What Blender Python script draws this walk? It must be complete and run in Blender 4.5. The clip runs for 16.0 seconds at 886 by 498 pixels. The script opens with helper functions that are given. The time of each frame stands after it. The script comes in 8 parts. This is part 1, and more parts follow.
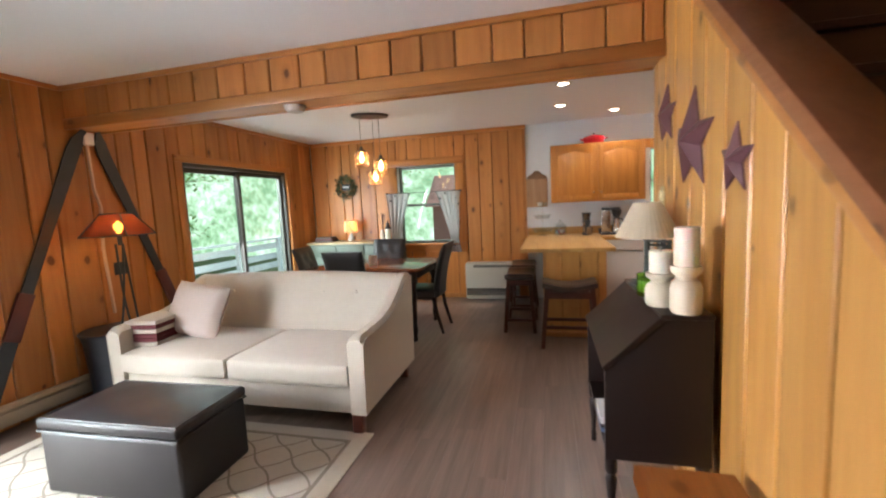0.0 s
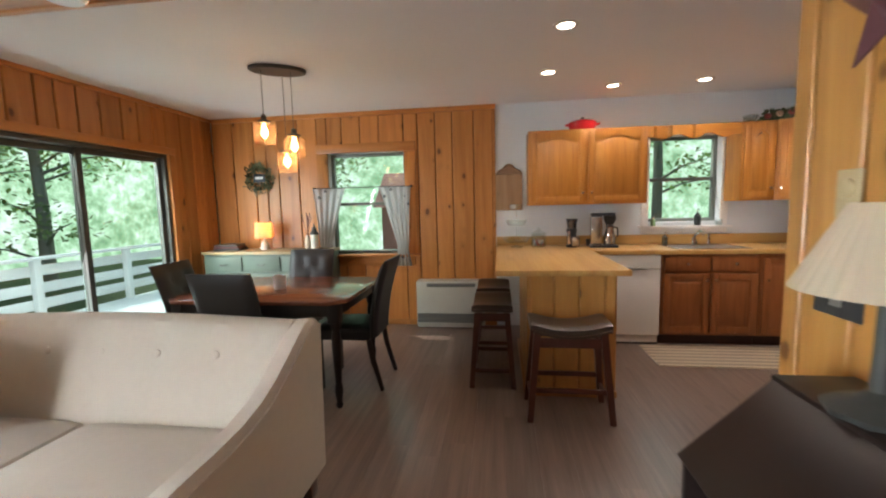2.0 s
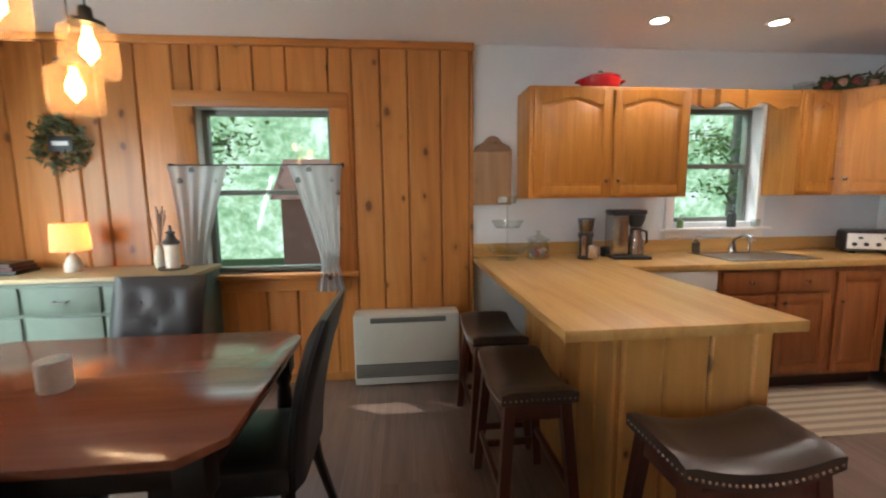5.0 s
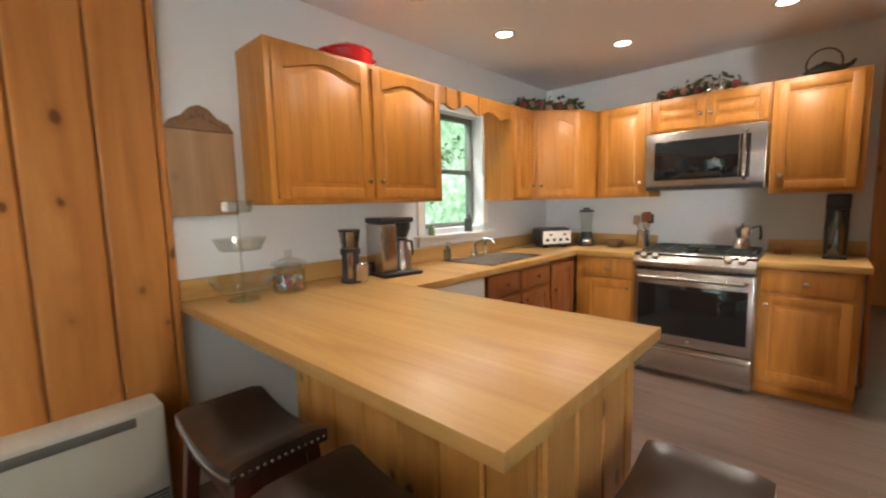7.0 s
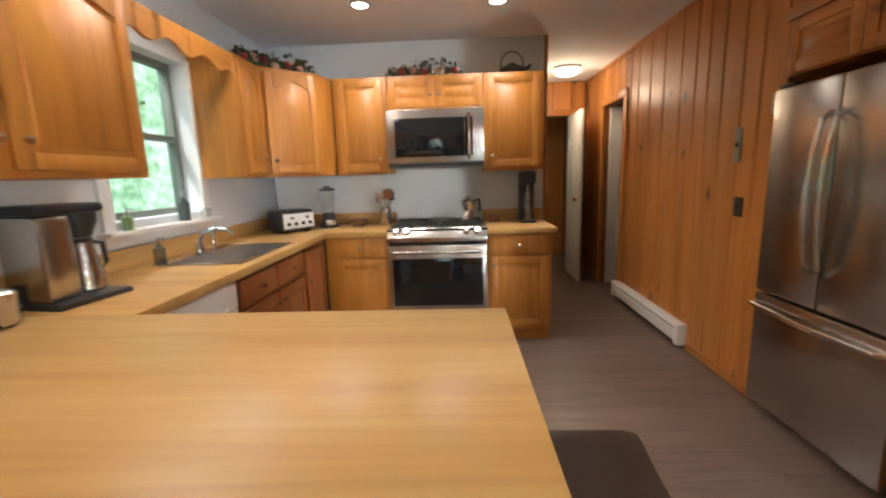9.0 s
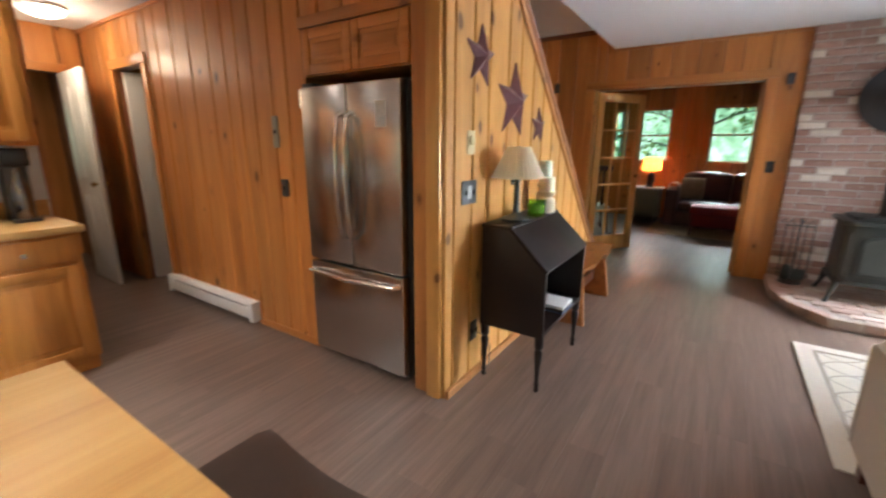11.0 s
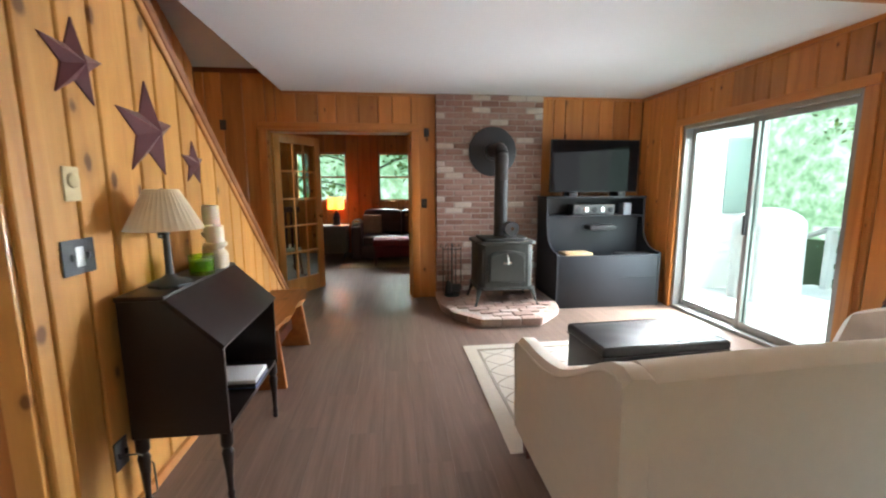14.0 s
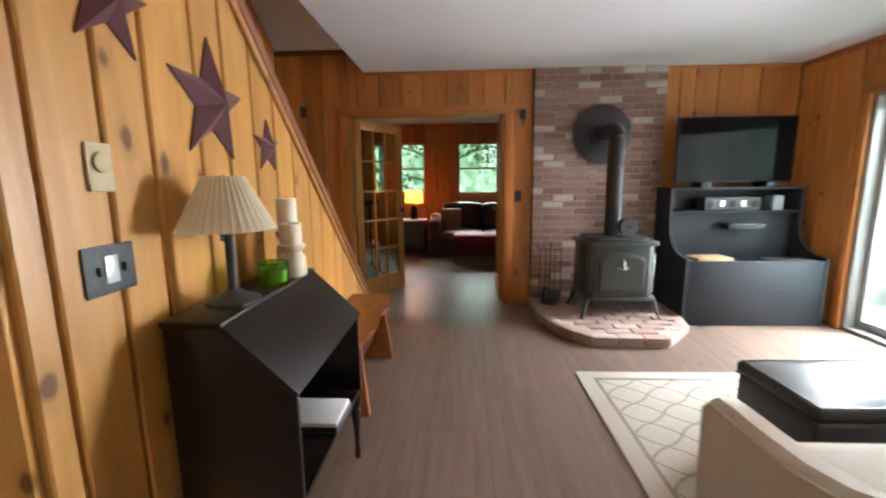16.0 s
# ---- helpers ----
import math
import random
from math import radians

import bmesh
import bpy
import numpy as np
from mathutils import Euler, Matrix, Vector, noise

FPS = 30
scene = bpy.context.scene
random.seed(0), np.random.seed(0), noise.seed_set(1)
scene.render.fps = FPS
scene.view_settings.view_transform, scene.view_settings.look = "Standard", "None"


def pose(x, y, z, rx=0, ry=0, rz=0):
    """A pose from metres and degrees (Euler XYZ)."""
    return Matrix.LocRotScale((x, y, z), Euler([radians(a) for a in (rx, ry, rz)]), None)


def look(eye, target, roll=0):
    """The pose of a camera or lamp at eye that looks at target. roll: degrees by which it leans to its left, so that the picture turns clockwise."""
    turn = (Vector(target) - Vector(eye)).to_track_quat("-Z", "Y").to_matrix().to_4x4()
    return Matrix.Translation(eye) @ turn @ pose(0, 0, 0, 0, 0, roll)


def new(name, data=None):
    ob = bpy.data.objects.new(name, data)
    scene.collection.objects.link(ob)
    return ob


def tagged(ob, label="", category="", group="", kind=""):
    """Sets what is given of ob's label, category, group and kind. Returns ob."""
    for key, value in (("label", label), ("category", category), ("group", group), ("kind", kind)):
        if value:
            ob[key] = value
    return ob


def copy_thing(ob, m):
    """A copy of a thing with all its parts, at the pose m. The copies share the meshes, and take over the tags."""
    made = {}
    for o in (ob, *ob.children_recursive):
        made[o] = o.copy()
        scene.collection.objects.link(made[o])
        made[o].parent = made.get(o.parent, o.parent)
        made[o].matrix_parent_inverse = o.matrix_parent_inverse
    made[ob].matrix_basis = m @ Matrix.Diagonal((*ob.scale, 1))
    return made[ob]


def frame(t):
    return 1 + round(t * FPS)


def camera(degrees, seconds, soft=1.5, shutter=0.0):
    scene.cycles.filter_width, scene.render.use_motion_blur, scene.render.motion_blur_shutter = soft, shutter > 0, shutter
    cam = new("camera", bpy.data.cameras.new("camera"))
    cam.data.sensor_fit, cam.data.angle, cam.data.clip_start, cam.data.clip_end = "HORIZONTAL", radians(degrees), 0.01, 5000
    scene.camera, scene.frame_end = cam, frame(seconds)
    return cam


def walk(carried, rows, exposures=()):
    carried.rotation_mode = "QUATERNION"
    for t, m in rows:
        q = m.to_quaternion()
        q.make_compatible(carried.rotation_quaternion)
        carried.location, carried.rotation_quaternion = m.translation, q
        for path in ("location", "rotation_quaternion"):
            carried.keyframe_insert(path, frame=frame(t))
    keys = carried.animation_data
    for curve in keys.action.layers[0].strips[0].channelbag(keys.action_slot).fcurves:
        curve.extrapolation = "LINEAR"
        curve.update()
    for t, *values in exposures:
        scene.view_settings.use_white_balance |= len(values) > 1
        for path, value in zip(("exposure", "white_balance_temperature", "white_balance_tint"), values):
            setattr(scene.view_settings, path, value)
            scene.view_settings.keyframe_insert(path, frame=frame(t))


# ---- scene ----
cam = camera(93.8, 16.0, soft=2.1, shutter=0.4)
PATH = [
    (0, (0.311, 0.208, 1.39), (-0.183, 2.135, 1.18), -2.8),
    (0.5, (0.309, 0.544, 1.393), (-0.278, 2.448, 1.221), -2.4),
    (1, (0.221, 0.86, 1.398), (-0.273, 2.784, 1.16), -1.4),
    (1.5, (0.154, 1.204, 1.388), (-0.132, 3.17, 1.157), -1.8),
    (2, (0.058, 1.566, 1.37), (-0.211, 3.537, 1.161), -1.4),
    (2.5, (-0.104, 1.848, 1.335), (-0.268, 3.832, 1.138), -1.6),
    (3, (-0.26, 2.099, 1.323), (-0.267, 4.086, 1.097), -1.1),
    (3.2, (-0.283, 2.213, 1.317), (-0.293, 4.203, 1.117), -0.6),
    (5.5, (-0.553, 3.385, 1.366), (-0.139, 5.323, 1.095), -0.7),
    (6, (-0.573, 3.635, 1.351), (0.3, 5.416, 1.096), -0.0),
    (6.5, (-0.562, 3.865, 1.316), (0.675, 5.417, 1.068), -0.8),
    (7, (-0.518, 4.058, 1.331), (0.942, 5.407, 1.113), -1.4),
    (7.5, (-0.473, 4.22, 1.332), (1.201, 5.284, 1.079), -1.3),
    (8, (-0.449, 4.382, 1.335), (1.426, 5.009, 1.032), -2.0),
    (8.5, (-0.391, 4.486, 1.317), (1.555, 4.805, 0.981), -1.5),
    (9, (-0.287, 4.567, 1.312), (1.682, 4.652, 0.966), -1.8),
    (9.5, (-0.195, 4.621, 1.323), (1.702, 4.266, 0.801), -0.4),
    (10, (-0.175, 4.655, 1.316), (1.492, 3.789, 0.627), -1.6),
    (10.2, (-0.174, 4.649, 1.336), (1.379, 3.592, 0.65), -1.8),
    (12.3, (-0.231, 4.67, 1.377), (0.166, 2.726, 1.126), 1.1),
    (12.5, (-0.252, 4.656, 1.389), (0.083, 2.701, 1.138), 0.7),
    (13, (-0.268, 4.599, 1.386), (-0.096, 2.624, 1.121), -0.4),
    (13.5, (-0.235, 4.485, 1.375), (-0.281, 2.505, 1.094), -0.5),
    (14, (-0.186, 4.342, 1.358), (-0.422, 2.378, 1.065), -0.2),
    (14.5, (-0.15, 4.214, 1.349), (-0.471, 2.268, 1.023), -0.4),
    (15, (-0.131, 4.031, 1.352), (-0.43, 2.083, 1.009), -0.7),
    (15.5, (-0.087, 3.888, 1.338), (-0.237, 1.926, 0.981), -0.4),
    (16, (0.028, 3.743, 1.332), (0.119, 1.771, 1.01), -0.6),
]
walk(cam, [(t, look(eye, target, roll)) for t, eye, target, roll in PATH],
     [(0.0, 0.76, 6400, 15), (1.5, 0.65, 6450, 13), (3.0, 0.45, 6400, 12), (5.5, 0.6, 6300, 13), (6.5, 0.85, 6800, 15), (7.5, 0.8, 6450, 5), (8.5, 0.72, 6450, 9), (10.0, 1.05, 5800, 9), (12.5, 1.15, 6300, 13), (14.0, 0.92, 6250, 11), (16.0, 0.85, 6250, 11)])

# ---------- world, sun and exposure ----------
world = bpy.data.worlds.new("world")
world.use_nodes = True
scene.world = world
wn = world.node_tree
sky = wn.nodes.new("ShaderNodeTexSky")
sky.sky_type, sky.sun_disc = "NISHITA", False
SUN_DIR = Vector((0.50, -0.30, -0.82)).normalized()
sky.sun_elevation = math.asin(-SUN_DIR.z)
sky.sun_rotation = math.atan2(-SUN_DIR.x, -SUN_DIR.y)
wn.links.new(sky.outputs[0], wn.nodes["Background"].inputs[0])
wn.nodes["Background"].inputs[1].default_value = 0.12
sun = new("sun", bpy.data.lights.new("sun", "SUN"))
sun.data.energy, sun.data.angle, sun.data.color = 2.6, radians(0.5), (1, 0.95, 0.86)
sun.matrix_world = look((0, 0, 20), Vector((0, 0, 20)) + SUN_DIR)


def window_light(x, y, z, w, h, aim, watts, colour=(0.93, 1.0, 0.96), spread=180):
    la = new("window_daylight", bpy.data.lights.new("window_daylight", "AREA"))
    la.data.shape, la.data.size, la.data.size_y = "RECTANGLE", w, h
    la.data.energy, la.data.color = watts, colour
    la.data.spread = radians(spread)
    la.matrix_world = look((x, y, z), Vector((x, y, z)) + Vector(aim))
    return la


# the bright upper sky over each window, from above the window heads
window_light(-4.45, 0.95, 2.95, 2.2, 1.2, (0.9, 0, -0.8), 130, (0.96, 0.98, 1.0))
window_light(-4.45, 4.62, 2.95, 2.2, 1.2, (0.9, 0, -0.8), 230, (0.96, 1.0, 0.98))
window_light(-1.45, 7.2, 2.9, 1.2, 0.9, (0, -0.9, -0.8), 22, (0.96, 1.0, 0.98))
window_light(1.96, 7.2, 2.9, 0.9, 0.9, (0, -0.9, -0.8), 25, (0.96, 1.0, 0.98))
window_light(0.4, -5.6, 2.9, 2.4, 0.9, (0, 0.9, -0.8), 480, (0.96, 1.0, 0.98))

# daylight standing in the sliding door openings
window_light(-3.44, 0.95, 1.02, 1.5, 1.8, (0.62, -0.78, -0.22), 8, (0.95, 0.98, 1.0), 150)
window_light(-3.51, 0.22, 1.0, 0.12, 1.80, (0.94, 0.34, -0.36), 75, (0.95, 0.98, 1.0), 115)
window_light(-3.44, 4.62, 1.0, 1.5, 1.8, (0.6, 0.8, -0.25), 24, (0.95, 0.99, 1.0), 125)


def bulb(x, y, z, watts, size=0.04, colour=(1.0, 0.72, 0.42)):
    la = new("bulb_light", bpy.data.lights.new("bulb_light", "POINT"))
    la.data.energy, la.data.shadow_soft_size, la.data.color = watts, size, colour
    la.location = (x, y, z)
    return la


# ---------- material helpers ----------
def material(name):
    m = bpy.data.materials.new(name)
    m.use_nodes = True
    return m, m.node_tree, m.node_tree.nodes["Principled BSDF"]


def node(t, kind, **kw):
    n = t.nodes.new(kind)
    for k, v in kw.items():
        n.inputs[k.replace("_", " ")].default_value = v
    return n


def ramp(t, src, stops):
    r = t.nodes.new("ShaderNodeValToRGB")
    el = r.color_ramp.elements
    while len(el) < len(stops):
        el.new(0.5)
    for e, (p, c) in zip(el, stops):
        e.position = p
        e.color = (*c, 1) if len(c) == 3 else c
    t.links.new(src, r.inputs[0])
    return r


def mix(t, fac, a, b, mode="MIX"):
    m = t.nodes.new("ShaderNodeMix")
    m.data_type, m.blend_type = "RGBA", mode
    for sock, val in ((m.inputs[0], fac), (m.inputs[6], a), (m.inputs[7], b)):
        if hasattr(val, "is_output"):
            t.links.new(val, sock)
        elif isinstance(val, (int, float)):
            sock.default_value = val
        else:
            sock.default_value = (*val, 1)
    return m.outputs[2]


def math_node(t, op, a, b=0.0, clamp=False):
    m = t.nodes.new("ShaderNodeMath")
    m.operation, m.use_clamp = op, clamp
    for sock, val in ((m.inputs[0], a), (m.inputs[1], b)):
        if hasattr(val, "is_output"):
            t.links.new(val, sock)
        else:
            sock.default_value = val
    return m.outputs[0]


def coords(t, scale=(1, 1, 1), shift=True):
    """Object coordinates, moved by the object's own random number."""
    tc = t.nodes.new("ShaderNodeTexCoord")
    mp = t.nodes.new("ShaderNodeMapping")
    mp.inputs["Scale"].default_value = scale
    t.links.new(tc.outputs["Object"], mp.inputs["Vector"])
    if shift:
        info = t.nodes.new("ShaderNodeObjectInfo")
        mul = math_node(t, "MULTIPLY", info.outputs["Random"], 37.0)
        comb = t.nodes.new("ShaderNodeCombineXYZ")
        for k in range(3):
            t.links.new(mul, comb.inputs[k])
        t.links.new(comb.outputs[0], mp.inputs["Location"])
    return mp.outputs[0]


def bump(t, bsdf, height, strength=0.2, distance=0.005):
    b = t.nodes.new("ShaderNodeBump")
    b.inputs["Strength"].default_value, b.inputs["Distance"].default_value = strength, distance
    t.links.new(height, b.inputs["Height"])
    t.links.new(b.outputs[0], bsdf.inputs["Normal"])


def noise_tex(t, vec, scale, detail=3.0, rough=0.55, distort=0.0):
    n = node(t, "ShaderNodeTexNoise", Scale=scale, Detail=detail, Roughness=rough, Distortion=distort)
    t.links.new(vec, n.inputs["Vector"])
    return n.outputs[0]


def plain(name, colour, rough=0.5, metal=0.0, var=0.12, scale=6.0, bumpy=0.0, **extra):
    """Paint, metal or plastic with a little unevenness at two scales."""
    m, t, b = material(name)
    v = coords(t, shift=False)
    n1, n2 = noise_tex(t, v, scale), noise_tex(t, v, scale * 14, 2.0)
    dark, light = [c * (1 - var) for c in colour], [min(1, c * (1 + var)) for c in colour]
    f = math_node(t, "ADD", math_node(t, "MULTIPLY", n1, 0.7), math_node(t, "MULTIPLY", n2, 0.3))
    t.links.new(ramp(t, f, [(0.1, dark), (0.9, light)]).outputs[0], b.inputs["Base Color"])
    rr = ramp(t, n1, [(0.1, (rough * 0.9,) * 3), (0.9, (min(1, rough * 1.1),) * 3)])
    t.links.new(rr.outputs[0], b.inputs["Roughness"])
    b.inputs["Metallic"].default_value = metal
    if bumpy:
        bump(t, b, n2, bumpy, 0.003)
    for k, val in extra.items():
        b.inputs[k.replace("_", " ")].default_value = val
    return m


def wood(name, dark, mid, light, grain="z", knots=0.0, rough=0.42, vary=0.25, fine=1.0, relief=0.12):
    """Sawn wood: long grain, finer streaks, piece-to-piece variation and, for pine, knots."""
    m, t, b = material(name)
    k = "xyz".index(grain)
    s1 = [9.0 * fine] * 3
    s1[k] = 0.7 * fine
    s2 = [60.0 * fine] * 3
    s2[k] = 1.6 * fine
    v1, v2 = coords(t, s1), coords(t, s2)
    col = ramp(t, noise_tex(t, v1, 1.0, 4.0, 0.6, 0.9), [(0.25, dark), (0.5, mid), (0.75, light)]).outputs[0]
    streak = noise_tex(t, v2, 1.0, 3.0, 0.6)
    col = mix(t, math_node(t, "MULTIPLY", streak, 0.45), col, dark)
    info = t.nodes.new("ShaderNodeObjectInfo")
    tone = ramp(t, info.outputs["Random"], [(0.0, (1 - vary,) * 3), (0.5, (1, 1, 1)), (1.0, (1 + vary * 0.4, 1 + vary * 0.3, 1 + vary * 0.1))]).outputs[0]
    col = mix(t, 1.0, col, tone, "MULTIPLY")
    if knots:
        s3 = [5.8] * 3
        s3[k] = 3.6
        v3 = coords(t, s3)
        warp = t.nodes.new("ShaderNodeVectorMath")
        warp.operation = "ADD"
        nz = node(t, "ShaderNodeTexNoise", Scale=3.0, Detail=2.0)
        t.links.new(v3, nz.inputs["Vector"])
        sc = t.nodes.new("ShaderNodeVectorMath")
        sc.operation = "SCALE"
        sc.inputs["Scale"].default_value = 0.12
        t.links.new(nz.outputs["Color"], sc.inputs[0])
        t.links.new(v3, warp.inputs[0])
        t.links.new(sc.outputs[0], warp.inputs[1])
        vo = t.nodes.new("ShaderNodeTexVoronoi")
        vo.inputs["Scale"].default_value = 1.0
        t.links.new(warp.outputs[0], vo.inputs["Vector"])
        pick = t.nodes.new("ShaderNodeSeparateColor")
        t.links.new(vo.outputs["Color"], pick.inputs[0])
        d = math_node(t, "DIVIDE", vo.outputs["Distance"], math_node(t, "ADD", math_node(t, "MULTIPLY", pick.outputs[0], 1.15), 0.35))
        halo = ramp(t, d, [(0.08, (1, 1, 1)), (0.24, (0, 0, 0))]).outputs[0]
        core = ramp(t, d, [(0.07, (1, 1, 1)), (0.12, (0, 0, 0))]).outputs[0]
        col = mix(t, math_node(t, "MULTIPLY", halo, 0.35 * knots), col, [c * 0.5 for c in dark])
        col = mix(t, math_node(t, "MULTIPLY", core, 0.85 * knots), col, (dark[0] * 0.22, dark[1] * 0.16, dark[2] * 0.14))
    t.links.new(col, b.inputs["Base Color"])
    rr = ramp(t, streak, [(0.3, (rough * 0.92,) * 3), (0.7, (rough * 1.08,) * 3)])
    t.links.new(rr.outputs[0], b.inputs["Roughness"])
    if relief:
        bump(t, b, streak, relief, 0.002)
    return m


def glow(name, colour, strength, base=(0.8, 0.8, 0.8)):
    m, t, b = material(name)
    b.inputs["Base Color"].default_value = (*base, 1)
    b.inputs["Emission Color"].default_value = (*colour, 1)
    b.inputs["Emission Strength"].default_value = strength
    return m


def glass(name, tint=(0.95, 0.98, 0.97), rough=0.0, clear=0.92):
    """Thin glass: mostly clear, with a mirror sheen that grows at grazing angles."""
    m, t, b = material(name)
    t.nodes.remove(b)
    tr, gl = t.nodes.new("ShaderNodeBsdfTransparent"), t.nodes.new("ShaderNodeBsdfGlossy")
    tr.inputs[0].default_value = (*tint, 1)
    gl.inputs["Roughness"].default_value = rough
    lw = t.nodes.new("ShaderNodeLayerWeight")
    lw.inputs[0].default_value = 0.5
    mx = t.nodes.new("ShaderNodeMixShader")
    f = math_node(t, "ADD", math_node(t, "MULTIPLY", math_node(t, "POWER", lw.outputs["Facing"], 4.0), 0.55), 0.96 - clear, True)
    t.links.new(f, mx.inputs[0])
    t.links.new(tr.outputs[0], mx.inputs[1])
    t.links.new(gl.outputs[0], mx.inputs[2])
    t.links.new(mx.outputs[0], t.nodes["Material Output"].inputs[0])
    return m


def vinyl_plank():
    """Printed plank: soft streaks along y at two widths, a little tone from plank to plank."""
    m, t, b = material("brown_vinyl_plank")
    n1, n2 = noise_tex(t, coords(t, (24, 1.3, 1)), 1.0, 1.0, 0.5), noise_tex(t, coords(t, (85, 4.0, 1)), 1.0, 1.0, 0.5)
    f = math_node(t, "ADD", math_node(t, "MULTIPLY", n1, 0.6), math_node(t, "MULTIPLY", n2, 0.4), True)
    col = mix(t, f, (0.078, 0.052, 0.041), (0.268, 0.193, 0.155))
    info = t.nodes.new("ShaderNodeObjectInfo")
    tone = ramp(t, info.outputs["Random"], [(0.0, (0.9, 0.9, 0.9)), (1.0, (1.06, 1.05, 1.04))]).outputs[0]
    t.links.new(mix(t, 1.0, col, tone, "MULTIPLY"), b.inputs["Base Color"])
    b.inputs["Roughness"].default_value = 0.3
    return m


# ---------- materials ----------
PINE = wood("orange_knotty_pine", (0.38, 0.137, 0.031), (0.55, 0.222, 0.055), (0.65, 0.295, 0.084), "z", 1.0, 0.36, 0.28)
PINE_X = wood("orange_pine_rail", (0.38, 0.137, 0.031), (0.55, 0.222, 0.055), (0.65, 0.295, 0.084), "x", 0.6, 0.36, 0.2)
PINE_Y = wood("orange_pine_rail_along", (0.38, 0.137, 0.031), (0.55, 0.222, 0.055), (0.65, 0.295, 0.084), "y", 0.6, 0.36, 0.2)
PALE = wood("yellow_knotty_pine", (0.42, 0.19, 0.045), (0.57, 0.29, 0.075), (0.66, 0.36, 0.11), "z", 1.0, 0.34, 0.16)
PALE_Y = wood("yellow_pine_rail", (0.36, 0.15, 0.04), (0.47, 0.21, 0.06), (0.55, 0.27, 0.085), "y", 0.6, 0.34, 0.16)
CAP_WOOD = wood("stair_cap_pine", (0.17, 0.062, 0.024), (0.24, 0.092, 0.036), (0.30, 0.12, 0.048), "y", 0.7, 0.4, 0.1)
OAK = wood("golden_oak", (0.335, 0.122, 0.018), (0.465, 0.186, 0.029), (0.55, 0.246, 0.046), "z", 0, 0.42, 0.08, 2.0, 0.05)
OAK_H = wood("golden_oak_rail", (0.335, 0.122, 0.018), (0.465, 0.186, 0.029), (0.55, 0.246, 0.046), "x", 0, 0.42, 0.08, 2.0, 0.05)
BUTCHER = wood("butcher_block_laminate", (0.36, 0.178, 0.05), (0.54, 0.318, 0.103), (0.605, 0.392, 0.148), "y", 0, 0.37, 0.04, 0.8, 0.015)
BUTCHER_X = wood("butcher_block_laminate_across", (0.36, 0.178, 0.05), (0.54, 0.318, 0.103), (0.605, 0.392, 0.148), "x", 0, 0.37, 0.04, 0.8, 0.015)
VINYL = vinyl_plank()
DARK_STAIN = wood("dark_stair_wood", (0.025, 0.006, 0.004), (0.045, 0.012, 0.008), (0.07, 0.02, 0.012), "x", 0, 0.3, 0.1)
CHERRY = wood("dark_cherry_wood", (0.055, 0.015, 0.010), (0.085, 0.024, 0.015), (0.12, 0.036, 0.022), "z", 0, 0.3, 0.1)
TABLE_TOP = wood("red_brown_table_wood", (0.12, 0.035, 0.018), (0.19, 0.06, 0.03), (0.25, 0.085, 0.042), "x", 0, 0.16, 0.05)
SLAB = wood("varnished_slab_wood", (0.20, 0.07, 0.02), (0.34, 0.13, 0.035), (0.46, 0.20, 0.06), "y", 0.5, 0.3, 0.05)
BOARD_WOOD = wood("weathered_board_wood", (0.24, 0.13, 0.06), (0.34, 0.20, 0.10), (0.42, 0.27, 0.15), "z", 0.2, 0.6, 0.05)
WALL_WHITE = plain("pale_blue_white_paint", (0.66, 0.70, 0.72), 0.6, var=0.03, scale=2, bumpy=0.05)
CEIL_WHITE = plain("white_ceiling_paint", (0.78, 0.78, 0.80), 0.8, var=0.02, scale=1.5, bumpy=0.08)
TRIM_WHITE = plain("white_trim_paint", (0.78, 0.77, 0.74), 0.4, var=0.05)
BLACK_PAINT = plain("black_satin_paint", (0.014, 0.008, 0.007), 0.40, var=0.12, Specular_IOR_Level=0.35)
SLATE_PAINT = plain("blue_black_satin_paint", (0.026, 0.030, 0.037), 0.40, var=0.15, Specular_IOR_Level=0.35)
LEATHER = plain("black_brown_leather", (0.017, 0.016, 0.018), 0.42, var=0.2, scale=5, bumpy=0.06)
IRON = plain("charcoal_cast_iron", (0.045, 0.052, 0.05), 0.5, 0.2, var=0.25, scale=30, bumpy=0.3)
PIPE_IRON = plain("matt_black_stovepipe", (0.035, 0.035, 0.038), 0.42, 0.3, var=0.2)
FABRIC = plain("oatmeal_linen_fabric", (0.52, 0.475, 0.40), 0.9, var=0.07, scale=22, bumpy=0.25, Sheen_Weight=0.25)
BRONZE = plain("dark_bronze_frame", (0.085, 0.08, 0.072), 0.4, 0.5, var=0.2)
STEEL = plain("brushed_stainless_steel", (0.50, 0.47, 0.44), 0.26, 1.0, var=0.03, scale=1.5)
CHROME = plain("polished_chrome", (0.75, 0.75, 0.74), 0.1, 1.0, var=0.03)
BLACK_GLASS = plain("black_oven_glass", (0.010, 0.011, 0.013), 0.06, var=0.1)
BLACK_PLASTIC = plain("black_plastic", (0.02, 0.02, 0.022), 0.35, var=0.2)
PORCELAIN = plain("white_enamel", (0.74, 0.73, 0.70), 0.25, var=0.03)
HEATER_PAINT = plain("beige_heater_enamel", (0.52, 0.51, 0.45), 0.4, var=0.05)
STAR_TIN = plain("maroon_painted_tin", (0.125, 0.050, 0.058), 0.42, 0.1, var=0.22, scale=9)
GLASS = glass("window_glass", (0.86, 0.97, 0.94), clear=0.93)
CLEAR = glass("clear_glassware", (0.93, 0.96, 0.96), 0.02, 0.86)


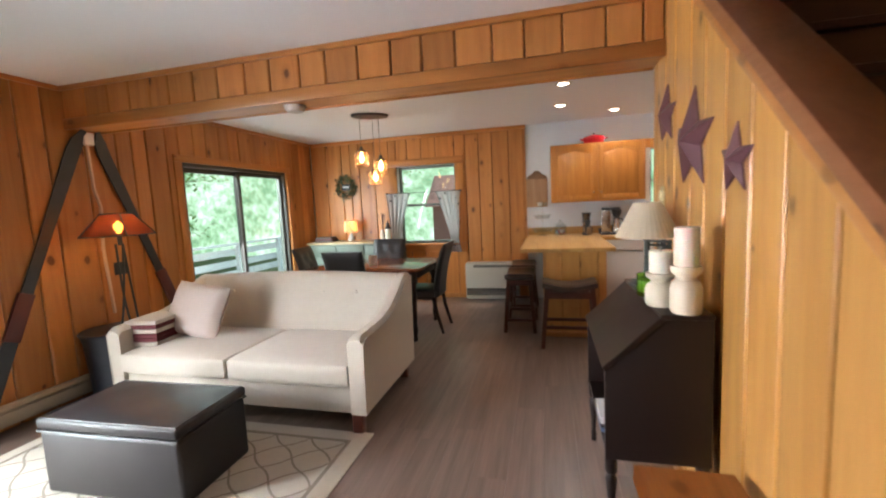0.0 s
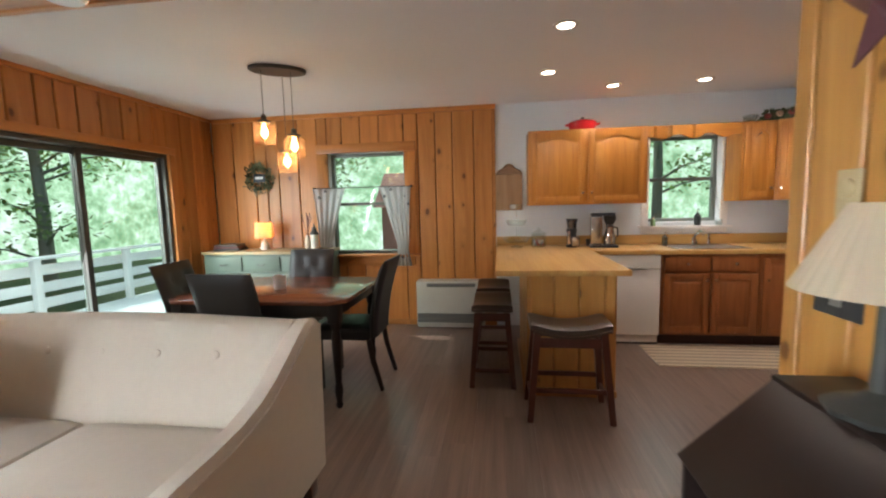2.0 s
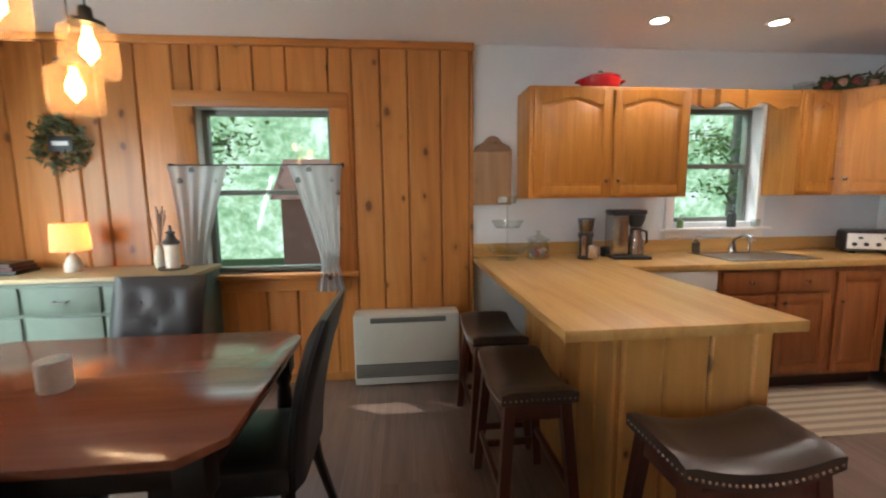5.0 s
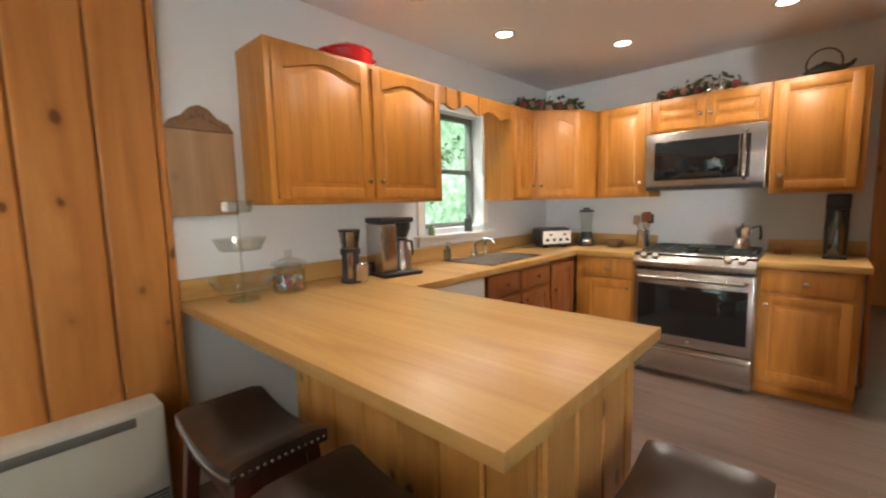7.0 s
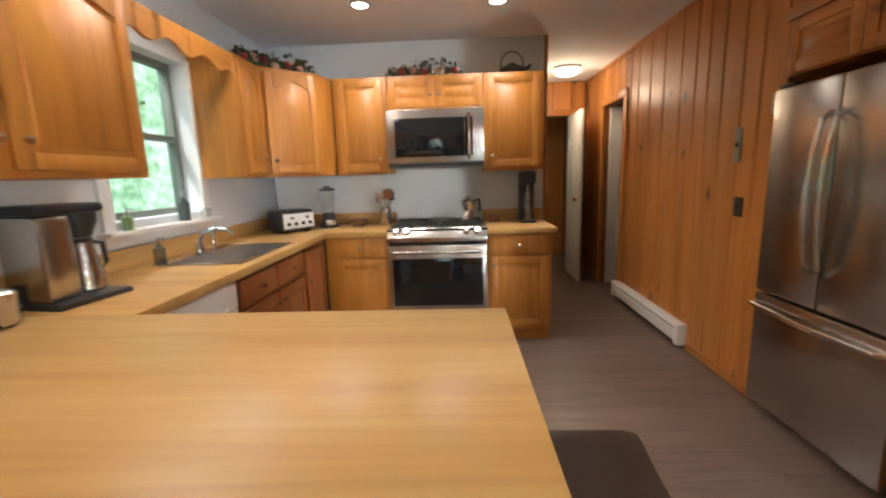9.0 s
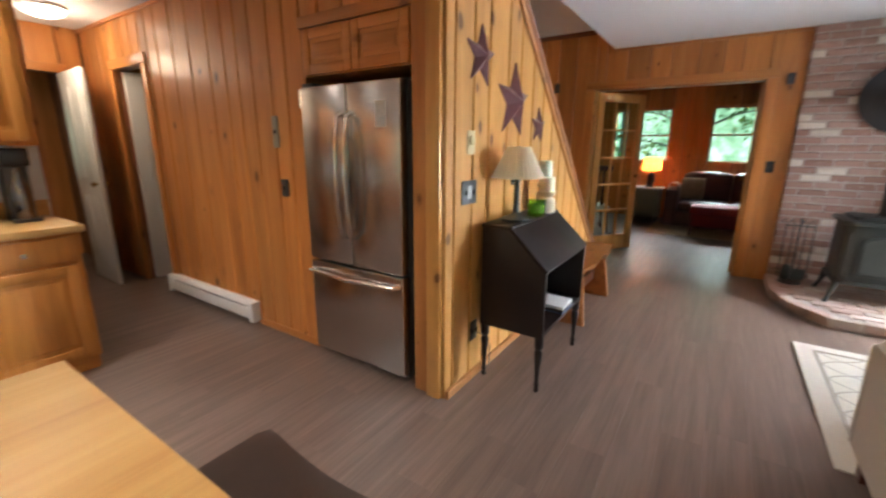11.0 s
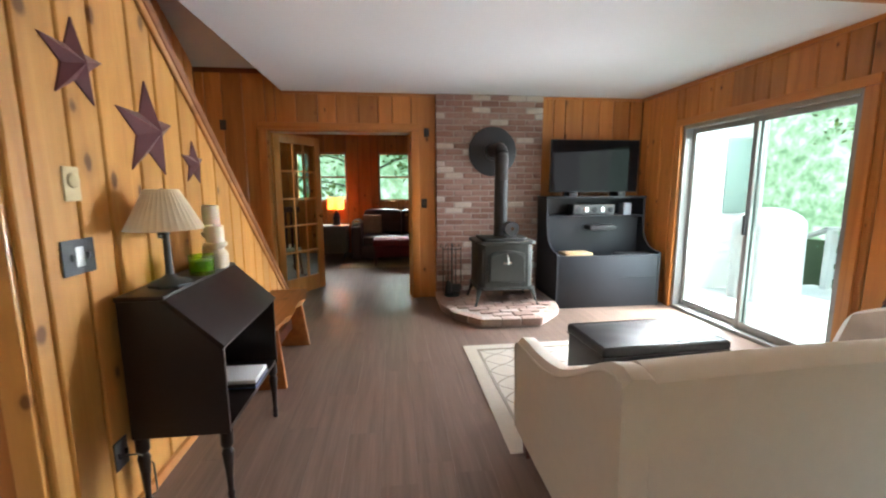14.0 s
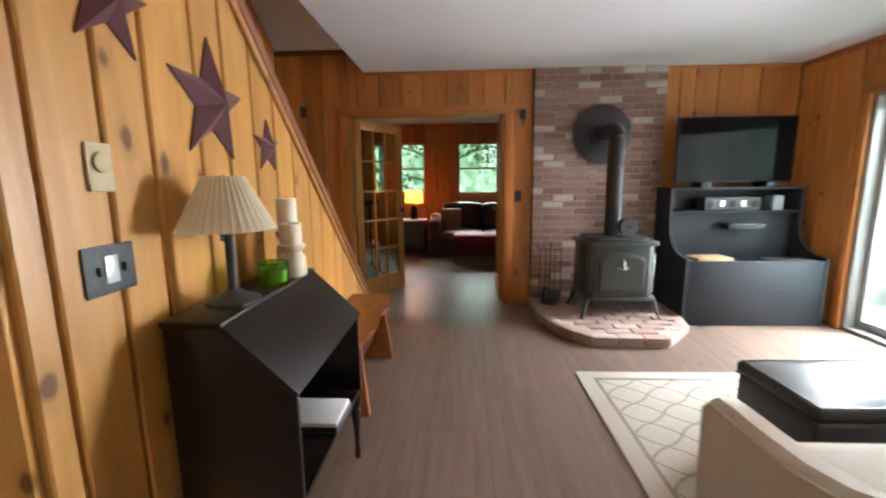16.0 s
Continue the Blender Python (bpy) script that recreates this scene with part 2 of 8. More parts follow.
# ---------- mesh helpers ----------
def box(bm, x0, y0, z0, x1, y1, z1, bev=0.0, seg=2):
    tmp = bmesh.new()
    bmesh.ops.create_cube(tmp, size=1.0)
    for v in tmp.verts:
        v.co = ((x0 + x1) / 2 + v.co.x * (x1 - x0), (y0 + y1) / 2 + v.co.y * (y1 - y0), (z0 + z1) / 2 + v.co.z * (z1 - z0))
    if bev:
        bmesh.ops.bevel(tmp, geom=list(tmp.edges), offset=bev, segments=seg, profile=0.5, affect="EDGES")
    return join(bm, tmp)


def join(bm, tmp, m=None):
    if m is not None:
        bmesh.ops.transform(tmp, matrix=m, verts=tmp.verts)
    me = bpy.data.meshes.new("tmp")
    tmp.to_mesh(me)
    tmp.free()
    bm.from_mesh(me)
    bpy.data.meshes.remove(me)
    return bm


def prism(bm, poly, d0, d1, axis="z", bev=0.0):
    """A convex outline pushed from d0 to d1 along an axis: (y, z) for x, (x, z) for y, (x, y) for z."""
    def put(p, d):
        return {"x": (d, p[0], p[1]), "y": (p[0], d, p[1]), "z": (p[0], p[1], d)}[axis]
    tmp = bmesh.new()
    a = [tmp.verts.new(put(p, d0)) for p in poly]
    b = [tmp.verts.new(put(p, d1)) for p in poly]
    n = len(poly)
    tmp.faces.new(a)
    tmp.faces.new(b[::-1])
    for i in range(n):
        tmp.faces.new((a[i], b[i], b[(i + 1) % n], a[(i + 1) % n]))
    bmesh.ops.recalc_face_normals(tmp, faces=tmp.faces)
    if bev:
        bmesh.ops.bevel(tmp, geom=list(tmp.edges), offset=bev, segments=2, profile=0.5, affect="EDGES")
    return join(bm, tmp)


def lathe(bm, profile, n=20, m=None):
    """A turned shape round z from (radius, height) pairs."""
    tmp = bmesh.new()
    rings = []
    for r, z in profile:
        if r < 1e-5:
            rings.append([tmp.verts.new((0, 0, z))])
        else:
            rings.append([tmp.verts.new((r * math.cos(2 * math.pi * i / n), r * math.sin(2 * math.pi * i / n), z)) for i in range(n)])
    for a, b in zip(rings, rings[1:]):
        for i in range(n):
            j = (i + 1) % n
            if len(a) == 1 and len(b) > 1:
                tmp.faces.new((a[0], b[j], b[i]))
            elif len(b) == 1 and len(a) > 1:
                tmp.faces.new((a[i], a[j], b[0]))
            elif len(a) > 1:
                tmp.faces.new((a[i], a[j], b[j], b[i]))
    for ring, flip in ((rings[0], True), (rings[-1], False)):
        if len(ring) > 1:
            tmp.faces.new(ring[::-1] if flip else ring)
    bmesh.ops.recalc_face_normals(tmp, faces=tmp.faces)
    return join(bm, tmp, m)


def tube(bm, pts, r, n=8):
    """A round bar along a line of points; r may be one radius or one for each point."""
    tmp = bmesh.new()
    pts = [Vector(p) for p in pts]
    rings = []
    for i, p in enumerate(pts):
        d = (pts[min(i + 1, len(pts) - 1)] - pts[max(i - 1, 0)]).normalized()
        up = Vector((0, 0, 1)) if abs(d.z) < 0.9 else Vector((1, 0, 0))
        u = d.cross(up).normalized()
        w = d.cross(u)
        rr = r[i] if isinstance(r, (list, tuple)) else r
        rings.append([tmp.verts.new(p + (u * math.cos(2 * math.pi * k / n) + w * math.sin(2 * math.pi * k / n)) * rr) for k in range(n)])
    for a, b in zip(rings, rings[1:]):
        for k in range(n):
            tmp.faces.new((a[k], a[(k + 1) % n], b[(k + 1) % n], b[k]))
    tmp.faces.new(rings[0][::-1])
    tmp.faces.new(rings[-1])
    bmesh.ops.recalc_face_normals(tmp, faces=tmp.faces)
    return join(bm, tmp)


def grid_sheet(bm, nu, nv, fn, thick=0.0, close=False):
    """A sheet of quads from fn(u, v), u and v from 0 to 1."""
    tmp = bmesh.new()
    vs = [[tmp.verts.new(fn(i / nu, j / nv)) for j in range(nv + 1)] for i in range(nu + 1)]
    for i in range(nu):
        for j in range(nv):
            tmp.faces.new((vs[i][j], vs[i + 1][j], vs[i + 1][j + 1], vs[i][j + 1]))
    if thick:
        bmesh.ops.solidify(tmp, geom=list(tmp.faces), thickness=thick)
    bmesh.ops.recalc_face_normals(tmp, faces=tmp.faces)
    return join(bm, tmp)


def mesh_of(name, bm, mat):
    me = bpy.data.meshes.new(name)
    bm.to_mesh(me)
    bm.free()
    me.materials.append(mat)
    for p in me.polygons:
        p.use_smooth = True
    me.set_sharp_from_angle(angle=radians(38))
    return me


def thing(name, x, y, z, rz, label, category, group=""):
    ob = new(name)
    ob.empty_display_size = 0.1
    ob.matrix_world = pose(x, y, z, 0, 0, rz)
    return tagged(ob, label, category, group)


def part(name, bm, mat, parent, label=""):
    ob = new(name, mesh_of(name, bm, mat))
    ob.parent = parent
    return tagged(ob, label) if label else ob


def solo(name, bm, mat, x, y, z, rz, label, category, group=""):
    ob = new(name, mesh_of(name, bm, mat))
    ob.matrix_world = pose(x, y, z, 0, 0, rz)
    return tagged(ob, label, category, group)


def structure(name, bm, mat, label=""):
    return tagged(new(name, mesh_of(name, bm, mat)), label, kind="structure")


def B(*a, **k):
    return box(bmesh.new(), *a, **k)


# ---------- shell: floor, ceilings, wall cores ----------
W, N_, E_, S_, CEIL = -3.32, 6.20, 3.44, -0.71, 2.44
T = 0.02     # thickness of wall boards

floor = structure("floor", B(-3.6, -5.4, -0.16, 6.8, 6.5, -0.012), plain("floor_underlay", (0.10, 0.07, 0.058), 0.9), "dark underlay of the vinyl plank floor")
bm = bmesh.new()
box(bm, -3.5, -5.2, CEIL, 1.03, 6.4, CEIL + 0.16)
box(bm, 1.03, 2.55, CEIL, 6.6, 6.4, CEIL + 0.16)
box(bm, 1.03, -5.2, CEIL, 3.6, S_ - 0.13, CEIL + 0.16)
structure("ceiling", bm, CEIL_WHITE, "smooth white painted ceiling")


def wall_core(name, axis, at, thick, u0, u1, openings, z1=CEIL, mat=WALL_WHITE, label=""):
    """A wall with its openings cut out. axis 'x': the wall lies at x = at and runs along y. openings: (u0, u1, z0, z1)."""
    bm = bmesh.new()
    us = sorted({u0, u1, *[u for o in openings for u in o[:2]]})
    for a, b in zip(us, us[1:]):
        spans = sorted((o[2], o[3]) for o in openings if o[0] < (a + b) / 2 < o[1])
        z = 0.0
        for s0, s1 in spans + [(z1, z1)]:
            if s0 - z > 1e-4:
                if axis == "x":
                    box(bm, at, a, z, at + thick, b, s0)
                else:
                    box(bm, a, at, z, b, at + thick, s0)
            z = s1
    return structure(name, bm, mat, label)


def clip_poly(poly, f):
    """Keeps the part of an outline where f(p) >= 0, f linear."""
    out = []
    for p, q in zip(poly, poly[1:] + poly[:1]):
        a, b = f(p), f(q)
        if a >= 0:
            out.append(p)
        if (a >= 0) != (b >= 0):
            s = a / (a - b)
            out.append((p[0] + (q[0] - p[0]) * s, p[1] + (q[1] - p[1]) * s))
    return out


def board_mesh(name, poly, axis, at, side, mat, gap=0.0035, cham=0.008):
    """One wall board: an outline with its edges eased towards the room. side: +1 or -1, the way it faces along axis."""
    cx, cy = sum(p[0] for p in poly) / len(poly), sum(p[1] for p in poly) / len(poly)
    bm = bmesh.new()

    def ring(d, inset):
        vs = []
        for p in poly:
            u = p[0] + math.copysign(min(inset, abs(cx - p[0])), cx - p[0])
            z = p[1] + math.copysign(min(inset * 0.15, abs(cy - p[1])), cy - p[1])
            vs.append(bm.verts.new((d, u, z) if axis == "x" else (u, d, z)))
        return vs
    r0, r1, r2 = ring(at, gap), ring(at + side * (T - cham), gap), ring(at + side * T, gap + cham)
    n = len(poly)
    for a, b in ((r0, r1), (r1, r2)):
        for i in range(n):
            bm.faces.new((a[i], a[(i + 1) % n], b[(i + 1) % n], b[i]))
    bm.faces.new(r2)
    bmesh.ops.recalc_face_normals(bm, faces=bm.faces)
    return mesh_of(name, bm, mat)


def board_wall(parent, axis, at, side, u0, u1, openings, mat, seed, widths=(0.14, 0.27), z0=0.0, z1=CEIL, cut=None, gap=0.0035, cham=0.008):
    """Vertical boards over a wall, from u0 to u1, split at openings. at: the face that the boards lie on."""
    rnd = random.Random(seed)
    edges = sorted({u0, u1, *[u for o in openings for u in o[:2] if u0 < u < u1]})
    cols = []
    for a, b in zip(edges, edges[1:]):
        u = a
        while b - u > 1e-4:
            w = rnd.uniform(*widths)
            w = b - u if b - u < w * 1.45 else w
            cols.append((u, u + w))
            u += w
    for a, b in cols:
        spans = sorted((o[2], o[3]) for o in openings if o[0] - 1e-4 < (a + b) / 2 < o[1] + 1e-4)
        z = z0
        for s0, s1 in spans + [(z1, z1)]:
            if s0 - z > 0.01:
                poly = [(a, z), (b, z), (b, s0), (a, s0)]
                if cut:
                    poly = clip_poly(poly, cut)
                if len(poly) > 2:
                    ob = new("wall_board", board_mesh("wall_board", poly, axis, at, side, mat, gap, cham))
                    ob.parent = parent
            z = max(z, s1)


SL_A, SL_B = (0.06, 1.83, 0.0, 2.01), (3.74, 5.50, 0.0, 1.96)
WIN_D, WIN_K = (-1.89, -0.99, 0.83, 1.99), (1.62, 2.32, 1.14, 2.03)
FDOOR = (-0.42, 1.22, 0.0, 2.02)
HDOOR = (4.03, 4.62, 0.0, 2.02)
EDOOR = (3.12, 3.76, 0.0, 2.02)

# cores behind boards use dark CAP_WOOD: groove shadow put into the core colour
wall_west = wall_core("wall_west", "x", W - T - 0.13, 0.13, -0.9, 6.35, [SL_A, SL_B], mat=CAP_WOOD, label="timber wall behind orange pine boards")
wall_north = wall_core("wall_north", "y", N_ + T, 0.15, -3.47, 3.6, [WIN_D, WIN_K], label="outer wall, white by the kitchen, pine boards by the dining table")
wall_south = wall_core("wall_south", "y", S_ - T - 0.09, 0.09, -3.45, 1.97, [FDOOR], z1=3.2, mat=CAP_WOOD, label="pine-boarded wall with a wide glazed double door")
wall_kitchen_end = wall_core("wall_kitchen_end", "x", E_, 0.12, 3.83, 6.22, [], label="pale painted kitchen end wall")
wall_hall_side = wall_core("wall_hall_side", "y", 3.83, 0.10, 3.56, 5.3, [], label="plain painted hall wall")
wall_hall = wall_core("wall_hall", "y", 2.92 - T - 0.09, 0.09, 2.0, 6.6, [HDOOR], mat=CAP_WOOD, label="long knotty pine wall of the kitchen passage")
wall_hall_end = wall_core("wall_hall_end", "x", 5.3, 0.1, 2.92, 3.83, [EDOOR], mat=CAP_WOOD, label="pine wall at the passage end")
BACK_LIGHT = (3.16, 3.47, 0.98, 1.88)
wall_core("wall_back_room", "x", 6.5, 0.1, 1.0, 6.4, [BACK_LIGHT], mat=PINE, label="plain pine wall of the room past the passage")
structure("wall_back_room_side", B(5.4, 4.6, 0, 6.5, 4.7, CEIL), PINE, "plain pine wall of the room past the passage")
structure("wall_bath", B(3.2, 1.6, 0, 5.4, 1.7, CEIL), WALL_WHITE, "plain wall behind the passage door")

board_wall(wall_west, "x", W - T, 1, S_, N_, [SL_A, SL_B], PINE, 1)
# thin dark sheet added so the gaps between these boards look shaded
wall_core("wall_north_backing", "y", N_ + T - 0.004, 0.004, W, 0.0, [WIN_D], mat=CAP_WOOD, label="dark backing added to shade the grooves of the pine boards")
board_wall(wall_north, "y", N_ + T - 0.004, -1, W, 0.0, [WIN_D], PINE, 2)
board_wall(wall_south, "y", S_ - T, 1, W, 1.95, [FDOOR], PINE, 3, z1=2.62)
board_wall(wall_hall, "y", 2.92 - T, 1, 1.97, 5.3, [HDOOR], PINE, 4)
board_wall(wall_hall_end, "x", 5.3, -1, 2.94, 3.83, [EDOOR], PINE, 5)

# header beam between living and dining space
header = structure("header_wall", B(W, 2.735, 2.16, 0.93, 2.955, CEIL), CAP_WOOD, "boxed header beam between living and dining room")
board_wall(header, "y", 2.735, -1, W, 0.93, [], PINE, 6, (0.17, 0.24), 2.20, 2.41)
board_wall(header, "y", 2.955, 1, W, 0.93, [], PINE, 7, (0.17, 0.24), 2.20, 2.41)
structure("beam_rail_1", B(W, 2.70, 2.115, 0.93, 2.73, 2.195, bev=0.006), PINE_X, "pine rail along the beam's lower edge")
structure("beam_rail_2", B(W, 2.96, 2.12, 0.93, 2.99, 2.205, bev=0.006), PINE_X, "pine rail along the beam's lower edge")
structure("beam_soffit", B(W, 2.732, 2.13, 0.93, 2.958, 2.158), PINE_X, "pine underside of the beam")
structure("trim_beam_1", B(W, 2.69, 2.405, 0.93, 2.713, 2.44, bev=0.005), PINE_X, "thin pine moulding under the ceiling")

# stair: half wall with sloping cap, closed treads
SL0, SLK = 0.29, 0.87


def stair_cut(p):
    return SL0 + SLK * p[0] - p[1]


# dark core again gives the grooves of the yellow boards their shadow tone
stair_wall = structure("wall_stair", prism(bmesh.new(), clip_poly([(-0.33, 0), (2.95, 0), (2.95, CEIL), (-0.33, CEIL)], stair_cut), 0.95, 1.045, "x"), CAP_WOOD, "yellow pine half wall beside the stair")
board_wall(stair_wall, "x", 0.95, -1, -0.3, 2.97, [], PALE, 8, (0.16, 0.25), cut=stair_cut, gap=0.007, cham=0.005)
bm = bmesh.new()
L = math.hypot(1, SLK)
prism(bm, [(-0.33, SL0 - 0.33 * SLK), (2.47, SL0 + 2.47 * SLK), (2.47 - 0.03, SL0 + 2.47 * SLK + 0.045), (-0.36, SL0 - 0.33 * SLK + 0.045)], 0.905, 1.075, "x", 0.008)
structure("trim_stair_cap", bm, CAP_WOOD, "wide sloping pine cap board of the stair wall")
bm = bmesh.new()
prism(bm, [(-0.3, SL0 - 0.3 * SLK - 0.05), (2.47, SL0 + 2.47 * SLK - 0.05), (2.47, SL0 + 2.47 * SLK), (-0.3, SL0 - 0.3 * SLK)], 0.912, 0.93, "x", 0.004)
structure("trim_stair_rail", bm, PALE_Y, "narrow pine moulding under the stair cap")
stair = thing("staircase", 1.5, 1.2, 0, 0, "dark-stained closed wooden staircase rising along the pine wall", "staircase")
for k in range(1, 14):
    y0 = (0.19 * k - 0.29) / 0.87 - 0.02
    part("tread", B(-0.445, y0 - 1.2 - 0.025, 0.19 * k - 0.03, 0.43, y0 - 1.2 + 0.25, 0.19 * k, bev=0.008), DARK_STAIN, stair)
    part("riser", B(-0.445, y0 - 1.2, 0.19 * (k - 1), 0.43, y0 - 1.2 + 0.02, 0.19 * k - 0.032), DARK_STAIN, stair)
wall_stair_outer = structure("wall_stair_outer", B(1.97, -0.85, 0, 2.06, 2.9, 5.0), PINE, "outer wall of the stairwell")
board_wall(wall_stair_outer, "x", 1.97, -1, -0.71, 2.3, [], PINE, 9, z1=4.6)
structure("wall_stair_upper", B(0.93, -0.71, CEIL + 0.161, 1.03, 2.9, 5.0), WALL_WHITE, "upper wall beside the stairwell")
structure("wall_stair_top", B(1.03, 2.55, CEIL + 0.161, 1.97, 2.65, 5.0), WALL_WHITE, "wall at the head of the stair")
bm = bmesh.new()
prism(bm, [(-0.85, 2.60), (2.9, 5.0), (2.9, 5.1), (-0.85, 2.7)], 0.93, 2.06, "x")
structure("ceiling_stairwell", bm, CEIL_WHITE, "sloping white ceiling over the stair")
# alcove round the refrigerator
structure("wall_alcove_back", B(1.05, 2.16, 0, 1.965, 2.2, 2.1), WALL_WHITE, "plain wall behind the refrigerator")
alc = wall_core("wall_alcove", "y", 2.90, 0.02, 0.95, 1.98, [(1.14, 1.955, 0, 1.99)], mat=PINE, label="orange pine surround over the refrigerator")
board_wall(alc, "y", 2.92, 1, 1.0, 1.97, [(1.12, 1.96, 0, 2.05)], PINE, 10, (0.14, 0.2), 2.05)
structure("post_1", B(0.952, 2.90, 0, 1.035, 2.985, 2.13, bev=0.004), PALE, "yellow pine corner post")
structure("post_2", B(1.036, 2.905, 0, 1.13, 2.965, 2.13, bev=0.004), PINE, "orange pine post beside the refrigerator")
structure("trim_alcove", B(1.131, 2.93, 2.0, 1.96, 2.955, 2.06, bev=0.004), PINE_X, "pine rail over the cupboard")

# den past the double door
DEN_WIN = [(0.75, 1.38, 1.08, 2.08), (-0.78, 0.10, 1.08, 2.08), (1.5, 1.78, 1.08, 2.08)]
wall_den_back = wall_core("wall_den_back", "y", -4.7, 0.1, -3.0, 3.4, DEN_WIN, mat=CAP_WOOD, label="den's back wall of orange pine")
board_wall(wall_den_back, "y", -4.6, 1, -3.0, 3.4, DEN_WIN, PINE, 11)
structure("wall_den_west", B(-3.1, -4.7, 0, -3.0, S_ - 0.12, CEIL), PINE, "den side wall of orange pine")
structure("wall_den_east", B(3.3, -4.7, 0, 3.4, S_ - 0.12, CEIL), PINE, "den side wall of orange pine")
structure("wall_den_front", B(1.98, S_ - 0.12, 0, 3.4, S_ - 0.02, CEIL), PINE, "den front wall of orange pine")


# ---------- trims ----------
def trims():
    k = 0

    def tr(name, label, mat, *b):
        structure(name, B(*b, bev=0.004), mat, label)
    # under the ceiling
    tr("trim_ceiling_west_1", "pine moulding under the ceiling", PINE_Y, W, S_, CEIL - 0.035, W + 0.022, 2.69, CEIL)
    tr("trim_ceiling_west_2", "pine moulding under the ceiling", PINE_Y, W, 2.99, CEIL - 0.035, W + 0.022, N_, CEIL)
    tr("trim_ceiling_north", "pine moulding under the ceiling", PINE_X, W + 0.024, N_ - 0.03, CEIL - 0.05, 0.03, N_, CEIL - 0.002)
    tr("trim_ceiling_south_1", "pine moulding under the ceiling", PINE_X, W + 0.024, S_, CEIL - 0.03, -2.02, S_ + 0.02, CEIL)
    tr("trim_ceiling_south_2", "pine moulding under the ceiling", PINE_X, -0.70, S_, CEIL - 0.03, 1.02, S_ + 0.02, CEIL)
    tr("trim_panel_end", "pine strip where the boards meet the painted wall", PINE, 0.0, N_ - 0.012, 0, 0.025, N_ + 0.02, CEIL - 0.052)
    tr("trim_ceiling_hall", "pine moulding under the ceiling", PINE_X, 1.98, 2.92, CEIL - 0.03, 5.3, 2.94, CEIL)
    # baseboards
    tr("baseboard_stair", "yellow pine baseboard of the stair wall", PALE_Y, 0.905, -0.28, 0, 0.928, 2.96, 0.05)
    tr("baseboard_north_1", "pine baseboard", PALE_Y, W, N_ - 0.014, 0, -0.88, N_, 0.06)
    tr("baseboard_hall", "thin pine baseboard", PINE_X, 1.98, 2.92, 0, 2.66, 2.935, 0.05)
    tr("trim_kitchen_end", "pine strip at the end of the painted wall", PINE, E_ - 0.012, 3.80, 0, E_ + 0.13, 3.828, CEIL)
    # sliding door casings
    for i, (u0, u1, z0, z1) in enumerate((SL_A, SL_B)):
        tr("trim_slider_%d_top" % (i + 1), "pine casing of the sliding door", PINE_Y, W, u0 - 0.09, z1, W + 0.02, u1 + 0.09, z1 + 0.07)
        tr("trim_slider_%d_side_1" % (i + 1), "pine casing of the sliding door", PINE, W, u0 - 0.09, 0, W + 0.02, u0, z1 - 0.001)
        tr("trim_slider_%d_side_2" % (i + 1), "pine casing of the sliding door", PINE, W, u1, 0, W + 0.02, u1 + 0.09, z1 - 0.001)
    # double door casing
    a, b, _, z1 = FDOOR
    tr("trim_double_door_top", "pine door casing", PINE_X, a - 0.09, S_, z1, b + 0.09, S_ + 0.02, z1 + 0.08)
    tr("trim_double_door_side_1", "pine door casing", PINE, a - 0.09, S_, 0, a, S_ + 0.02, z1 - 0.001)
    tr("trim_double_door_side_2", "pine door casing", PINE, b, S_, 0, b + 0.09, S_ + 0.02, z1 - 0.001)
    for n, (x0, x1) in enumerate(((a - 0.001, a + 0.012), (b - 0.012, b + 0.001))):
        tr("trim_double_door_jamb_%d" % (n + 1), "pine door jamb", PALE, x0, S_ - 0.13, 0, x1, S_ - 0.001, z1)
    tr("trim_double_door_head", "pine door head", PINE_X, a + 0.013, S_ - 0.13, z1 - 0.013, b - 0.013, S_ - 0.001, z1)
    # passage door casing
    a, b, _, z1 = HDOOR
    tr("trim_passage_door_top", "pine door casing", PINE_X, a - 0.08, 2.92, z1, b + 0.08, 2.94, z1 + 0.08)
    tr("trim_passage_door_side_1", "pine door casing", PINE, a - 0.08, 2.92, 0, a, 2.94, z1 - 0.001)
    tr("trim_passage_door_side_2", "pine door casing", PINE, b, 2.92, 0, b + 0.08, 2.94, z1 - 0.001)
    # passage end casing
    a, b, _, z1 = EDOOR
    tr("trim_end_door_top", "pine door casing", PINE_Y, 5.26, a - 0.07, z1, 5.28, b + 0.06, z1 + 0.08)
    # dining window casing, deep pine reveal
    a, b, z0, z1 = WIN_D
    tr("trim_dining_window_top", "pine window casing", PINE_X, a - 0.13, N_ - 0.025, z1, b + 0.13, N_, z1 + 0.10)
    tr("trim_dining_window_side_1", "pine window casing", PINE, a - 0.13, N_ - 0.022, z0, a, N_, z1 - 0.001)
    tr("trim_dining_window_side_2", "pine window casing", PINE, b, N_ - 0.022, z0, b + 0.13, N_, z1 - 0.001)
    tr("trim_dining_window_stool", "pine window sill", PINE_X, a - 0.16, N_ - 0.07, z0 - 0.03, b + 0.16, N_ + 0.10, z0)
    tr("trim_dining_window_apron", "pine apron under the sill", PINE_X, a - 0.1, N_ - 0.02, z0 - 0.13, b + 0.1, N_, z0 - 0.031)


trims()


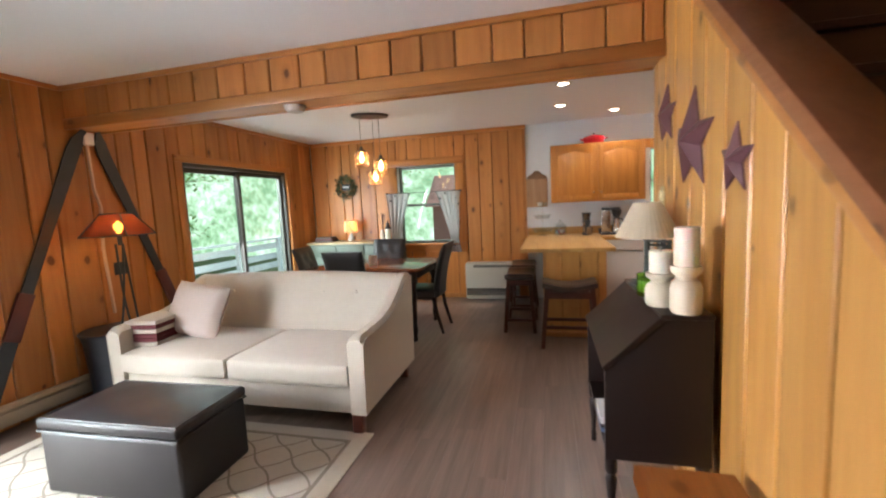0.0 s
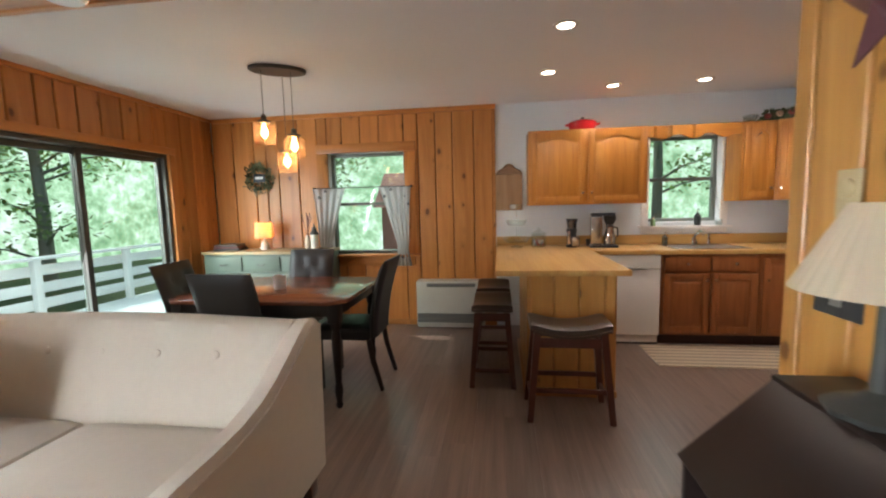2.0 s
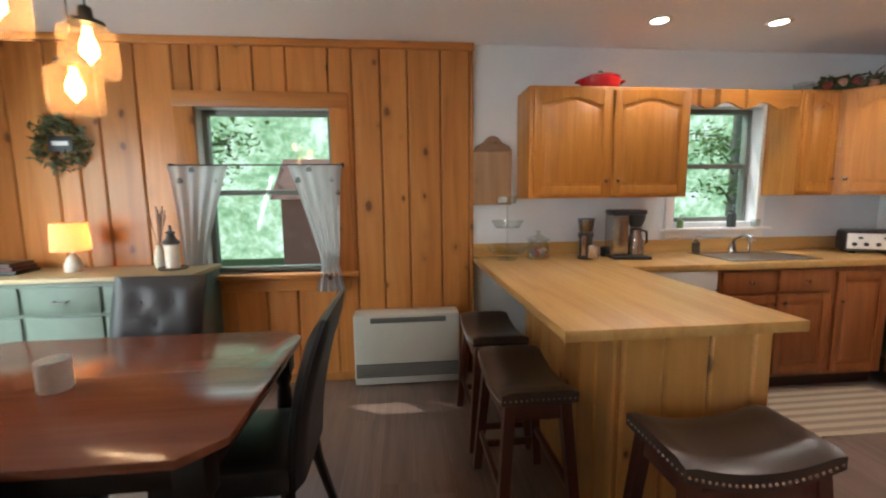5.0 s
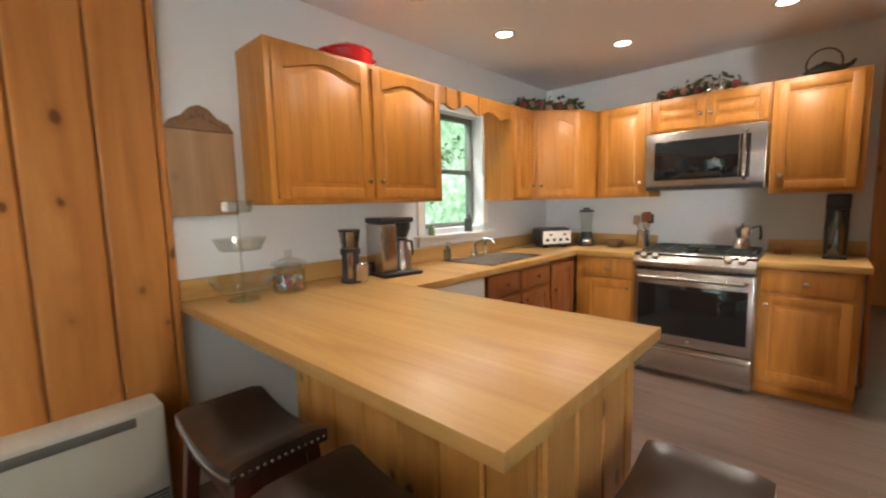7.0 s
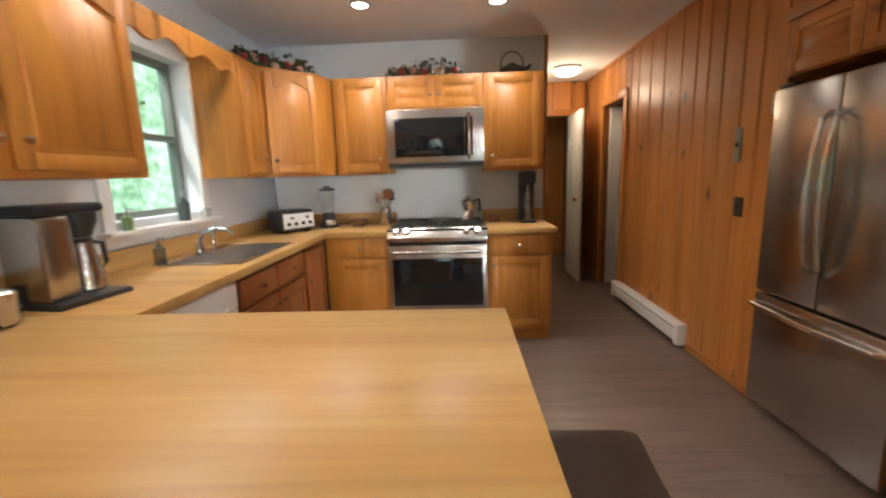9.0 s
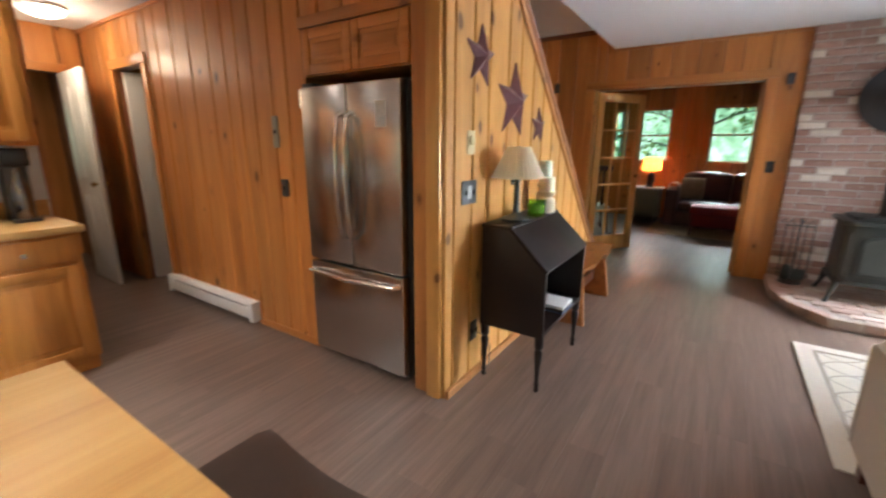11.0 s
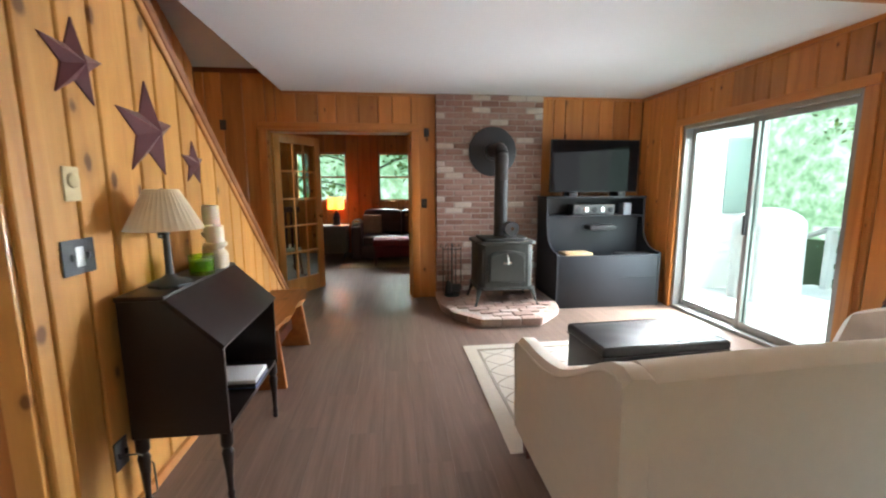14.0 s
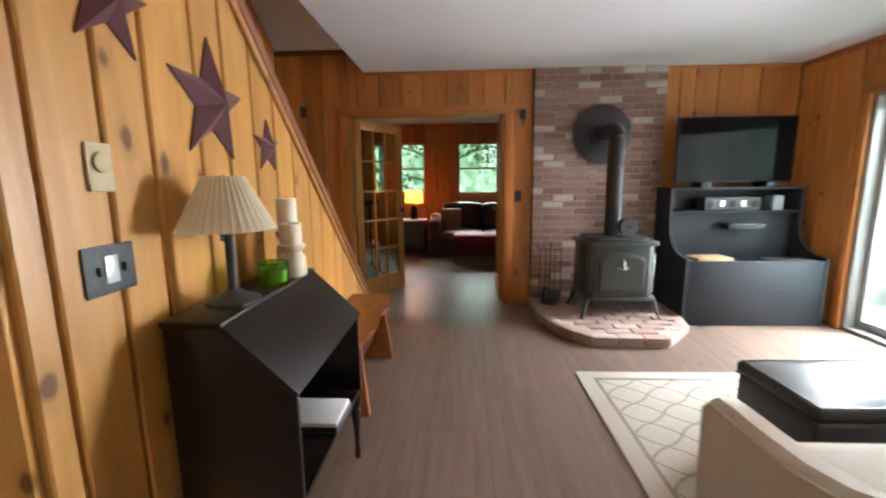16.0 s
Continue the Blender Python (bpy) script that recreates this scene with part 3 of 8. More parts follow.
# ---------- windows and sliding doors ----------
def sash_window(name, x0, x1, z0, z1, y, mat, label, cat="window", bar=True):
    """A double-hung window in a wall along x."""
    w = tagged(new(name), label, cat, kind="structure")
    w.location = ((x0 + x1) / 2, y, z0)
    hw, h = (x1 - x0) / 2, z1 - z0
    mid = h * 0.5
    f = 0.035
    bm = bmesh.new()
    for b in ((-hw, -0.03, 0, -hw + f, 0.03, h), (hw - f, -0.03, 0, hw, 0.03, h), (-hw + f, -0.03, 0, hw - f, 0.03, f), (-hw + f, -0.03, h - f, hw - f, 0.03, h)):
        box(bm, *b, bev=0.003)
    part("window_frame", bm, mat, w)
    part("meeting_rail", B(-hw + f, -0.025, mid - 0.018, hw - f, 0.02, mid + 0.018, bev=0.003), mat, w)
    for a, b, yy in ((f, mid - 0.018, -0.01), (mid + 0.018, h - f, 0.008)):
        p = part("pane", B(-hw + f, yy, a, hw - f, yy + 0.004, b), GLASS, w, "clear glass pane")
        p.visible_shadow = False
    return w


GREEN_FRAME = plain("grey_green_window_frame", (0.16, 0.18, 0.155), 0.45, var=0.15)
sash_window("window_1", WIN_D[0], WIN_D[1], WIN_D[2], WIN_D[3], 6.33, GREEN_FRAME, "grey-green double-hung window over the dining sill")
sash_window("window_2", WIN_K[0], WIN_K[1], WIN_K[2], WIN_K[3], 6.34, GREEN_FRAME, "dark-framed double-hung window over the kitchen sink")
sash_window("window_3", 0.75, 1.38, 1.08, 2.08, -4.66, PINE, "pine-framed den window")
sash_window("window_4", -0.78, 0.1, 1.08, 2.08, -4.66, PINE, "pine-framed den window")
sash_window("window_5", 1.5, 1.78, 1.08, 2.08, -4.66, PINE, "narrow pine-framed den window")


def slider(name, o, label, slide, metal=BRONZE):
    u0, u1, z0, z1 = o
    d = tagged(new(name), label, "sliding door", kind="structure")
    d.location = (W - 0.09, (u0 + u1) / 2, 0)
    h, hw = z1, (u1 - u0) / 2
    bm = bmesh.new()
    f = 0.04
    for b in ((-0.05, -hw, 0, 0.08, -hw + f, h), (-0.05, hw - f, 0, 0.08, hw, h), (-0.05, -hw + f, h - f, 0.08, hw - f, h), (-0.05, -hw + f, 0, 0.09, hw - f, 0.035)):
        box(bm, *b, bev=0.004)
    part("frame", bm, metal, d, "metal frame and track")
    for k, (a, b, x) in enumerate(((-hw + f, 0.03, -0.02), (-0.03, hw - f, 0.025))):
        leaf = bmesh.new()
        s = 0.05
        for q in ((x - 0.015, a, 0.036, x + 0.015, a + s, h - f), (x - 0.015, b - s, 0.036, x + 0.015, b, h - f), (x - 0.015, a + s, h - f - s, x + 0.015, b - s, h - f), (x - 0.015, a + s, 0.036, x + 0.015, b - s, 0.036 + 0.07)):
            box(leaf, *q, bev=0.004)
        pf = part("door_leaf", leaf, metal, d, "sliding leaf frame")
        pane = part("pane", B(x - 0.003, a + s, 0.106, x + 0.003, b - s, h - f - s), GLASS, pf, "clear glass pane")
        pane.visible_shadow = False
        if k == slide:
            yy = a + 0.022 if k else b - 0.022
            part("handle", B(x + 0.015, yy - 0.014, 0.92, x + 0.045, yy + 0.014, 1.10, bev=0.006), BLACK_PLASTIC, pf, "black pull handle")
    return d


def back_door():
    y0, y1, z0, z1 = BACK_LIGHT
    d = tagged(new("window_6"), "narrow three-pane glazed light in the far pine wall", "window", kind="structure")
    d.location = (6.52, (y0 + y1) / 2, z0)
    hw, h = (y1 - y0) / 2, z1 - z0
    bm = bmesh.new()
    for q in ((-hw, 0, -hw + 0.03, h), (hw - 0.03, 0, hw, h), (-hw + 0.03, 0, hw - 0.03, 0.03), (-hw + 0.03, h - 0.03, hw - 0.03, h)):
        box(bm, -0.02, q[0], q[1], 0.02, q[2], q[3], bev=0.003)
    part("window_frame", bm, TRIM_WHITE, d)
    for k in range(3):
        a, b = 0.03 + (h - 0.06) * k / 3, 0.03 + (h - 0.06) * (k + 1) / 3
        part("pane", B(-0.002, -hw + 0.03, a + 0.008, 0.002, hw - 0.03, b - 0.008), GLASS, d, "clear glass pane").visible_shadow = False
        if k:
            part("muntin", B(-0.012, -hw + 0.03, a - 0.008, 0.012, hw - 0.03, a + 0.008), TRIM_WHITE, d)


back_door()
# door 1: frame metal made paler, daylight glare put into its colour
slider("sliding_door_1", SL_A, "metal-framed glass sliding door to the sunny deck, daylight glare put into the frame's grey", 1, plain("glare_paled_frame_metal", (0.34, 0.34, 0.33), 0.4, 0.3, var=0.2))
slider("sliding_door_2", SL_B, "bronze-framed glass sliding door beside the dining table", 0)

# kitchen window casing, white
for nm, b in (("trim_kitchen_window_side_1", (WIN_K[0] - 0.07, N_ + 0.001, 1.10, WIN_K[0], N_ + 0.02, 2.05)), ("trim_kitchen_window_side_2", (WIN_K[1], N_ + 0.001, 1.10, WIN_K[1] + 0.07, N_ + 0.02, 2.05)),
              ("trim_kitchen_window_sill", (WIN_K[0] - 0.1, N_ - 0.05, 1.08, WIN_K[1] + 0.1, N_ + 0.1, 1.10)), ("trim_kitchen_window_apron", (WIN_K[0] - 0.07, N_ + 0.002, 1.02, WIN_K[1] + 0.07, N_ + 0.018, 1.079))):
    structure(nm, B(*b, bev=0.003), TRIM_WHITE, "white painted window casing")


# ---------- living room ----------
def cushion(bm, x0, y0, z0, x1, y1, z1, puff=0.03, n=8):
    """A soft box: rounded edges and a swelling top."""
    tmp = bmesh.new()
    bmesh.ops.create_cube(tmp, size=1.0)
    bmesh.ops.subdivide_edges(tmp, edges=list(tmp.edges), cuts=n, use_grid_fill=True)
    cx, cy, cz = (x0 + x1) / 2, (y0 + y1) / 2, (z0 + z1) / 2
    hx, hy, hz = (x1 - x0) / 2, (y1 - y0) / 2, (z1 - z0) / 2
    r = min(hx, hy, hz) * 0.45
    for v in tmp.verts:
        p = [v.co.x * 2 * hx, v.co.y * 2 * hy, v.co.z * 2 * hz]
        q = [max(-h + r, min(h - r, c)) for c, h in zip(p, (hx, hy, hz))]
        d = Vector(p) - Vector(q)
        if d.length > 1e-6:
            d = d.normalized() * r
        u = Vector(q) + d
        s = (1 - (u.x / hx) ** 2) * (1 - (u.y / hy) ** 2) * max(0, u.z / hz)
        s2 = (1 - (u.x / hx) ** 2) * (1 - (u.z / hz) ** 2)
        v.co = (cx + u.x, cy + u.y + (puff * 0.4 * s2 * (u.y / hy)), cz + u.z + puff * s)
    return join(bm, tmp)


def sofa():
    s = thing("sofa", -1.78, 2.89, 0, 0, "oatmeal linen two-seat sofa with tufted back and sloping arms", "sofa")
    hw = 1.0
    part("base", B(-hw + 0.10, -0.44, 0.12, hw - 0.10, 0.40, 0.30, bev=0.015), FABRIC, s)
    for a, b in ((-hw + 0.105, -0.005), (0.005, hw - 0.105)):
        c = part("seat_cushion", cushion(bmesh.new(), a, -0.49, 0.30, b, 0.22, 0.455, 0.025), FABRIC, s)
    # leaning back with a gently bowed top
    bm = bmesh.new()
    rows = []
    pts = [(0.20, 0.38), (0.24, 0.52), (0.285, 0.66), (0.33, 0.80), (0.355, 0.845), (0.40, 0.868), (0.45, 0.86), (0.48, 0.835), (0.488, 0.6), (0.488, 0.12)]
    buttons = [(bx, 0.73) for bx in (-0.58, -0.29, 0.0, 0.29, 0.58)]
    nx = 60
    for i in range(nx + 1):
        x = -hw + 0.09 + (2 * hw - 0.18) * i / nx
        row = []
        for k, (y, z) in enumerate(pts):
            dz = 0.0
            for bx, bz in buttons:
                d2 = ((x - bx) / 0.07) ** 2 + ((z - bz) / 0.09) ** 2
                dz = max(dz, 0.026 * math.exp(-d2))
            row.append(bm.verts.new((x, y + (dz if k < 5 else 0), z + 0.026 * math.sin(math.pi * i / nx) * (1 if k > 1 and k < 8 else 0))))
        rows.append(row)
    for a, b in zip(rows, rows[1:]):
        for k in range(len(pts) - 1):
            bm.faces.new((a[k], b[k], b[k + 1], a[k + 1]))
    bm.faces.new(rows[0])
    bm.faces.new(rows[-1][::-1])
    bmesh.ops.recalc_face_normals(bm, faces=bm.faces)
    bk = part("backrest", bm, FABRIC, s)
    for bx, bz in buttons:
        part("button", lathe(bmesh.new(), [(0, 0.016), (0.014, 0.013), (0.021, 0.003), (0.018, 0)], 14, pose(bx, 0.322, bz, 72, 0, 0)), FABRIC, bk)
    # arms: high at the back, dipping to a level front
    prof = [(-0.47, 0.60), (-0.44, 0.625), (-0.36, 0.63), (-0.24, 0.632), (-0.10, 0.642), (0.02, 0.668), (0.12, 0.71), (0.22, 0.765), (0.31, 0.82), (0.38, 0.855), (0.44, 0.866), (0.485, 0.85)]
    for sx in (-1, 1):
        bm = bmesh.new()
        xi, xo = sx * (hw - 0.11), sx * hw
        rows = []
        for y, z in prof:
            r = 0.025
            ring = [(xi, y, 0.13), (xi, y, z - r), (xi + sx * r, y, z), (xo - sx * r, y, z + 0.004), (xo, y, z - r), (xo - sx * 0.012, y, 0.13)]
            rows.append([bm.verts.new(p) for p in ring])
        for a, b in zip(rows, rows[1:]):
            for k in range(6):
                bm.faces.new((a[k], a[(k + 1) % 6], b[(k + 1) % 6], b[k]))
        bm.faces.new(rows[0])
        bm.faces.new(rows[-1])
        bmesh.ops.recalc_face_normals(bm, faces=bm.faces)
        arm = part("armrest", bm, FABRIC, s)
        pipe = [(xo, y, z - 0.022) for y, z in prof]
        part("piping", tube(bmesh.new(), [(xo - sx * 0.008, -0.472, 0.14)] + pipe, 0.005, 6), FABRIC, arm)
    for sx in (-0.92, 0.92):
        for y in (-0.43, 0.43):
            part("leg", prism(bmesh.new(), [(sx - 0.032, y - 0.032), (sx + 0.032, y - 0.032), (sx + 0.032, y + 0.032), (sx - 0.032, y + 0.032)], 0.0, 0.13, "z", 0.004), CHERRY, s, "dark wood block foot")
    return s


sofa()


def pillow(bm, w, d):
    """A square pillow, thick in the middle, with pinched corners."""
    def face(s):
        def fn(u, v):
            x, z = u * 2 - 1, v * 2 - 1
            k = max(0.0, (1 - x ** 4) * (1 - z ** 4))
            pin = 1 - 0.025 * (1 - abs(x * z))
            return (x * w * pin, s * (0.006 + d * k ** 0.55), z * w * pin)
        return fn
    grid_sheet(bm, 18, 18, face(1))
    grid_sheet(bm, 18, 18, face(-1))
    bmesh.ops.remove_doubles(bm, verts=bm.verts, dist=0.013)
    return bm


PILLOW_BM = pillow(bmesh.new(), 0.235, 0.07)
for v in PILLOW_BM.verts:
    v.co.x *= 1.12
    v.co.z *= 0.88
pil = solo("throw_pillow", PILLOW_BM, plain("pale_pink_beige_pillow_fabric", (0.50, 0.43, 0.385), 0.9, var=0.06, scale=30, bumpy=0.2),
           -2.32, 2.72, 0.655, -12, "pale beige throw pillow leaning on the sofa", "pillow")
pil.matrix_world = pose(-2.38, 2.83, 0.665, -24, 6, -6)
blanket = thing("folded_blanket", -2.63, 2.68, 0.46, 8, "folded burgundy and cream striped blanket on the sofa", "blanket")
STRIPE = [plain("burgundy_knit", (0.12, 0.025, 0.03), 0.9, bumpy=0.3, scale=30), plain("cream_knit", (0.5, 0.45, 0.38), 0.9, bumpy=0.3, scale=30)]
for k, m in enumerate((1, 0, 0, 1, 0, 1)):
    part("fold", cushion(bmesh.new(), -0.13 + 0.008 * (k % 2), -0.15, 0.032 * k, 0.13, 0.15, 0.032 * k + 0.034, 0.004, 3), STRIPE[m], blanket)


def ottoman():
    o = thing("storage_ottoman", -1.82, 1.89, 0.011, 2, "black leather storage ottoman with stitched lid on the rug", "ottoman")
    part("body", B(-0.42, -0.235, 0.0, 0.42, 0.235, 0.335, bev=0.018, seg=3), LEATHER, o)
    def lid_top(u, v):
        x, y = -0.405 + 0.81 * u, -0.22 + 0.44 * v
        swell = (1 - (2 * u - 1) ** 4) * (1 - (2 * v - 1) ** 4)
        return (x, y, 0.398 + 0.020 * swell + 0.0016 * math.sin(19 * u + 7 * v) * math.sin(11 * v) * swell)
    bm = B(-0.428, -0.243, 0.342, 0.428, 0.243, 0.40, bev=0.016, seg=3)
    grid_sheet(bm, 20, 14, lid_top)
    lid = part("lid", bm, LEATHER, o)
    part("welt", tube(bmesh.new(), [(-0.412, -0.227, 0.400), (0.412, -0.227, 0.400), (0.412, 0.227, 0.400), (-0.412, 0.227, 0.400), (-0.412, -0.227, 0.400)], 0.004, 6), LEATHER, lid)
    part("seam", tube(bmesh.new(), [(-0.425, -0.24, 0.338), (0.425, -0.24, 0.338), (0.425, 0.24, 0.338), (-0.425, 0.24, 0.338), (-0.425, -0.24, 0.338)], 0.005, 6), LEATHER, lid)


ottoman()

# rug with trellis pattern of raised pile
RUG = plain("cream_rug_pile", (0.55, 0.51, 0.43), 0.95, var=0.08, scale=40, bumpy=0.5)
RUG_LINE = plain("taupe_rug_pile", (0.30, 0.265, 0.215), 0.95, var=0.08, scale=40, bumpy=0.5)
rug = thing("area_rug", -1.85, 1.71, 0, 0, "cream area rug with taupe trellis pattern before the sofa", "rug")
part("rug_body", B(-1.09, -0.735, 0.0, 1.09, 0.735, 0.010, bev=0.004), RUG, rug)
bm = bmesh.new()
x0, y0, x1, y1 = -0.97, -0.615, 0.97, 0.615
px, py = 0.243, 0.205
nxp, nyp = 8, 6
for i in range(nxp):
    for j in range(nyp):
        cx, cy = x0 + px * (i + 0.5), y0 + py * (j + 0.5)
        for sx, sy in ((1, 1), (1, -1)):
            if (i + j) % 2:
                a, b = (cx - px / 2, cy - sy * py / 2), (cx + px / 2, cy + sy * py / 2)
            else:
                a, b = (cx - px / 2, cy - sy * py / 2), (cx + px / 2, cy + sy * py / 2)
            d = Vector((b[0] - a[0], b[1] - a[1], 0))
            nn = Vector((-d.y, d.x, 0)).normalized()
            pts_l, pts_r = [], []
            for q in range(7):
                f = q / 6
                w = 0.012 * math.sin(f * 2 * math.pi) * sy
                c = Vector((a[0], a[1], 0)) + d * f + nn * w
                pts_l.append(bm.verts.new((*(c + nn * 0.006).xy, 0.0135)))
                pts_r.append(bm.verts.new((*(c - nn * 0.006).xy, 0.0135)))
            for q in range(6):
                bm.faces.new((pts_l[q], pts_r[q], pts_r[q + 1], pts_l[q + 1]))
part("trellis", bm, RUG_LINE, rug, "taupe trellis lines")["kind"] = "stuff"
bm = bmesh.new()
for b in ((x0 - 0.02, y0 - 0.02, x1 + 0.02, y0), (x0 - 0.02, y1, x1 + 0.02, y1 + 0.02), (x0 - 0.02, y0, x0, y1), (x1, y0, x1 + 0.02, y1)):
    box(bm, b[0], b[1], 0.0102, b[2], b[3], 0.0132)
part("border", bm, RUG_LINE, rug, "taupe border line")


def star(x, y, z, r, name="tin_star", tilt=0):
    """A five-pointed star with raised ridges, flat to the stair wall."""
    bm = bmesh.new()
    c = bm.verts.new((-0.055 * r / 0.2, 0, 0))
    ring = []
    for k in range(10):
        a = math.pi / 2 + k * math.pi / 5 + radians(tilt)
        rr = r if k % 2 == 0 else r * 0.40
        ring.append(bm.verts.new((0, rr * math.cos(a), rr * math.sin(a))))
    back_ring = [bm.verts.new((0.006, *v.co.yz)) for v in ring]
    for k in range(10):
        bm.faces.new((c, ring[k], ring[(k + 1) % 10]))
        bm.faces.new((ring[k], back_ring[k], back_ring[(k + 1) % 10], ring[(k + 1) % 10]))
    bm.faces.new(back_ring)
    bmesh.ops.recalc_face_normals(bm, faces=bm.faces)
    solo(name, bm, STAR_TIN, x, y, z, 0, "maroon painted tin barn star hanging on the pine wall", "wall star", "barn stars on the stair wall")


star(0.922, 2.652, 1.80, 0.155, tilt=4)
star(0.922, 2.235, 1.615, 0.225, tilt=3)
star(0.922, 1.815, 1.495, 0.125, tilt=2)


def turned(h, r):
    return [(r * 0.5, 0), (r * 0.62, h * 0.03), (r * 0.45, h * 0.08), (r * 0.62, h * 0.13), (r * 0.42, h * 0.17), (r * 0.55, h * 0.4), (r * 0.95, h * 0.72), (r * 0.6, h * 0.78), (r, h * 0.82), (r, h)]


def desk():
    d = thing("secretary_desk", 0.715, 2.26, 0, 0, "dark espresso-brown slant-front secretary desk against the pine wall", "desk")
    x0, x1, y0, y1 = -0.20, 0.185, -0.37, 0.37
    side = [(x0, 0.335), (x1, 0.335), (x1, 0.92), (0.02, 0.92), (x0, 0.72)]
    for a, b in ((y0, y0 + 0.02), (y1 - 0.02, y1)):
        bm = bmesh.new()
        prism(bm, side, a, b, "y", 0.003)
        part("side_panel", bm, BLACK_PAINT, d)
    part("top", B(0.0, y0 - 0.012, 0.92, x1, y1 + 0.012, 0.94, bev=0.004), BLACK_PAINT, d)
    bm = bmesh.new()
    prism(bm, [(x0 - 0.012, 0.722), (0.005, 0.933), (0.018, 0.918), (x0 + 0.002, 0.707)], y0 - 0.008, y1 + 0.008, "y", 0.003)
    part("slant_lid", bm, BLACK_PAINT, d, "black slanting fall front")
    part("floor_panel", B(x0 + 0.006, y0 + 0.021, 0.335, x1, y1 - 0.021, 0.355), BLACK_PAINT, d)
    part("back_panel", B(x1 - 0.012, y0 + 0.021, 0.356, x1, y1 - 0.021, 0.918), BLACK_PAINT, d)
    part("shelf", B(x0 + 0.02, y0 + 0.021, 0.685, x1 - 0.014, y1 - 0.021, 0.70), BLACK_PAINT, d)
    for x in (x0 + 0.025, x1 - 0.025):
        for y in (y0 + 0.025, y1 - 0.025):
            part("leg", lathe(bmesh.new(), turned(0.335, 0.026), 14, pose(x, y, 0)), BLACK_PAINT, d, "turned black leg")


desk()
stack = thing("stacked_papers", 0.66, 2.17, 0.356, 0, "white papers and booklets lying in the desk's open shelf", "papers")
PAPER = plain("white_paper", (0.75, 0.76, 0.78), 0.7, var=0.05)
for k in range(4):
    part("booklet", B(-0.14, -0.11 + 0.01 * k, 0.013 * k, 0.10, 0.10 + 0.012 * (k % 2), 0.013 * k + 0.012, bev=0.002), (plain("blue_cover", (0.10, 0.16, 0.3), 0.5), BLACK_PLASTIC, PAPER, PAPER)[k], stack)


def desk_lamp():
    l = thing("table_lamp", 0.785, 2.44, 0.941, 0, "iron table lamp with pleated cream shade on the desk", "lamp")
    part("foot", lathe(bmesh.new(), [(0.085, 0), (0.088, 0.012), (0.07, 0.022), (0.035, 0.035), (0.018, 0.05)], 8), IRON, l, "dark octagonal foot")
    part("stem", lathe(bmesh.new(), [(0.017, 0.045), (0.015, 0.1), (0.013, 0.22), (0.018, 0.225), (0.018, 0.245)], 12), IRON, l)
    part("socket", lathe(bmesh.new(), [(0.018, 0.245), (0.02, 0.25), (0.02, 0.29), (0.012, 0.295)], 12), PORCELAIN, l, "white lamp socket")
    for dz in (0.205, 0.225):
        part("swing_arm", tube(bmesh.new(), [(0, 0, dz), (0.06, -0.06, dz), (0.075, -0.10, dz)], 0.006), IRON, l)
    part("arm_joint", lathe(bmesh.new(), [(0.011, 0.195), (0.011, 0.235), (0, 0.237)], 10, pose(0.075, -0.10, 0)), IRON, l)
    bm = bmesh.new()
    n = 72
    lo, hi = [], []
    for k in range(n):
        a = 2 * math.pi * k / n
        w = 0.0022 if k % 2 else -0.0022
        lo.append(bm.verts.new(((0.148 + w) * math.cos(a), (0.148 + w) * math.sin(a), 0.245)))
        hi.append(bm.verts.new(((0.062 + w * 0.6) * math.cos(a), (0.062 + w * 0.6) * math.sin(a), 0.415)))
    for k in range(n):
        bm.faces.new((lo[k], lo[(k + 1) % n], hi[(k + 1) % n], hi[k]))
    part("shade", bm, SHADE_CREAM, l, "pleated cream fabric shade")
    part("finial", lathe(bmesh.new(), [(0.004, 0.36), (0.008, 0.40), (0.009, 0.415), (0, 0.42)], 10), BRONZE, l)


def see_through(m, tint, share):
    """Lets a share of the light straight through a material."""
    t = m.node_tree
    end = t.nodes["Material Output"].inputs[0]
    old = end.links[0].from_socket
    tr, mx = t.nodes.new("ShaderNodeBsdfTransparent"), t.nodes.new("ShaderNodeMixShader")
    tr.inputs[0].default_value = (*tint, 1)
    mx.inputs[0].default_value = share
    t.links.new(old, mx.inputs[1])
    t.links.new(tr.outputs[0], mx.inputs[2])
    t.links.new(mx.outputs[0], end)


def shade_mat(name, colour, emit=0.0, warm=(1.0, 0.55, 0.22)):
    m, t, b = material(name)
    b.inputs["Base Color"].default_value = (*colour, 1)
    b.inputs["Roughness"].default_value = 0.8
    nz = noise_tex(t, coords(t), 60.0, 2.0)
    bump(t, b, nz, 0.2, 0.002)
    tl = t.nodes.new("ShaderNodeBsdfTranslucent")
    tl.inputs[0].default_value = (*colour, 1)
    mx = t.nodes.new("ShaderNodeMixShader")
    mx.inputs[0].default_value = 0.35
    t.links.new(b.outputs[0], mx.inputs[1])
    t.links.new(tl.outputs[0], mx.inputs[2])
    t.links.new(mx.outputs[0], t.nodes["Material Output"].inputs[0])
    if emit:
        b.inputs["Emission Color"].default_value = (*warm, 1)
        b.inputs["Emission Strength"].default_value = emit
    return m


SHADE_CREAM = shade_mat("pleated_cream_fabric", (0.74, 0.66, 0.50))
WAX = plain("ivory_wax", (0.76, 0.72, 0.62), 0.4, var=0.04, Subsurface_Weight=0.2)
STONE_CREAM = plain("cream_ceramic", (0.62, 0.55, 0.42), 0.35, var=0.12, scale=14)
desk_lamp()


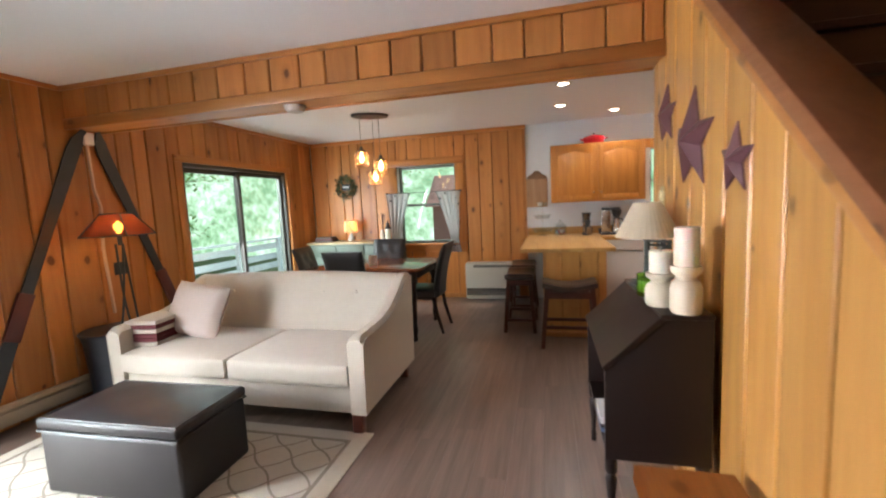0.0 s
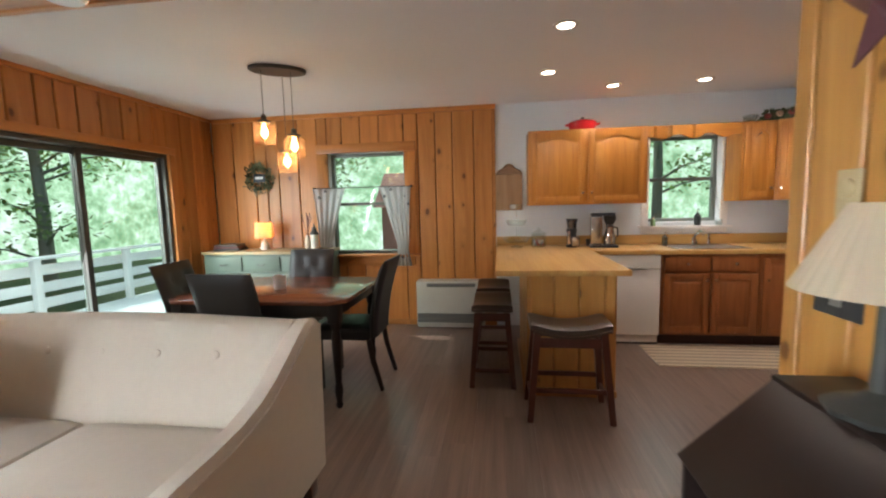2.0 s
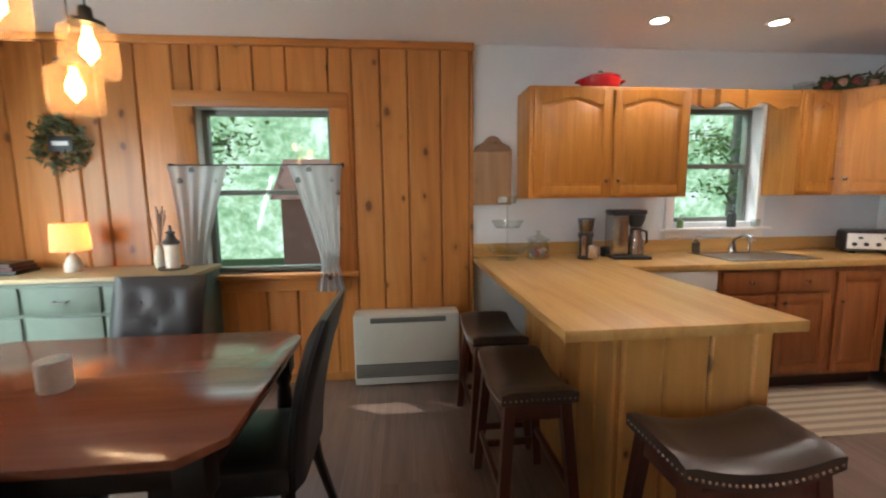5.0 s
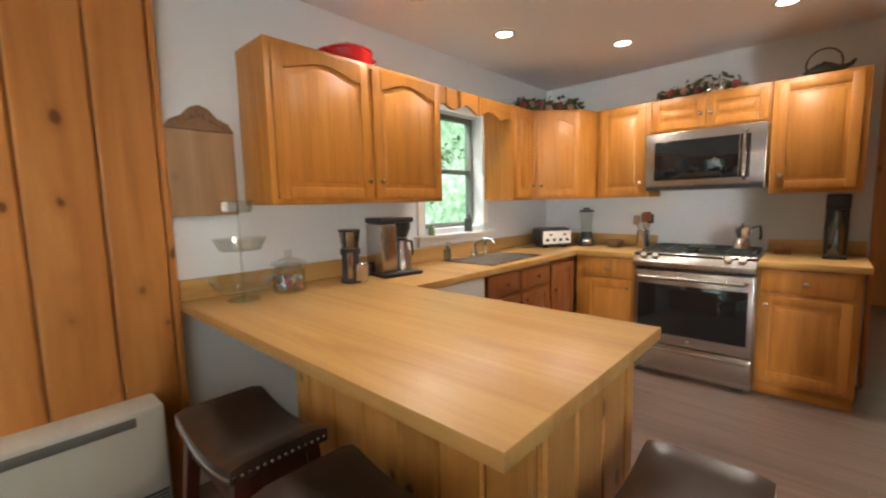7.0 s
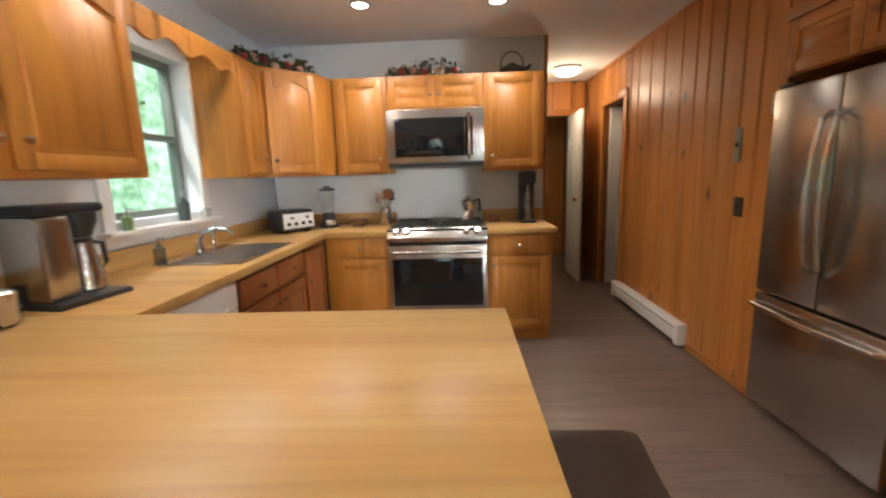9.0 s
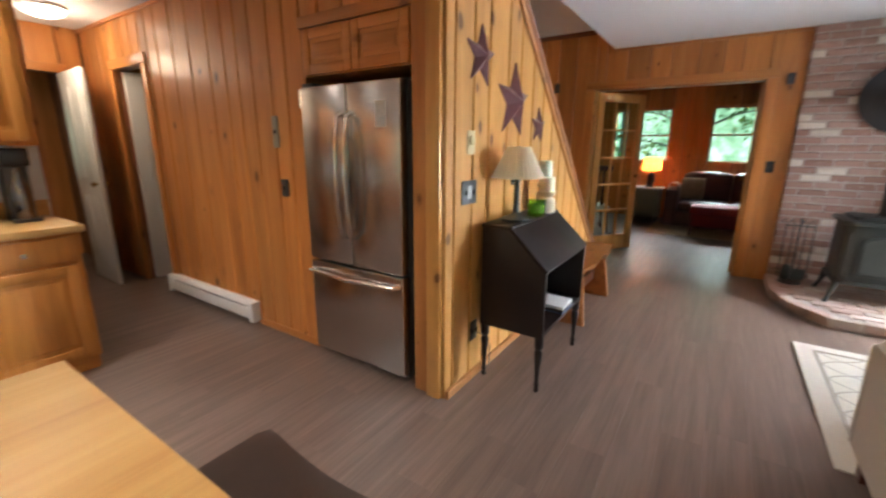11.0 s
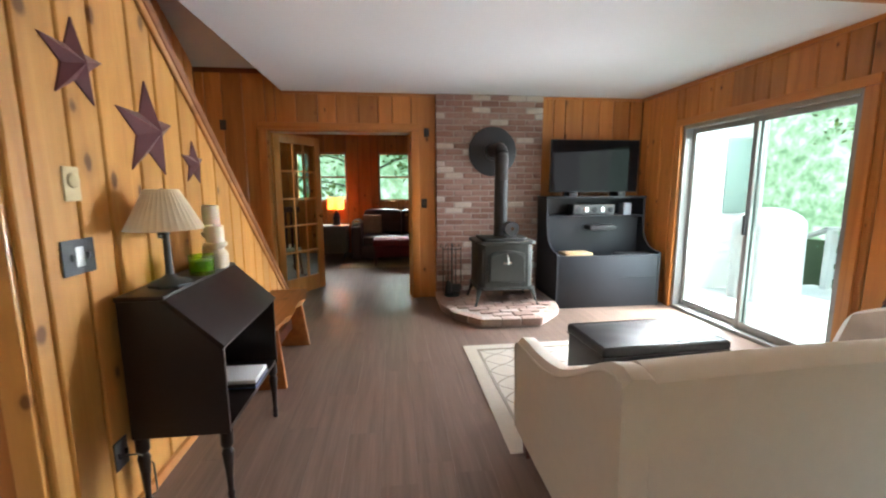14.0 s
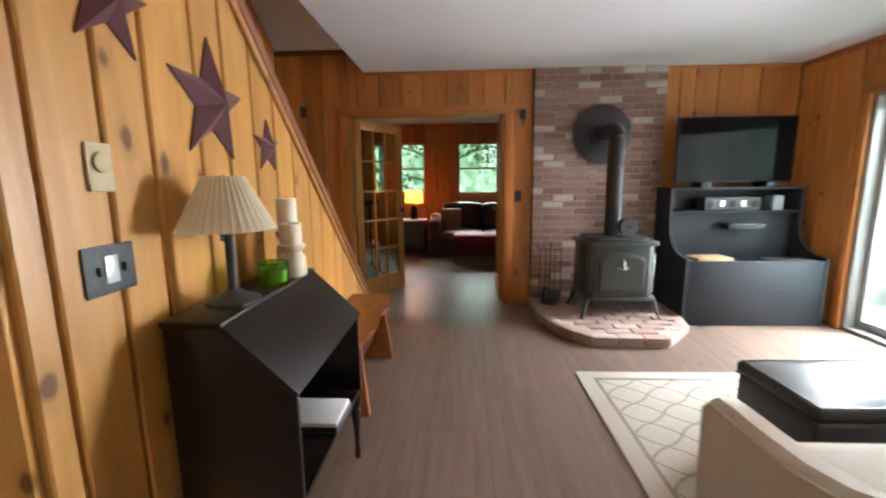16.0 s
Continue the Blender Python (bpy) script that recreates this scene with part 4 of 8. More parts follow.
def candle(x, y, r, hh, hw):
    """A pillar candle of height hw on a turned holder of radius r and height hh."""
    c = thing("pillar_candle", x, y, 0.941, 0, "ivory pillar candle on a turned cream ceramic holder", "candle", "candles on the desk")
    part("holder", lathe(bmesh.new(), [(r * 0.88, 0), (r * 0.97, hh * 0.06), (r, hh * 0.2), (r * 0.99, hh * 0.52), (r * 0.86, hh * 0.64), (r * 0.62, hh * 0.72), (r * 0.62, hh * 0.77), (r * 0.92, hh * 0.87), (r * 0.97, hh * 0.95), (r * 0.93, hh)], 28), STONE_CREAM, c, "turned cream holder")
    part("wax", lathe(bmesh.new(), [(r * 0.74, hh + 0.0005), (r * 0.76, hh + 0.004), (r * 0.76, hh + hw - 0.004), (r * 0.7, hh + hw), (0, hh + hw - 0.005)], 28), WAX, c, "ivory wax pillar")
    part("wick", tube(bmesh.new(), [(0, 0, hh + hw - 0.005), (0.002, 0, hh + hw + 0.008)], 0.0015, 5), BLACK_PLASTIC, c)


candle(0.75, 2.035, 0.058, 0.135, 0.09)
candle(0.81, 1.92, 0.056, 0.18, 0.145)
cb = thing("jar_candle", 0.75, 2.215, 0.941, 0, "green glass jar candle on the desk", "candle")
part("glass", lathe(bmesh.new(), [(0, 0.0), (0.052, 0.0), (0.056, 0.008), (0.057, 0.095), (0.0545, 0.097), (0.0535, 0.02), (0, 0.015)], 24), glass("green_glass", (0.62, 0.85, 0.22), 0.02, 0.82), cb, "green glass jar")
part("wax", lathe(bmesh.new(), [(0.052, 0.021), (0.052, 0.07), (0, 0.07)], 24), plain("green_wax", (0.36, 0.50, 0.09), 0.4), cb, "green wax")


def bench():
    b = thing("slab_bench", 0.71, 1.15, 0, 0, "live-edge slab bench of varnished wood with splayed plank legs", "bench")
    bm = bmesh.new()
    rnd = random.Random(5)
    left, right = [], []
    for k in range(13):
        y = -0.50 + k / 12
        wob = 0.022 * math.sin(k * 1.3) + rnd.uniform(-0.01, 0.01)
        left.append((-0.165 + wob + (0.03 if k in (0, 12) else 0), y))
        right.append((0.17, y))
    tops = [[bm.verts.new((x, y, z)) for x, y in left] + [bm.verts.new((x, y, z)) for x, y in right[::-1]] for z in (0.425, 0.475)]
    bm.faces.new(tops[0][::-1])
    bm.faces.new(tops[1])
    n = len(tops[0])
    for i in range(n):
        bm.faces.new((tops[0][i], tops[0][(i + 1) % n], tops[1][(i + 1) % n], tops[1][i]))
    for v in tops[0][:13]:
        v.co.x += 0.03
    bmesh.ops.recalc_face_normals(bm, faces=bm.faces)
    part("seat", bm, SLAB, b, "live-edge slab seat")
    for y in (-0.36, 0.36):
        bm = bmesh.new()
        s = 1 if y > 0 else -1
        prism(bm, [(-0.15, 0.0), (-0.05, 0.0), (0, 0.06), (0.05, 0.0), (0.15, 0.0), (0.10, 0.424), (-0.10, 0.424)][0:2] + [(0.15, 0.0), (0.10, 0.424), (-0.10, 0.424)], y - 0.02, y + 0.02, "y", 0.004)
        for v in bm.verts:
            v.co.y += s * (0.424 - v.co.z) * 0.10
        part("leg", bm, SLAB, b, "wide splayed plank leg")
    part("stretcher", B(-0.015, -0.37, 0.16, 0.015, 0.37, 0.25, bev=0.004), DARK_STAIN, b, "dark reddish stretcher")


bench()


# switch plate, thermostat and outlet on the stair wall
def plate(name, x, y, z, face, w, h, mat, label, cat, toggles=1, dial=False):
    p = thing(name, x, y, z, {"-x": 0, "+y": -90, "-y": 90, "+x": 180}[face], label, cat)
    part("plate", B(-0.007, -w / 2, -h / 2, 0, w / 2, h / 2, bev=0.003), mat, p)
    for k in range(toggles):
        u = (k - (toggles - 1) / 2) * w / max(1, toggles)
        if dial:
            part("dial", lathe(bmesh.new(), [(0.026, 0), (0.026, 0.008), (0.02, 0.012), (0, 0.012)], 18, pose(-0.007, u, 0.012, 0, -90, 0)), mat, p)
        else:
            part("toggle", B(-0.018, u - 0.006, -0.012, -0.007, u + 0.006, 0.012, bev=0.002), BLACK_PLASTIC if mat is not PORCELAIN else PORCELAIN, p)
    return p


PEWTER = plain("dark_pewter", (0.06, 0.065, 0.07), 0.45, 0.4, var=0.3, scale=40, bumpy=0.3)
plate("switch_plate", 0.928, 2.745, 1.12, "-x", 0.155, 0.125, PEWTER, "dark pewter two-gang switch plate with raised motif", "light switch", 2)
sp = [o for o in bpy.data.objects if o.name == "switch_plate"][0]
part("motif", B(-0.0105, -0.02, -0.035, -0.0075, 0.02, 0.035, bev=0.002), plain("worn_silver", (0.4, 0.4, 0.4), 0.4, 0.8), sp, "worn silver motif")
plate("thermostat", 0.928, 2.735, 1.375, "-x", 0.075, 0.12, plain("almond_plastic", (0.50, 0.42, 0.24), 0.5, var=0.06), "almond dial thermostat on the pine wall", "thermostat", 1, True)
plate("outlet", 0.928, 2.66, 0.30, "-x", 0.08, 0.12, BLACK_PLASTIC, "black wall outlet with a plugged-in cord", "outlet", 2)
solo("lamp_cord", tube(bmesh.new(), [(0, 0, 0), (-0.03, -0.03, -0.02), (-0.05, -0.08, -0.10), (-0.03, -0.12, -0.26), (0.0, -0.13, -0.285)], 0.004, 6), BRONZE, 0.905, 2.66, 0.292, 0, "brown lamp cord hanging from the outlet", "cord")


# ---------- brick chimney breast and hearth ----------
def brick_material(name, stops):
    m, t, b = material(name)
    info = t.nodes.new("ShaderNodeObjectInfo")
    base = ramp(t, info.outputs["Random"], stops)
    base.color_ramp.interpolation = "LINEAR"
    v = coords(t)
    n1, n2 = noise_tex(t, v, 18.0, 4.0), noise_tex(t, v, 90.0, 3.0)
    col = mix(t, math_node(t, "MULTIPLY", n1, 0.45), base.outputs[0], (0.20, 0.135, 0.115))
    spots = ramp(t, noise_tex(t, v, 26.0, 3.0), [(0.60, (0, 0, 0)), (0.74, (1, 1, 1))]).outputs[0]
    col = mix(t, math_node(t, "MULTIPLY", spots, 0.45), col, (0.5, 0.44, 0.38))
    t.links.new(col, b.inputs["Base Color"])
    b.inputs["Roughness"].default_value = 0.85
    bump(t, b, n2, 0.5, 0.004)
    return m


BRICK = brick_material("old_brick", [(0.0, (0.24, 0.125, 0.095)), (0.3, (0.32, 0.18, 0.14)), (0.6, (0.37, 0.235, 0.19)), (0.84, (0.33, 0.225, 0.19)), (0.88, (0.56, 0.49, 0.41)), (1.0, (0.64, 0.58, 0.50))])
HEARTH_BRICK = brick_material("worn_hearth_brick", [(0.0, (0.33, 0.21, 0.17)), (0.4, (0.39, 0.27, 0.22)), (0.8, (0.42, 0.32, 0.27)), (1.0, (0.48, 0.40, 0.34))])
MORTAR = plain("grey_brown_mortar", (0.36, 0.30, 0.265), 0.95, var=0.2, scale=20, bumpy=0.5)
CX0, CX1 = -2.01, -0.71
chim = structure("wall_chimney", B(CX0 + 0.003, S_, 0, CX1 - 0.003, S_ + 0.045, CEIL), MORTAR, "brick chimney breast behind the stove")


def piece_mesh(name, w, d, h, mat, seed, r=0.006, jag=0.0025):
    """A brick with worn edges, its origin at its middle."""
    rnd = random.Random(seed)
    bm = box(bmesh.new(), -w / 2, -d / 2, -h / 2, w / 2, d / 2, h / 2, bev=r, seg=1)
    for v in bm.verts:
        v.co += Vector((rnd.uniform(-jag, jag), rnd.uniform(-jag, jag), rnd.uniform(-jag, jag)))
    return mesh_of(name, bm, mat)


def chimney_bricks():
    rnd = random.Random(21)
    bh, mj = 0.057, 0.011
    rows = int(CEIL / (bh + mj))
    bh = CEIL / rows - mj
    full = [piece_mesh("brick", 0.206, 0.05, bh, BRICK, k) for k in range(6)]
    half = [piece_mesh("brick", 0.098, 0.05, bh, BRICK, 20 + k) for k in range(3)]
    for j in range(rows):
        z = (j + 0.5) * (bh + mj)
        widths = [0.206] * 6 if j % 2 == 0 else [0.098] + [0.206] * 5 + [0.098]
        gap = (CX1 - CX0 - sum(widths)) / (len(widths) - 1)
        x = CX0
        for w in widths:
            me = rnd.choice(full if w > 0.15 else half)
            o = new("brick", me)
            o.parent = chim
            o.location = (x + w / 2, S_ + 0.027 + rnd.uniform(-0.003, 0.004), z)
            o.rotation_euler = (0, rnd.uniform(-0.006, 0.006), rnd.uniform(-0.01, 0.01))
            x += w + gap


HEARTH = [(-0.69, -0.655), (-0.69, -0.10), (-0.80, 0.27), (-1.02, 0.53), (-1.62, 0.55), (-1.92, 0.24), (-2.03, -0.20), (-2.03, -0.655)]
hearth = structure("hearth", prism(bmesh.new(), [(x * 0.985 - 0.02, y - 0.012 if y > -0.6 else y) for x, y in HEARTH], 0.0, 0.078, "z"), MORTAR, "raised brick hearth with clipped corners")


def inside(p, poly):
    c = False
    for a, b in zip(poly, poly[1:] + poly[:1]):
        if (a[1] > p[1]) != (b[1] > p[1]) and p[0] < (b[0] - a[0]) * (p[1] - a[1]) / (b[1] - a[1]) + a[0]:
            c = not c
    return c


def hearth_bricks():
    rnd = random.Random(33)
    edge = [piece_mesh("brick", 0.195, 0.095, 0.07, HEARTH_BRICK, 40 + k) for k in range(4)]
    for a, b in zip(HEARTH, HEARTH[1:]):
        L = math.dist(a, b)
        if a[1] < -0.6 and b[1] < -0.6:
            continue
        n = max(1, round(L / 0.205))
        d = ((b[0] - a[0]) / L, (b[1] - a[1]) / L)
        nrm = (-d[1], d[0])
        cx, cy = -1.35, -0.1
        for k in range(n):
            m = ((k + 0.5) / n) * L
            p = (a[0] + d[0] * m, a[1] + d[1] * m)
            s = 1 if (cx - p[0]) * nrm[0] + (cy - p[1]) * nrm[1] > 0 else -1
            o = new("brick", rnd.choice(edge))
            o.parent = hearth
            o.location = (p[0] + nrm[0] * s * 0.045, p[1] + nrm[1] * s * 0.045, 0.053)
            o.rotation_euler = (0, 0, math.atan2(d[1], d[0]))
            o.scale = (L / n / 0.205, 1, 1)
    tops = [piece_mesh("brick", 0.2, 0.1, 0.03, HEARTH_BRICK, 60 + k) for k in range(5)]
    inner = [(-1.36 + (x + 1.36) * 0.80, -0.05 + (y + 0.05) * 0.78 if y > -0.5 else y) for x, y in HEARTH]
    j = 0
    y = -0.60
    while y < 0.5:
        x = -2.0 + (0.1 if j % 2 else 0)
        while x < -0.7:
            if inside((x, y), inner):
                o = new("brick", rnd.choice(tops))
                o.parent = hearth
                o.location = (x, y, 0.078 + rnd.uniform(-0.002, 0.003))
                o.rotation_euler = (0, 0, rnd.uniform(-0.02, 0.02))
            x += 0.21
        y += 0.11
        j += 1


# ---------- wood stove ----------
def stove():
    s = thing("wood_stove", -1.39, -0.15, 0.092, 0, "charcoal cast-iron wood stove with glass door on the brick hearth", "stove")
    w, d = 0.30, 0.22
    octo = lambda a, b, c: [(-a, -b), (a, -b), (a, b - c), (a - c, b), (-a + c, b), (-a, b - c)]
    part("firebox", prism(bmesh.new(), octo(w, d, 0.06), 0.19, 0.66, "z", 0.008), IRON, s)
    part("base_rim", prism(bmesh.new(), octo(w + 0.02, d + 0.02, 0.06), 0.165, 0.195, "z", 0.006), IRON, s)
    part("top_plate", prism(bmesh.new(), octo(w + 0.03, d + 0.03, 0.06), 0.66, 0.695, "z", 0.008), IRON, s)
    part("top_lid", prism(bmesh.new(), octo(w - 0.04, d - 0.03, 0.05), 0.695, 0.725, "z", 0.008), IRON, s)
    door = bmesh.new()
    arch = [(-0.20, 0.25), (0.20, 0.25), (0.20, 0.53)] + [(0.20 * math.cos(a), 0.53 + 0.07 * math.sin(a)) for a in [math.pi * k / 10 for k in range(1, 10)]] + [(-0.20, 0.53)]
    prism(door, arch, d - 0.005, d + 0.025, "y", 0.006)
    dr = part("door", door, IRON, s, "arched cast-iron door")
    arch2 = [(x * 0.88, 0.41 + (z - 0.41) * 0.86) for x, z in arch]
    part("door_glass", prism(bmesh.new(), arch2, d + 0.024, d + 0.029, "y"), plain("sooty_stove_glass", (0.05, 0.055, 0.05), 0.3, var=0.3, scale=9), dr, "sooty dark glass")
    part("handle", tube(bmesh.new(), [(0.0, d + 0.03, 0.55), (0.0, d + 0.06, 0.53), (0.0, d + 0.06, 0.455)], 0.007), CHROME, dr, "bright door handle")
    part("emblem", tube(bmesh.new(), [(-0.045, d + 0.032, 0.475), (-0.02, d + 0.034, 0.462), (0, d + 0.034, 0.458), (0.02, d + 0.034, 0.462), (0.045, d + 0.032, 0.475)], 0.006), CHROME, dr, "bright curved bar")
    for sx in (-1, 1):
        part("side_rail", tube(bmesh.new(), [(sx * (w - 0.03), d + 0.01, 0.25), (sx * (w - 0.03), d + 0.012, 0.6)], 0.008), CHROME if sx < 0 else IRON, s)
        for sy in (-1, 1):
            x, y = sx * (w - 0.01), sy * (d - 0.02)
            part("leg", tube(bmesh.new(), [(x, y, 0.175), (x + sx * 0.015, y + sy * 0.01, 0.12), (x + sx * 0.035, y + sy * 0.03, 0.05), (x + sx * 0.055, y + sy * 0.045, 0.0)], [0.032, 0.024, 0.014, 0.017], 8), IRON, s, "curved cast-iron leg")


stove()
pipe = thing("stovepipe", -1.385, -0.20, 0.812, 0, "matt black stovepipe with elbow into a round wall plate", "stovepipe")
part("pipe", lathe(bmesh.new(), [(0.078, 0.006), (0.078, 0.03), (0.074, 0.035), (0.074, 0.60), (0.077, 0.605), (0.077, 0.63), (0.074, 0.635), (0.074, 0.86)], 24), PIPE_IRON, pipe)
el = [(0, 0.0, 0.85)] + [(0, -0.12 * (1 - math.cos(a)), 0.85 + 0.12 * math.sin(a)) for a in [math.pi / 2 * k / 6 for k in range(1, 7)]] + [(0, -0.43, 0.97)]
part("elbow", tube(bmesh.new(), el, 0.076, 20), PIPE_IRON, pipe)
part("wall_plate", lathe(bmesh.new(), [(0.29, 0), (0.29, 0.012), (0.27, 0.02), (0.11, 0.024), (0.11, 0.06), (0.085, 0.06)], 40, pose(0, -0.44, 0.97, -90, 0, 0)), PIPE_IRON, pipe, "round black wall plate")
fan = thing("stove_fan", -1.45, -0.02, 0.818, 10, "small black heat-powered stove-top fan", "fan")
part("base", B(-0.05, -0.03, 0, 0.05, 0.03, 0.02, bev=0.004), BLACK_PLASTIC, fan)
part("ring", lathe(bmesh.new(), [(0.062, -0.03), (0.066, -0.03), (0.066, 0.03), (0.062, 0.03)], 24, pose(0, 0, 0.085, 90, 0, 0)), BLACK_PLASTIC, fan)
for k in range(5):
    bm = B(-0.012, -0.004, 0.008, 0.012, 0.004, 0.058)
    bmesh.ops.transform(bm, matrix=pose(0, 0, 0.085, 0, 72 * k, 0) @ pose(0, 0, 0, 0, 0, 30), verts=bm.verts)
    part("blade", bm, BLACK_PLASTIC, fan)
part("hub", lathe(bmesh.new(), [(0.012, -0.02), (0.012, 0.035), (0, 0.035)], 12, pose(0, 0, 0.085, -90, 0, 0)), CHROME, fan, "bright hub")
fan.scale = (1.3, 1.3, 1.15)

tools = thing("fireplace_tools", -0.86, -0.40, 0.095, 0, "black wrought-iron fireplace tool set on its stand", "fireplace tools")
part("stand", lathe(bmesh.new(), [(0.09, 0), (0.09, 0.012), (0.012, 0.02), (0.009, 0.03), (0.009, 0.60), (0.014, 0.61), (0, 0.63)], 16), IRON, tools)
part("rack", tube(bmesh.new(), [(-0.11, 0, 0.55), (0.11, 0, 0.55)], 0.006), IRON, tools)
for k, x in enumerate((-0.105, -0.045, 0.045, 0.105)):
    bm = tube(bmesh.new(), [(x, 0.012, 0.06), (x, 0.012, 0.58), (x + 0.012, 0.012, 0.61), (x + 0.03, 0.012, 0.60), (x + 0.03, 0.012, 0.57)], 0.006)
    if k == 1:
        box(bm, x - 0.05, 0.0, 0.03, x + 0.05, 0.02, 0.14, bev=0.004)
    if k == 2:
        lathe(bm, [(0.03, 0), (0.042, 0.02), (0.03, 0.13), (0.012, 0.15)], 12, pose(x, 0.012, 0.03))
    part(("poker", "shovel", "brush", "tongs")[k], bm, IRON, tools)


# ---------- TV hutch ----------
def hutch():
    h = thing("storage_hutch", -2.595, -0.34, 0, 0, "blue-black painted wooden hutch with curved sides and deep bin", "cabinet")
    hw = 0.615
    prof = [(-0.33, 0), (0.345, 0), (0.345, 0.61), (0.33, 0.625), (0.22, 0.635), (0.12, 0.67), (0.05, 0.73), (0.01, 0.81), (-0.01, 0.92), (-0.015, 1.225), (-0.33, 1.225)]
    for a, b in ((-hw, -hw + 0.025), (hw - 0.025, hw)):
        tmp = bmesh.new()
        va = [tmp.verts.new((a, y, z)) for y, z in prof]
        vb = [tmp.verts.new((b, y, z)) for y, z in prof]
        tmp.faces.new(va)
        tmp.faces.new(vb[::-1])
        for i in range(len(prof)):
            k = (i + 1) % len(prof)
            tmp.faces.new((va[i], vb[i], vb[k], va[k]))
        bmesh.ops.recalc_face_normals(tmp, faces=tmp.faces)
        part("side_panel", tmp, SLATE_PAINT, h, "scroll-cut side panel")
    part("front_panel", B(-hw + 0.026, 0.315, 0.0, hw - 0.026, 0.34, 0.60, bev=0.003), SLATE_PAINT, h)
    part("front_strip", B(-hw + 0.026, 0.341, 0.34, -0.12, 0.346, 0.345), SLATE_PAINT, h)
    part("back_panel", B(-hw + 0.026, -0.33, 0.0, hw - 0.026, -0.315, 1.225), SLATE_PAINT, h)
    part("inner_board", B(-hw + 0.026, -0.12, 0.5, hw - 0.026, -0.10, 1.0), SLATE_PAINT, h)
    part("bin_floor", B(-hw + 0.026, -0.31, 0.38, hw - 0.026, 0.314, 0.40), SLATE_PAINT, h)
    part("shelf", B(-hw + 0.026, -0.31, 1.005, hw - 0.026, -0.02, 1.025, bev=0.002), SLATE_PAINT, h)
    part("top", B(-hw - 0.01, -0.335, 1.226, hw + 0.01, 0.0, 1.25, bev=0.004), SLATE_PAINT, h)
    return h


hutch()
tv = thing("television", -2.59, -0.455, 1.251, 0, "flat black television standing on the hutch", "television")
part("bezel", B(-0.55, -0.02, 0.045, 0.55, 0.02, 0.66, bev=0.005), BLACK_PLASTIC, tv)
part("screen", B(-0.538, 0.0202, 0.06, 0.538, 0.022, 0.648), plain("dark_glossy_screen", (0.006, 0.006, 0.007), 0.05, var=0.1, Specular_IOR_Level=0.16), tv, "dark reflective screen")
for x in (-0.3, 0.3):
    part("foot", prism(bmesh.new(), [(x - 0.03, -0.10), (x + 0.03, -0.10), (x + 0.05, 0.12), (x - 0.05, 0.12)], 0.0, 0.045, "z", 0.004), BLACK_PLASTIC, tv)
rad = thing("stereo", -2.60, -0.50, 1.026, 0, "grey stereo with round dials on the hutch shelf", "stereo")
part("body", B(-0.26, -0.08, 0, 0.26, 0.08, 0.125, bev=0.006), plain("grey_stereo_plastic", (0.13, 0.14, 0.145), 0.4), rad)
for k in range(5):
    part("dial", lathe(bmesh.new(), [(0.034, 0), (0.034, 0.008), (0.026, 0.012), (0, 0.010)], 18, pose(-0.205 + 0.1025 * k, 0.08, 0.062, -90, 0, 0)), (PEWTER, CHROME)[k % 2], rad)
solo("speaker_box", B(-0.05, -0.06, 0, 0.05, 0.06, 0.14, bev=0.006), plain("pale_grey_box", (0.42, 0.46, 0.52), 0.5), -3.02, -0.47, 1.026, 0, "small pale grey speaker on the hutch shelf", "speaker")
solo("media_box", B(-0.16, -0.08, 0, 0.16, 0.08, 0.055, bev=0.006), BLACK_PLASTIC, -2.62, -0.30, 0.86, 0, "black media player on the hutch", "media player")
solo("media_shelf_bracket", B(-0.12, -0.06, 0, 0.12, 0.09, 0.012, bev=0.003), SLATE_PAINT, -2.62, -0.35, 0.848, 0, "small black bracket shelf on the hutch back", "bracket shelf")
mg = thing("magazine_stack", -2.25, -0.13, 0.401, 4, "tan and white magazines stacked in the hutch bin", "magazines")
for k in range(7):
    part("magazine", B(-0.16 + 0.006 * (k % 3), -0.1, 0.032 * k, 0.16 - 0.01 * (k % 2), 0.1, 0.032 * k + 0.031, bev=0.002), (plain("tan_paper_%d" % k, (0.48, 0.33, 0.17), 0.7), PAPER)[k % 2], mg)
solo("dark_basket", B(-0.2, -0.1, 0, 0.2, 0.1, 0.20, bev=0.01), BLACK_PLASTIC, -2.95, -0.13, 0.401, 0, "dark folded cloth in the hutch bin", "basket")


